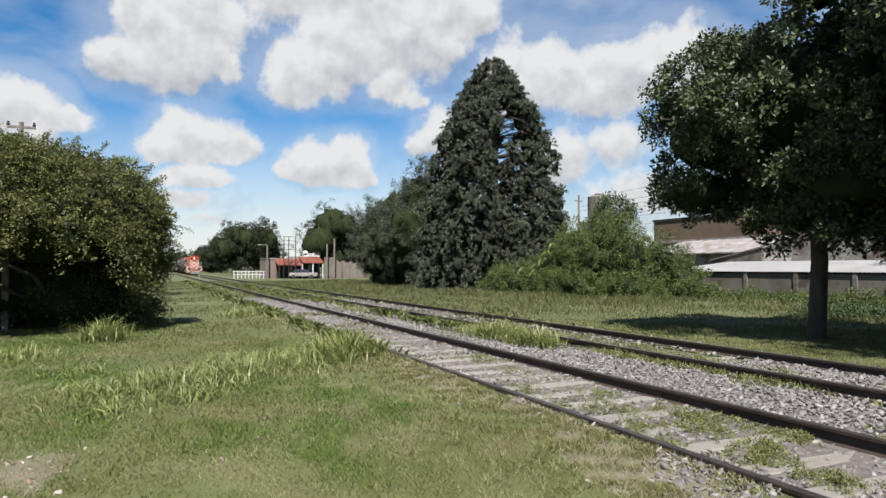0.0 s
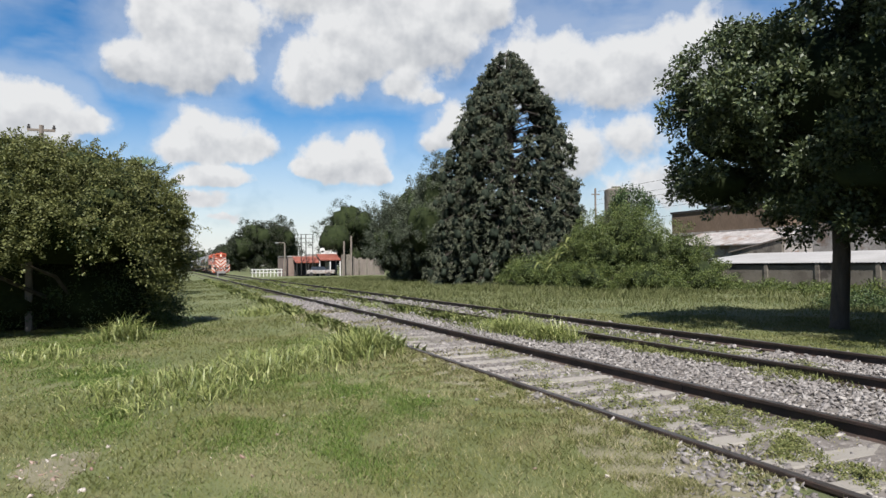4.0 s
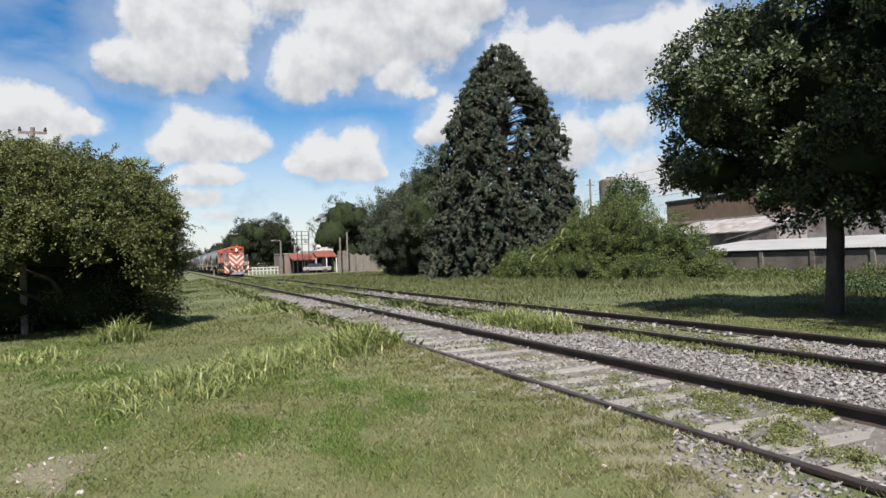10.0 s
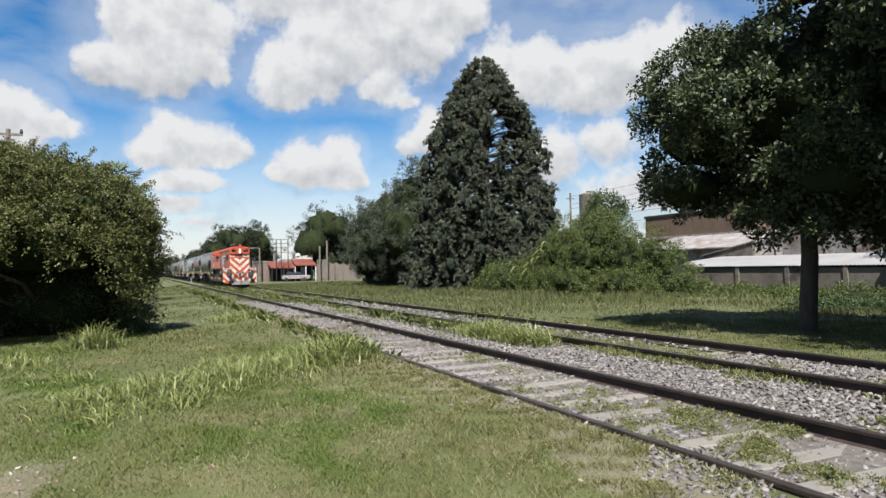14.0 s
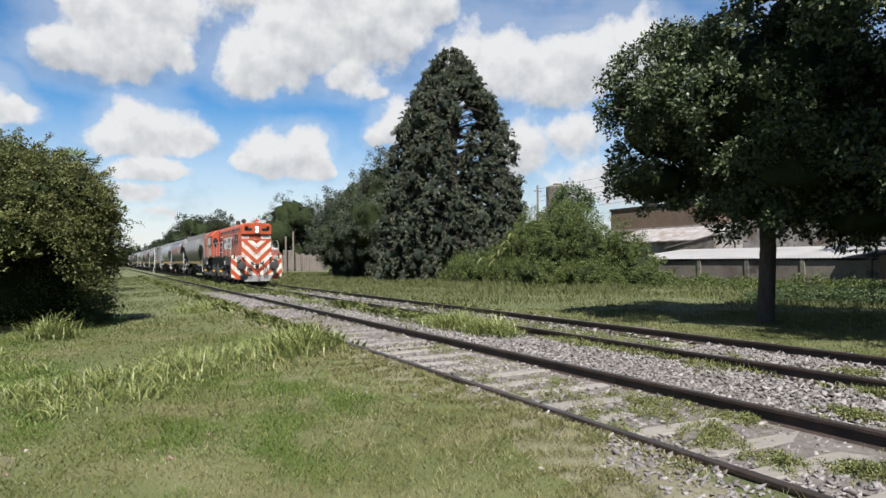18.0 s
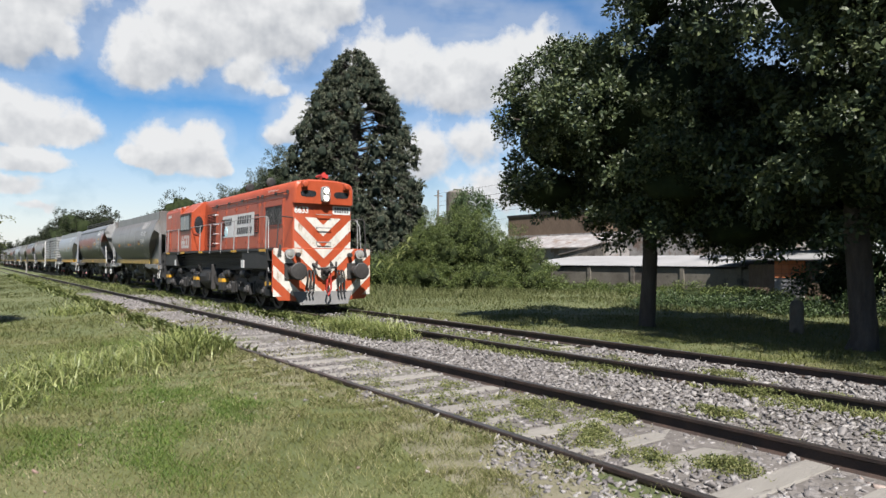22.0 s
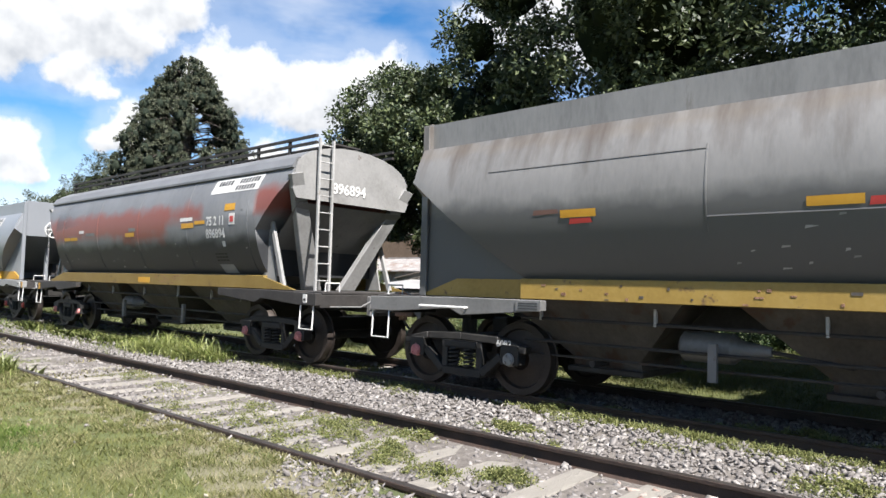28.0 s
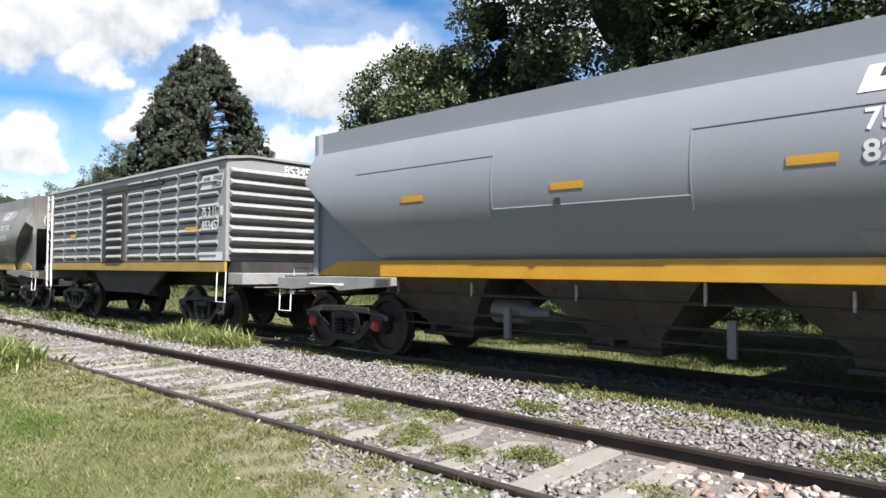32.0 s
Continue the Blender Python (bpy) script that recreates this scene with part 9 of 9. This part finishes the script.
def pale_house():
    th = thing("pale_house", "pale two-storey house with a blue door behind the trees", "house")
    part("wall", M().box(-9.0, -0.5, 36.9, 42.0, GROUND, 4.2), MAT_WHITEWASH, th)
    part("balcony", M().box(-8.8, -7.4, 36.1, 36.9, 2.4, 2.55), MAT_CONCRETE, th)
    for x, z0, z1, mat in ((-7.6, GROUND, 1.9, MAT_BLUE), (-5.5, 0.7, 1.8, MAT_GLASS), (-3.0, 0.7, 1.8, MAT_GLASS), (-7.4, 2.8, 3.9, MAT_GLASS), (-4.4, 2.8, 3.9, MAT_GLASS)):
        nm = "door" if mat is MAT_BLUE else "window"
        op = part(nm, M().box(x - 0.5, x + 0.5, 36.85, 36.92, z0, z1), mat, th)
        part("frame", M().box(x - 0.58, x - 0.5, 36.8, 36.92, z0, z1).box(x + 0.5, x + 0.58, 36.8, 36.92, z0, z1).box(x - 0.58, x + 0.58, 36.8, 36.92, z1, z1 + 0.08), MAT_WHITE, op)
    part("roof", M().box(-9.3, -0.2, 35.6, 42.3, 4.2, 4.35), MAT_CONCRETE, th)
    th = thing("tiled_house", "low house with a brown sloping roof behind the trees", "house")
    part("wall", M().box(-6.8, 2.0, 32.0, 36.0, GROUND, 2.0), MAT_WHITEWASH, th)
    part("roof", M().prism([(31.3, 1.95), (34.0, 3.1), (36.7, 1.95), (36.7, 1.85), (34.0, 2.98), (31.3, 1.85)], "x", -7.2, 2.5), MAT_PLASTER, th, "brown sloping roof")
    # A dark sheet on the wall stands for the shade under the porch roof.
    part("porch_shade", M().box(-6.5, 1.5, 31.93, 31.995, GROUND, 1.75), MAT_GLASS, th)
    th = thing("marker_pole", "thin pole with an orange band", "pole")
    part("pole", M().tube([(-5.4, 28.0, GROUND), (-5.4, 28.0, 4.3)], 0.06, 8), MAT_TIMBER, th)
    part("band", M().tube([(-5.4, 28.0, 0.8), (-5.4, 28.0, 1.5)], 0.066, 8), MAT_BRICK, th)


def station():
    th = thing("station_house", "low pink station building with red tiled canopies and a white parapet", "building")
    part("wall", M().box(-110, -104.5, 16.0, 20.0, GROUND, 2.75), MAT_PINKWALL, th, "faded pink wall")
    part("wall", M().box(-109, -104.2, 20.0, 24.2, GROUND, 3.15), MAT_WHITEWASH, th)
    part("cornice", M().box(-110.1, -104.4, 15.95, 19.99, 2.75, 2.88), MAT_WHITEWASH, th)
    for y0, y1, zt, zb in ((17.3, 20.9, 2.75, 1.85), (20.95, 24.1, 3.1, 2.2)):
        cn = part("canopy", M().prism([(-104.15, zt), (-101.2, zb), (-101.2, zb - 0.09), (-104.15, zt - 0.09)], "y", y0, y1), MAT_TILE, th, "red tiled canopy")
        for k in range(int((y1 - y0) / 0.28)):
            y = y0 + 0.14 + 0.28 * k
            part("roof_tile", M().prism([(-104.15, zt + 0.07), (-101.2, zb + 0.07), (-101.2, zb), (-104.15, zt)], "y", y - 0.07, y + 0.07), MAT_TILE, cn)
    part("parapet", M().box(-104.6, -104.2, 21.7, 24.2, 3.15, 3.65), MAT_WHITE, th, "white parapet")
    part("parapet_arch", M().lathe([(-0.2, 0.38), (0.2, 0.38)], (-104.4, 21.95, 3.72), "x", 16), MAT_WHITE, th)
    part("parapet_arch", M().lathe([(-0.2, 0.42), (0.2, 0.42)], (-104.4, 23.6, 3.85), "x", 16), MAT_WHITE, th)
    part("urn", M().lathe([(3.9, 0.2), (4.3, 0.25), (4.7, 0.28), (4.75, 0.1)], (-104.4, 24.0, 0), "z", 10), MAT_CONCRETE, th)
    for y in (17.5, 19.2, 20.9, 22.5, 24.0):
        part("post", M().tube([(-101.35, y, GROUND), (-101.35, y, 2.0)], 0.09, 8), MAT_WHITE if y > 20 else MAT_BOGIE, th)
    # Flat black panels on the walls stand for the dark porches.
    part("porch_opening", M().box(-104.19, -104.1, 20.9, 23.9, GROUND, 2.1), MAT_BLACK, th)
    part("porch_opening", M().box(-104.49, -104.4, 17.6, 19.8, GROUND, 1.8), MAT_BLACK, th)
    part("white_door", M().box(-104.09, -104.03, 22.3, 23.0, GROUND, 1.9), MAT_WHITE, th)
    th = thing("yard_wall", "grey and brown weathered yard wall", "wall", kind="structure")
    part("wall_panel", M().box(-101.5, -101.2, 24.2, 25.6, GROUND, 3.0), MAT_CONCRETE, th)
    for k in range(18):
        y = 25.65 + k * 0.3
        part("plank", M().box(-101.4, -101.34, y, y + 0.27, GROUND, 2.55 - 0.03 * k + 0.14 * math.sin(k * 1.7)), MAT_TIMBER if k % 4 else MAT_CONCRETE, th)
    car = thing("parked_car", "small white parked car", "car", at=pose(-100.6, 20.9, GROUND, 0, 0, 70))
    body = M().rings([[(x, -0.8, 0.35), (x, -0.8, z), (x, 0.8, z), (x, 0.8, 0.35)] for x, z in ((-2.0, 0.75), (-1.9, 0.9), (2.0, 0.9), (2.1, 0.7))])
    part("body", body, MAT_WHITEWASH, car, bevel=0.06)
    part("cabin", M().rings([[(-1.5, -0.75, 0.88), (1.1, -0.75, 0.88), (1.1, 0.75, 0.88), (-1.5, 0.75, 0.88)], [(-1.2, -0.62, 1.4), (0.5, -0.62, 1.4), (0.5, 0.62, 1.4), (-1.2, 0.62, 1.4)]]), MAT_GLASS, car)
    for x in (-1.3, 1.3):
        for s in (-1, 1):
            part("wheel", M().lathe([(-0.09, 0.3), (0.09, 0.3)], (x, s * 0.75, 0.3), "y", 14), MAT_BLACK, car)
    lp = thing("street_lamp", "tall grey lamp post with one arm", "street lamp")
    part("post", M().tube([(-103, 16.0, GROUND), (-103, 16.0, 4.7), (-103, 15.9, 4.8), (-103, 15.0, 4.85)], [0.16, 0.11, 0.08, 0.08], 8), MAT_CONCRETE, lp)
    part("lamp_head", M().box(-103.15, -102.85, 14.6, 15.1, 4.76, 4.88), MAT_GREY_LIGHT, lp)
    gt = thing("signal_gantry", "dark open steel gantry of thin posts and bars", "gantry")
    for y in (18.0, 18.7, 19.7):
        part("post", M().tube([(-100.5, y, GROUND), (-100.5, y, 6.0)], 0.07, 6), MAT_BOGIE, gt)
    for z in (6.0, 5.4, 4.8, 4.1):
        part("bar", M().tube([(-100.5, 17.8, z), (-100.5, 19.9, z)], 0.035, 6), MAT_BOGIE, gt)
    for y, h in ((24.3, 5.0), (25.4, 5.8)):
        pl = thing("timber_pole", "bare grey timber pole", "pole", "timber poles")
        part("pole", M().tube([(-100, y, GROUND), (-100, y, h)], 0.13, 8), MAT_TIMBER, pl)
    fn = thing("white_fence", "low white rail fence at the crossing", "fence")
    for k in range(9):
        part("fence_post", M().box(-104.06, -103.94, 11.4 + k * 0.53 - 0.05, 11.4 + k * 0.53 + 0.05, GROUND, 0.95), MAT_WHITE, fn)
    for z in (0.35, 0.8):
        part("fence_rail", M().box(-103.93, -103.88, 11.2, 15.8, z, z + 0.11), MAT_WHITE, fn)
    mp = thing("marker_post", "small white marker post by the track", "post", at=pose(-100, 6.26, GROUND))
    part("post", M().box(-0.06, 0.06, -0.06, 0.06, 0, 0.95), MAT_WHITEWASH, mp, bevel=0.01)


def poles():
    pl = thing("utility_pole", "wooden utility pole with a crossarm behind the bush", "utility pole", at=pose(-31.7, -4.9, GROUND))
    part("pole", M().tube([(0, 0, 0), (0, 0, 7.45)], [0.13, 0.09], 10), MAT_TIMBER, pl)
    part("crossarm", M().box(-0.05, 0.05, -0.50, 0.50, 7.20, 7.29), MAT_TIMBER, pl)
    for y in (-0.45, 0.45):
        part("insulator", M().lathe([(7.29, 0.05), (7.36, 0.07), (7.40, 0.04), (7.46, 0.05)], (0, y, 0), "z", 8), MAT_DECK, pl)
    fp = thing("fence_post", "weathered timber post in the bush", "post", at=pose(-20.3, -3.45, GROUND))
    part("post", M().box(-0.09, 0.09, -0.08, 0.08, -0.1, 1.9), MAT_TIMBER, fp, bevel=0.015)
    bp = thing("concrete_bollard", "short round-topped concrete bollard in the grass", "bollard", at=pose(-8.3, 16.0, GROUND))
    part("bollard", M().lathe([(-0.1, 0.16), (0.62, 0.15), (0.72, 0.12), (0.76, 0.05)], (0, 0, 0), "z", 12), MAT_CONCRETE, bp, smooth=True)
    sp = thing("lattice_pylon", "thin pale pylon far behind the roofs", "pylon")
    for dx, dy in ((-0.4, -0.4), (0.4, -0.4), (0.4, 0.4), (-0.4, 0.4)):
        part("leg", M().tube([(-75 + dx, 75 + dy, GROUND), (-75 + dx * 0.2, 75 + dy * 0.2, 16.5)], 0.06, 4), MAT_GREY_LIGHT, sp)
    wi = thing("power_line", "overhead power line on far poles behind the roofs", "power line")
    for x, h in ((-90, 13.0), (0, 15.5)):
        part("pole", M().tube([(x, 62.3, GROUND), (x, 62.3, h)], 0.15, 8), MAT_TIMBER, wi)
        part("crossarm", M().box(x - 0.06, x + 0.06, 61.6, 63.1, h - 1.0, h - 0.85), MAT_TIMBER, wi)
    for z, dy in ((8.6, 0), (9.2, 0.6), (10.4, 0), (11.2, 0.7), (12.4, 0.2), (7.4, 0.3)):
        pts = [(-90 + 90 * f, 62 + dy, z + 2.2 * f - 2.0 * f * (1 - f)) for f in np.linspace(0, 1, 13)]
        part("cable", M().tube(pts, 0.022, 4), MAT_BLACK, wi)
    br = thing("brick_pile", "low pile of reddish bricks behind the bush", "brick pile", at=pose(-27.0, -7.6, GROUND))
    rnd = random.Random(9)
    for k in range(26):
        z = 0.12 * (k // 9)
        part("brick", M().box(-0.12, 0.12, -0.06, 0.06, 0, 0.1), MAT_RUBBLE, br, at=pose(rnd.uniform(-0.8, 0.8), rnd.uniform(-1.2, 1.2), z + 0.1, rnd.uniform(-10, 10), rnd.uniform(-10, 10), rnd.uniform(0, 180)))


boundary_wall()
sheds()
pale_house()
station()
poles()


def motions():
    """The train rolls past at an even pace, with its wheels turning."""
    times = [k / 2 for k in range(65)]
    ticks = [k / 10 for k in range(321)]
    for th, off, r in TRAIN:
        walk(th, [(t, pose(front_x(t) + off, TRAIN_Y, 0)) for t in times])
        for ax in th.children:
            if ax.name.startswith("wheelset_axle"):
                at = ax.matrix_basis.translation.copy()
                walk(ax, [(t, Matrix.Translation(at) @ Matrix.Rotation((front_x(t) % 1000.0) / r, 4, "Y")) for t in ticks])


motions()
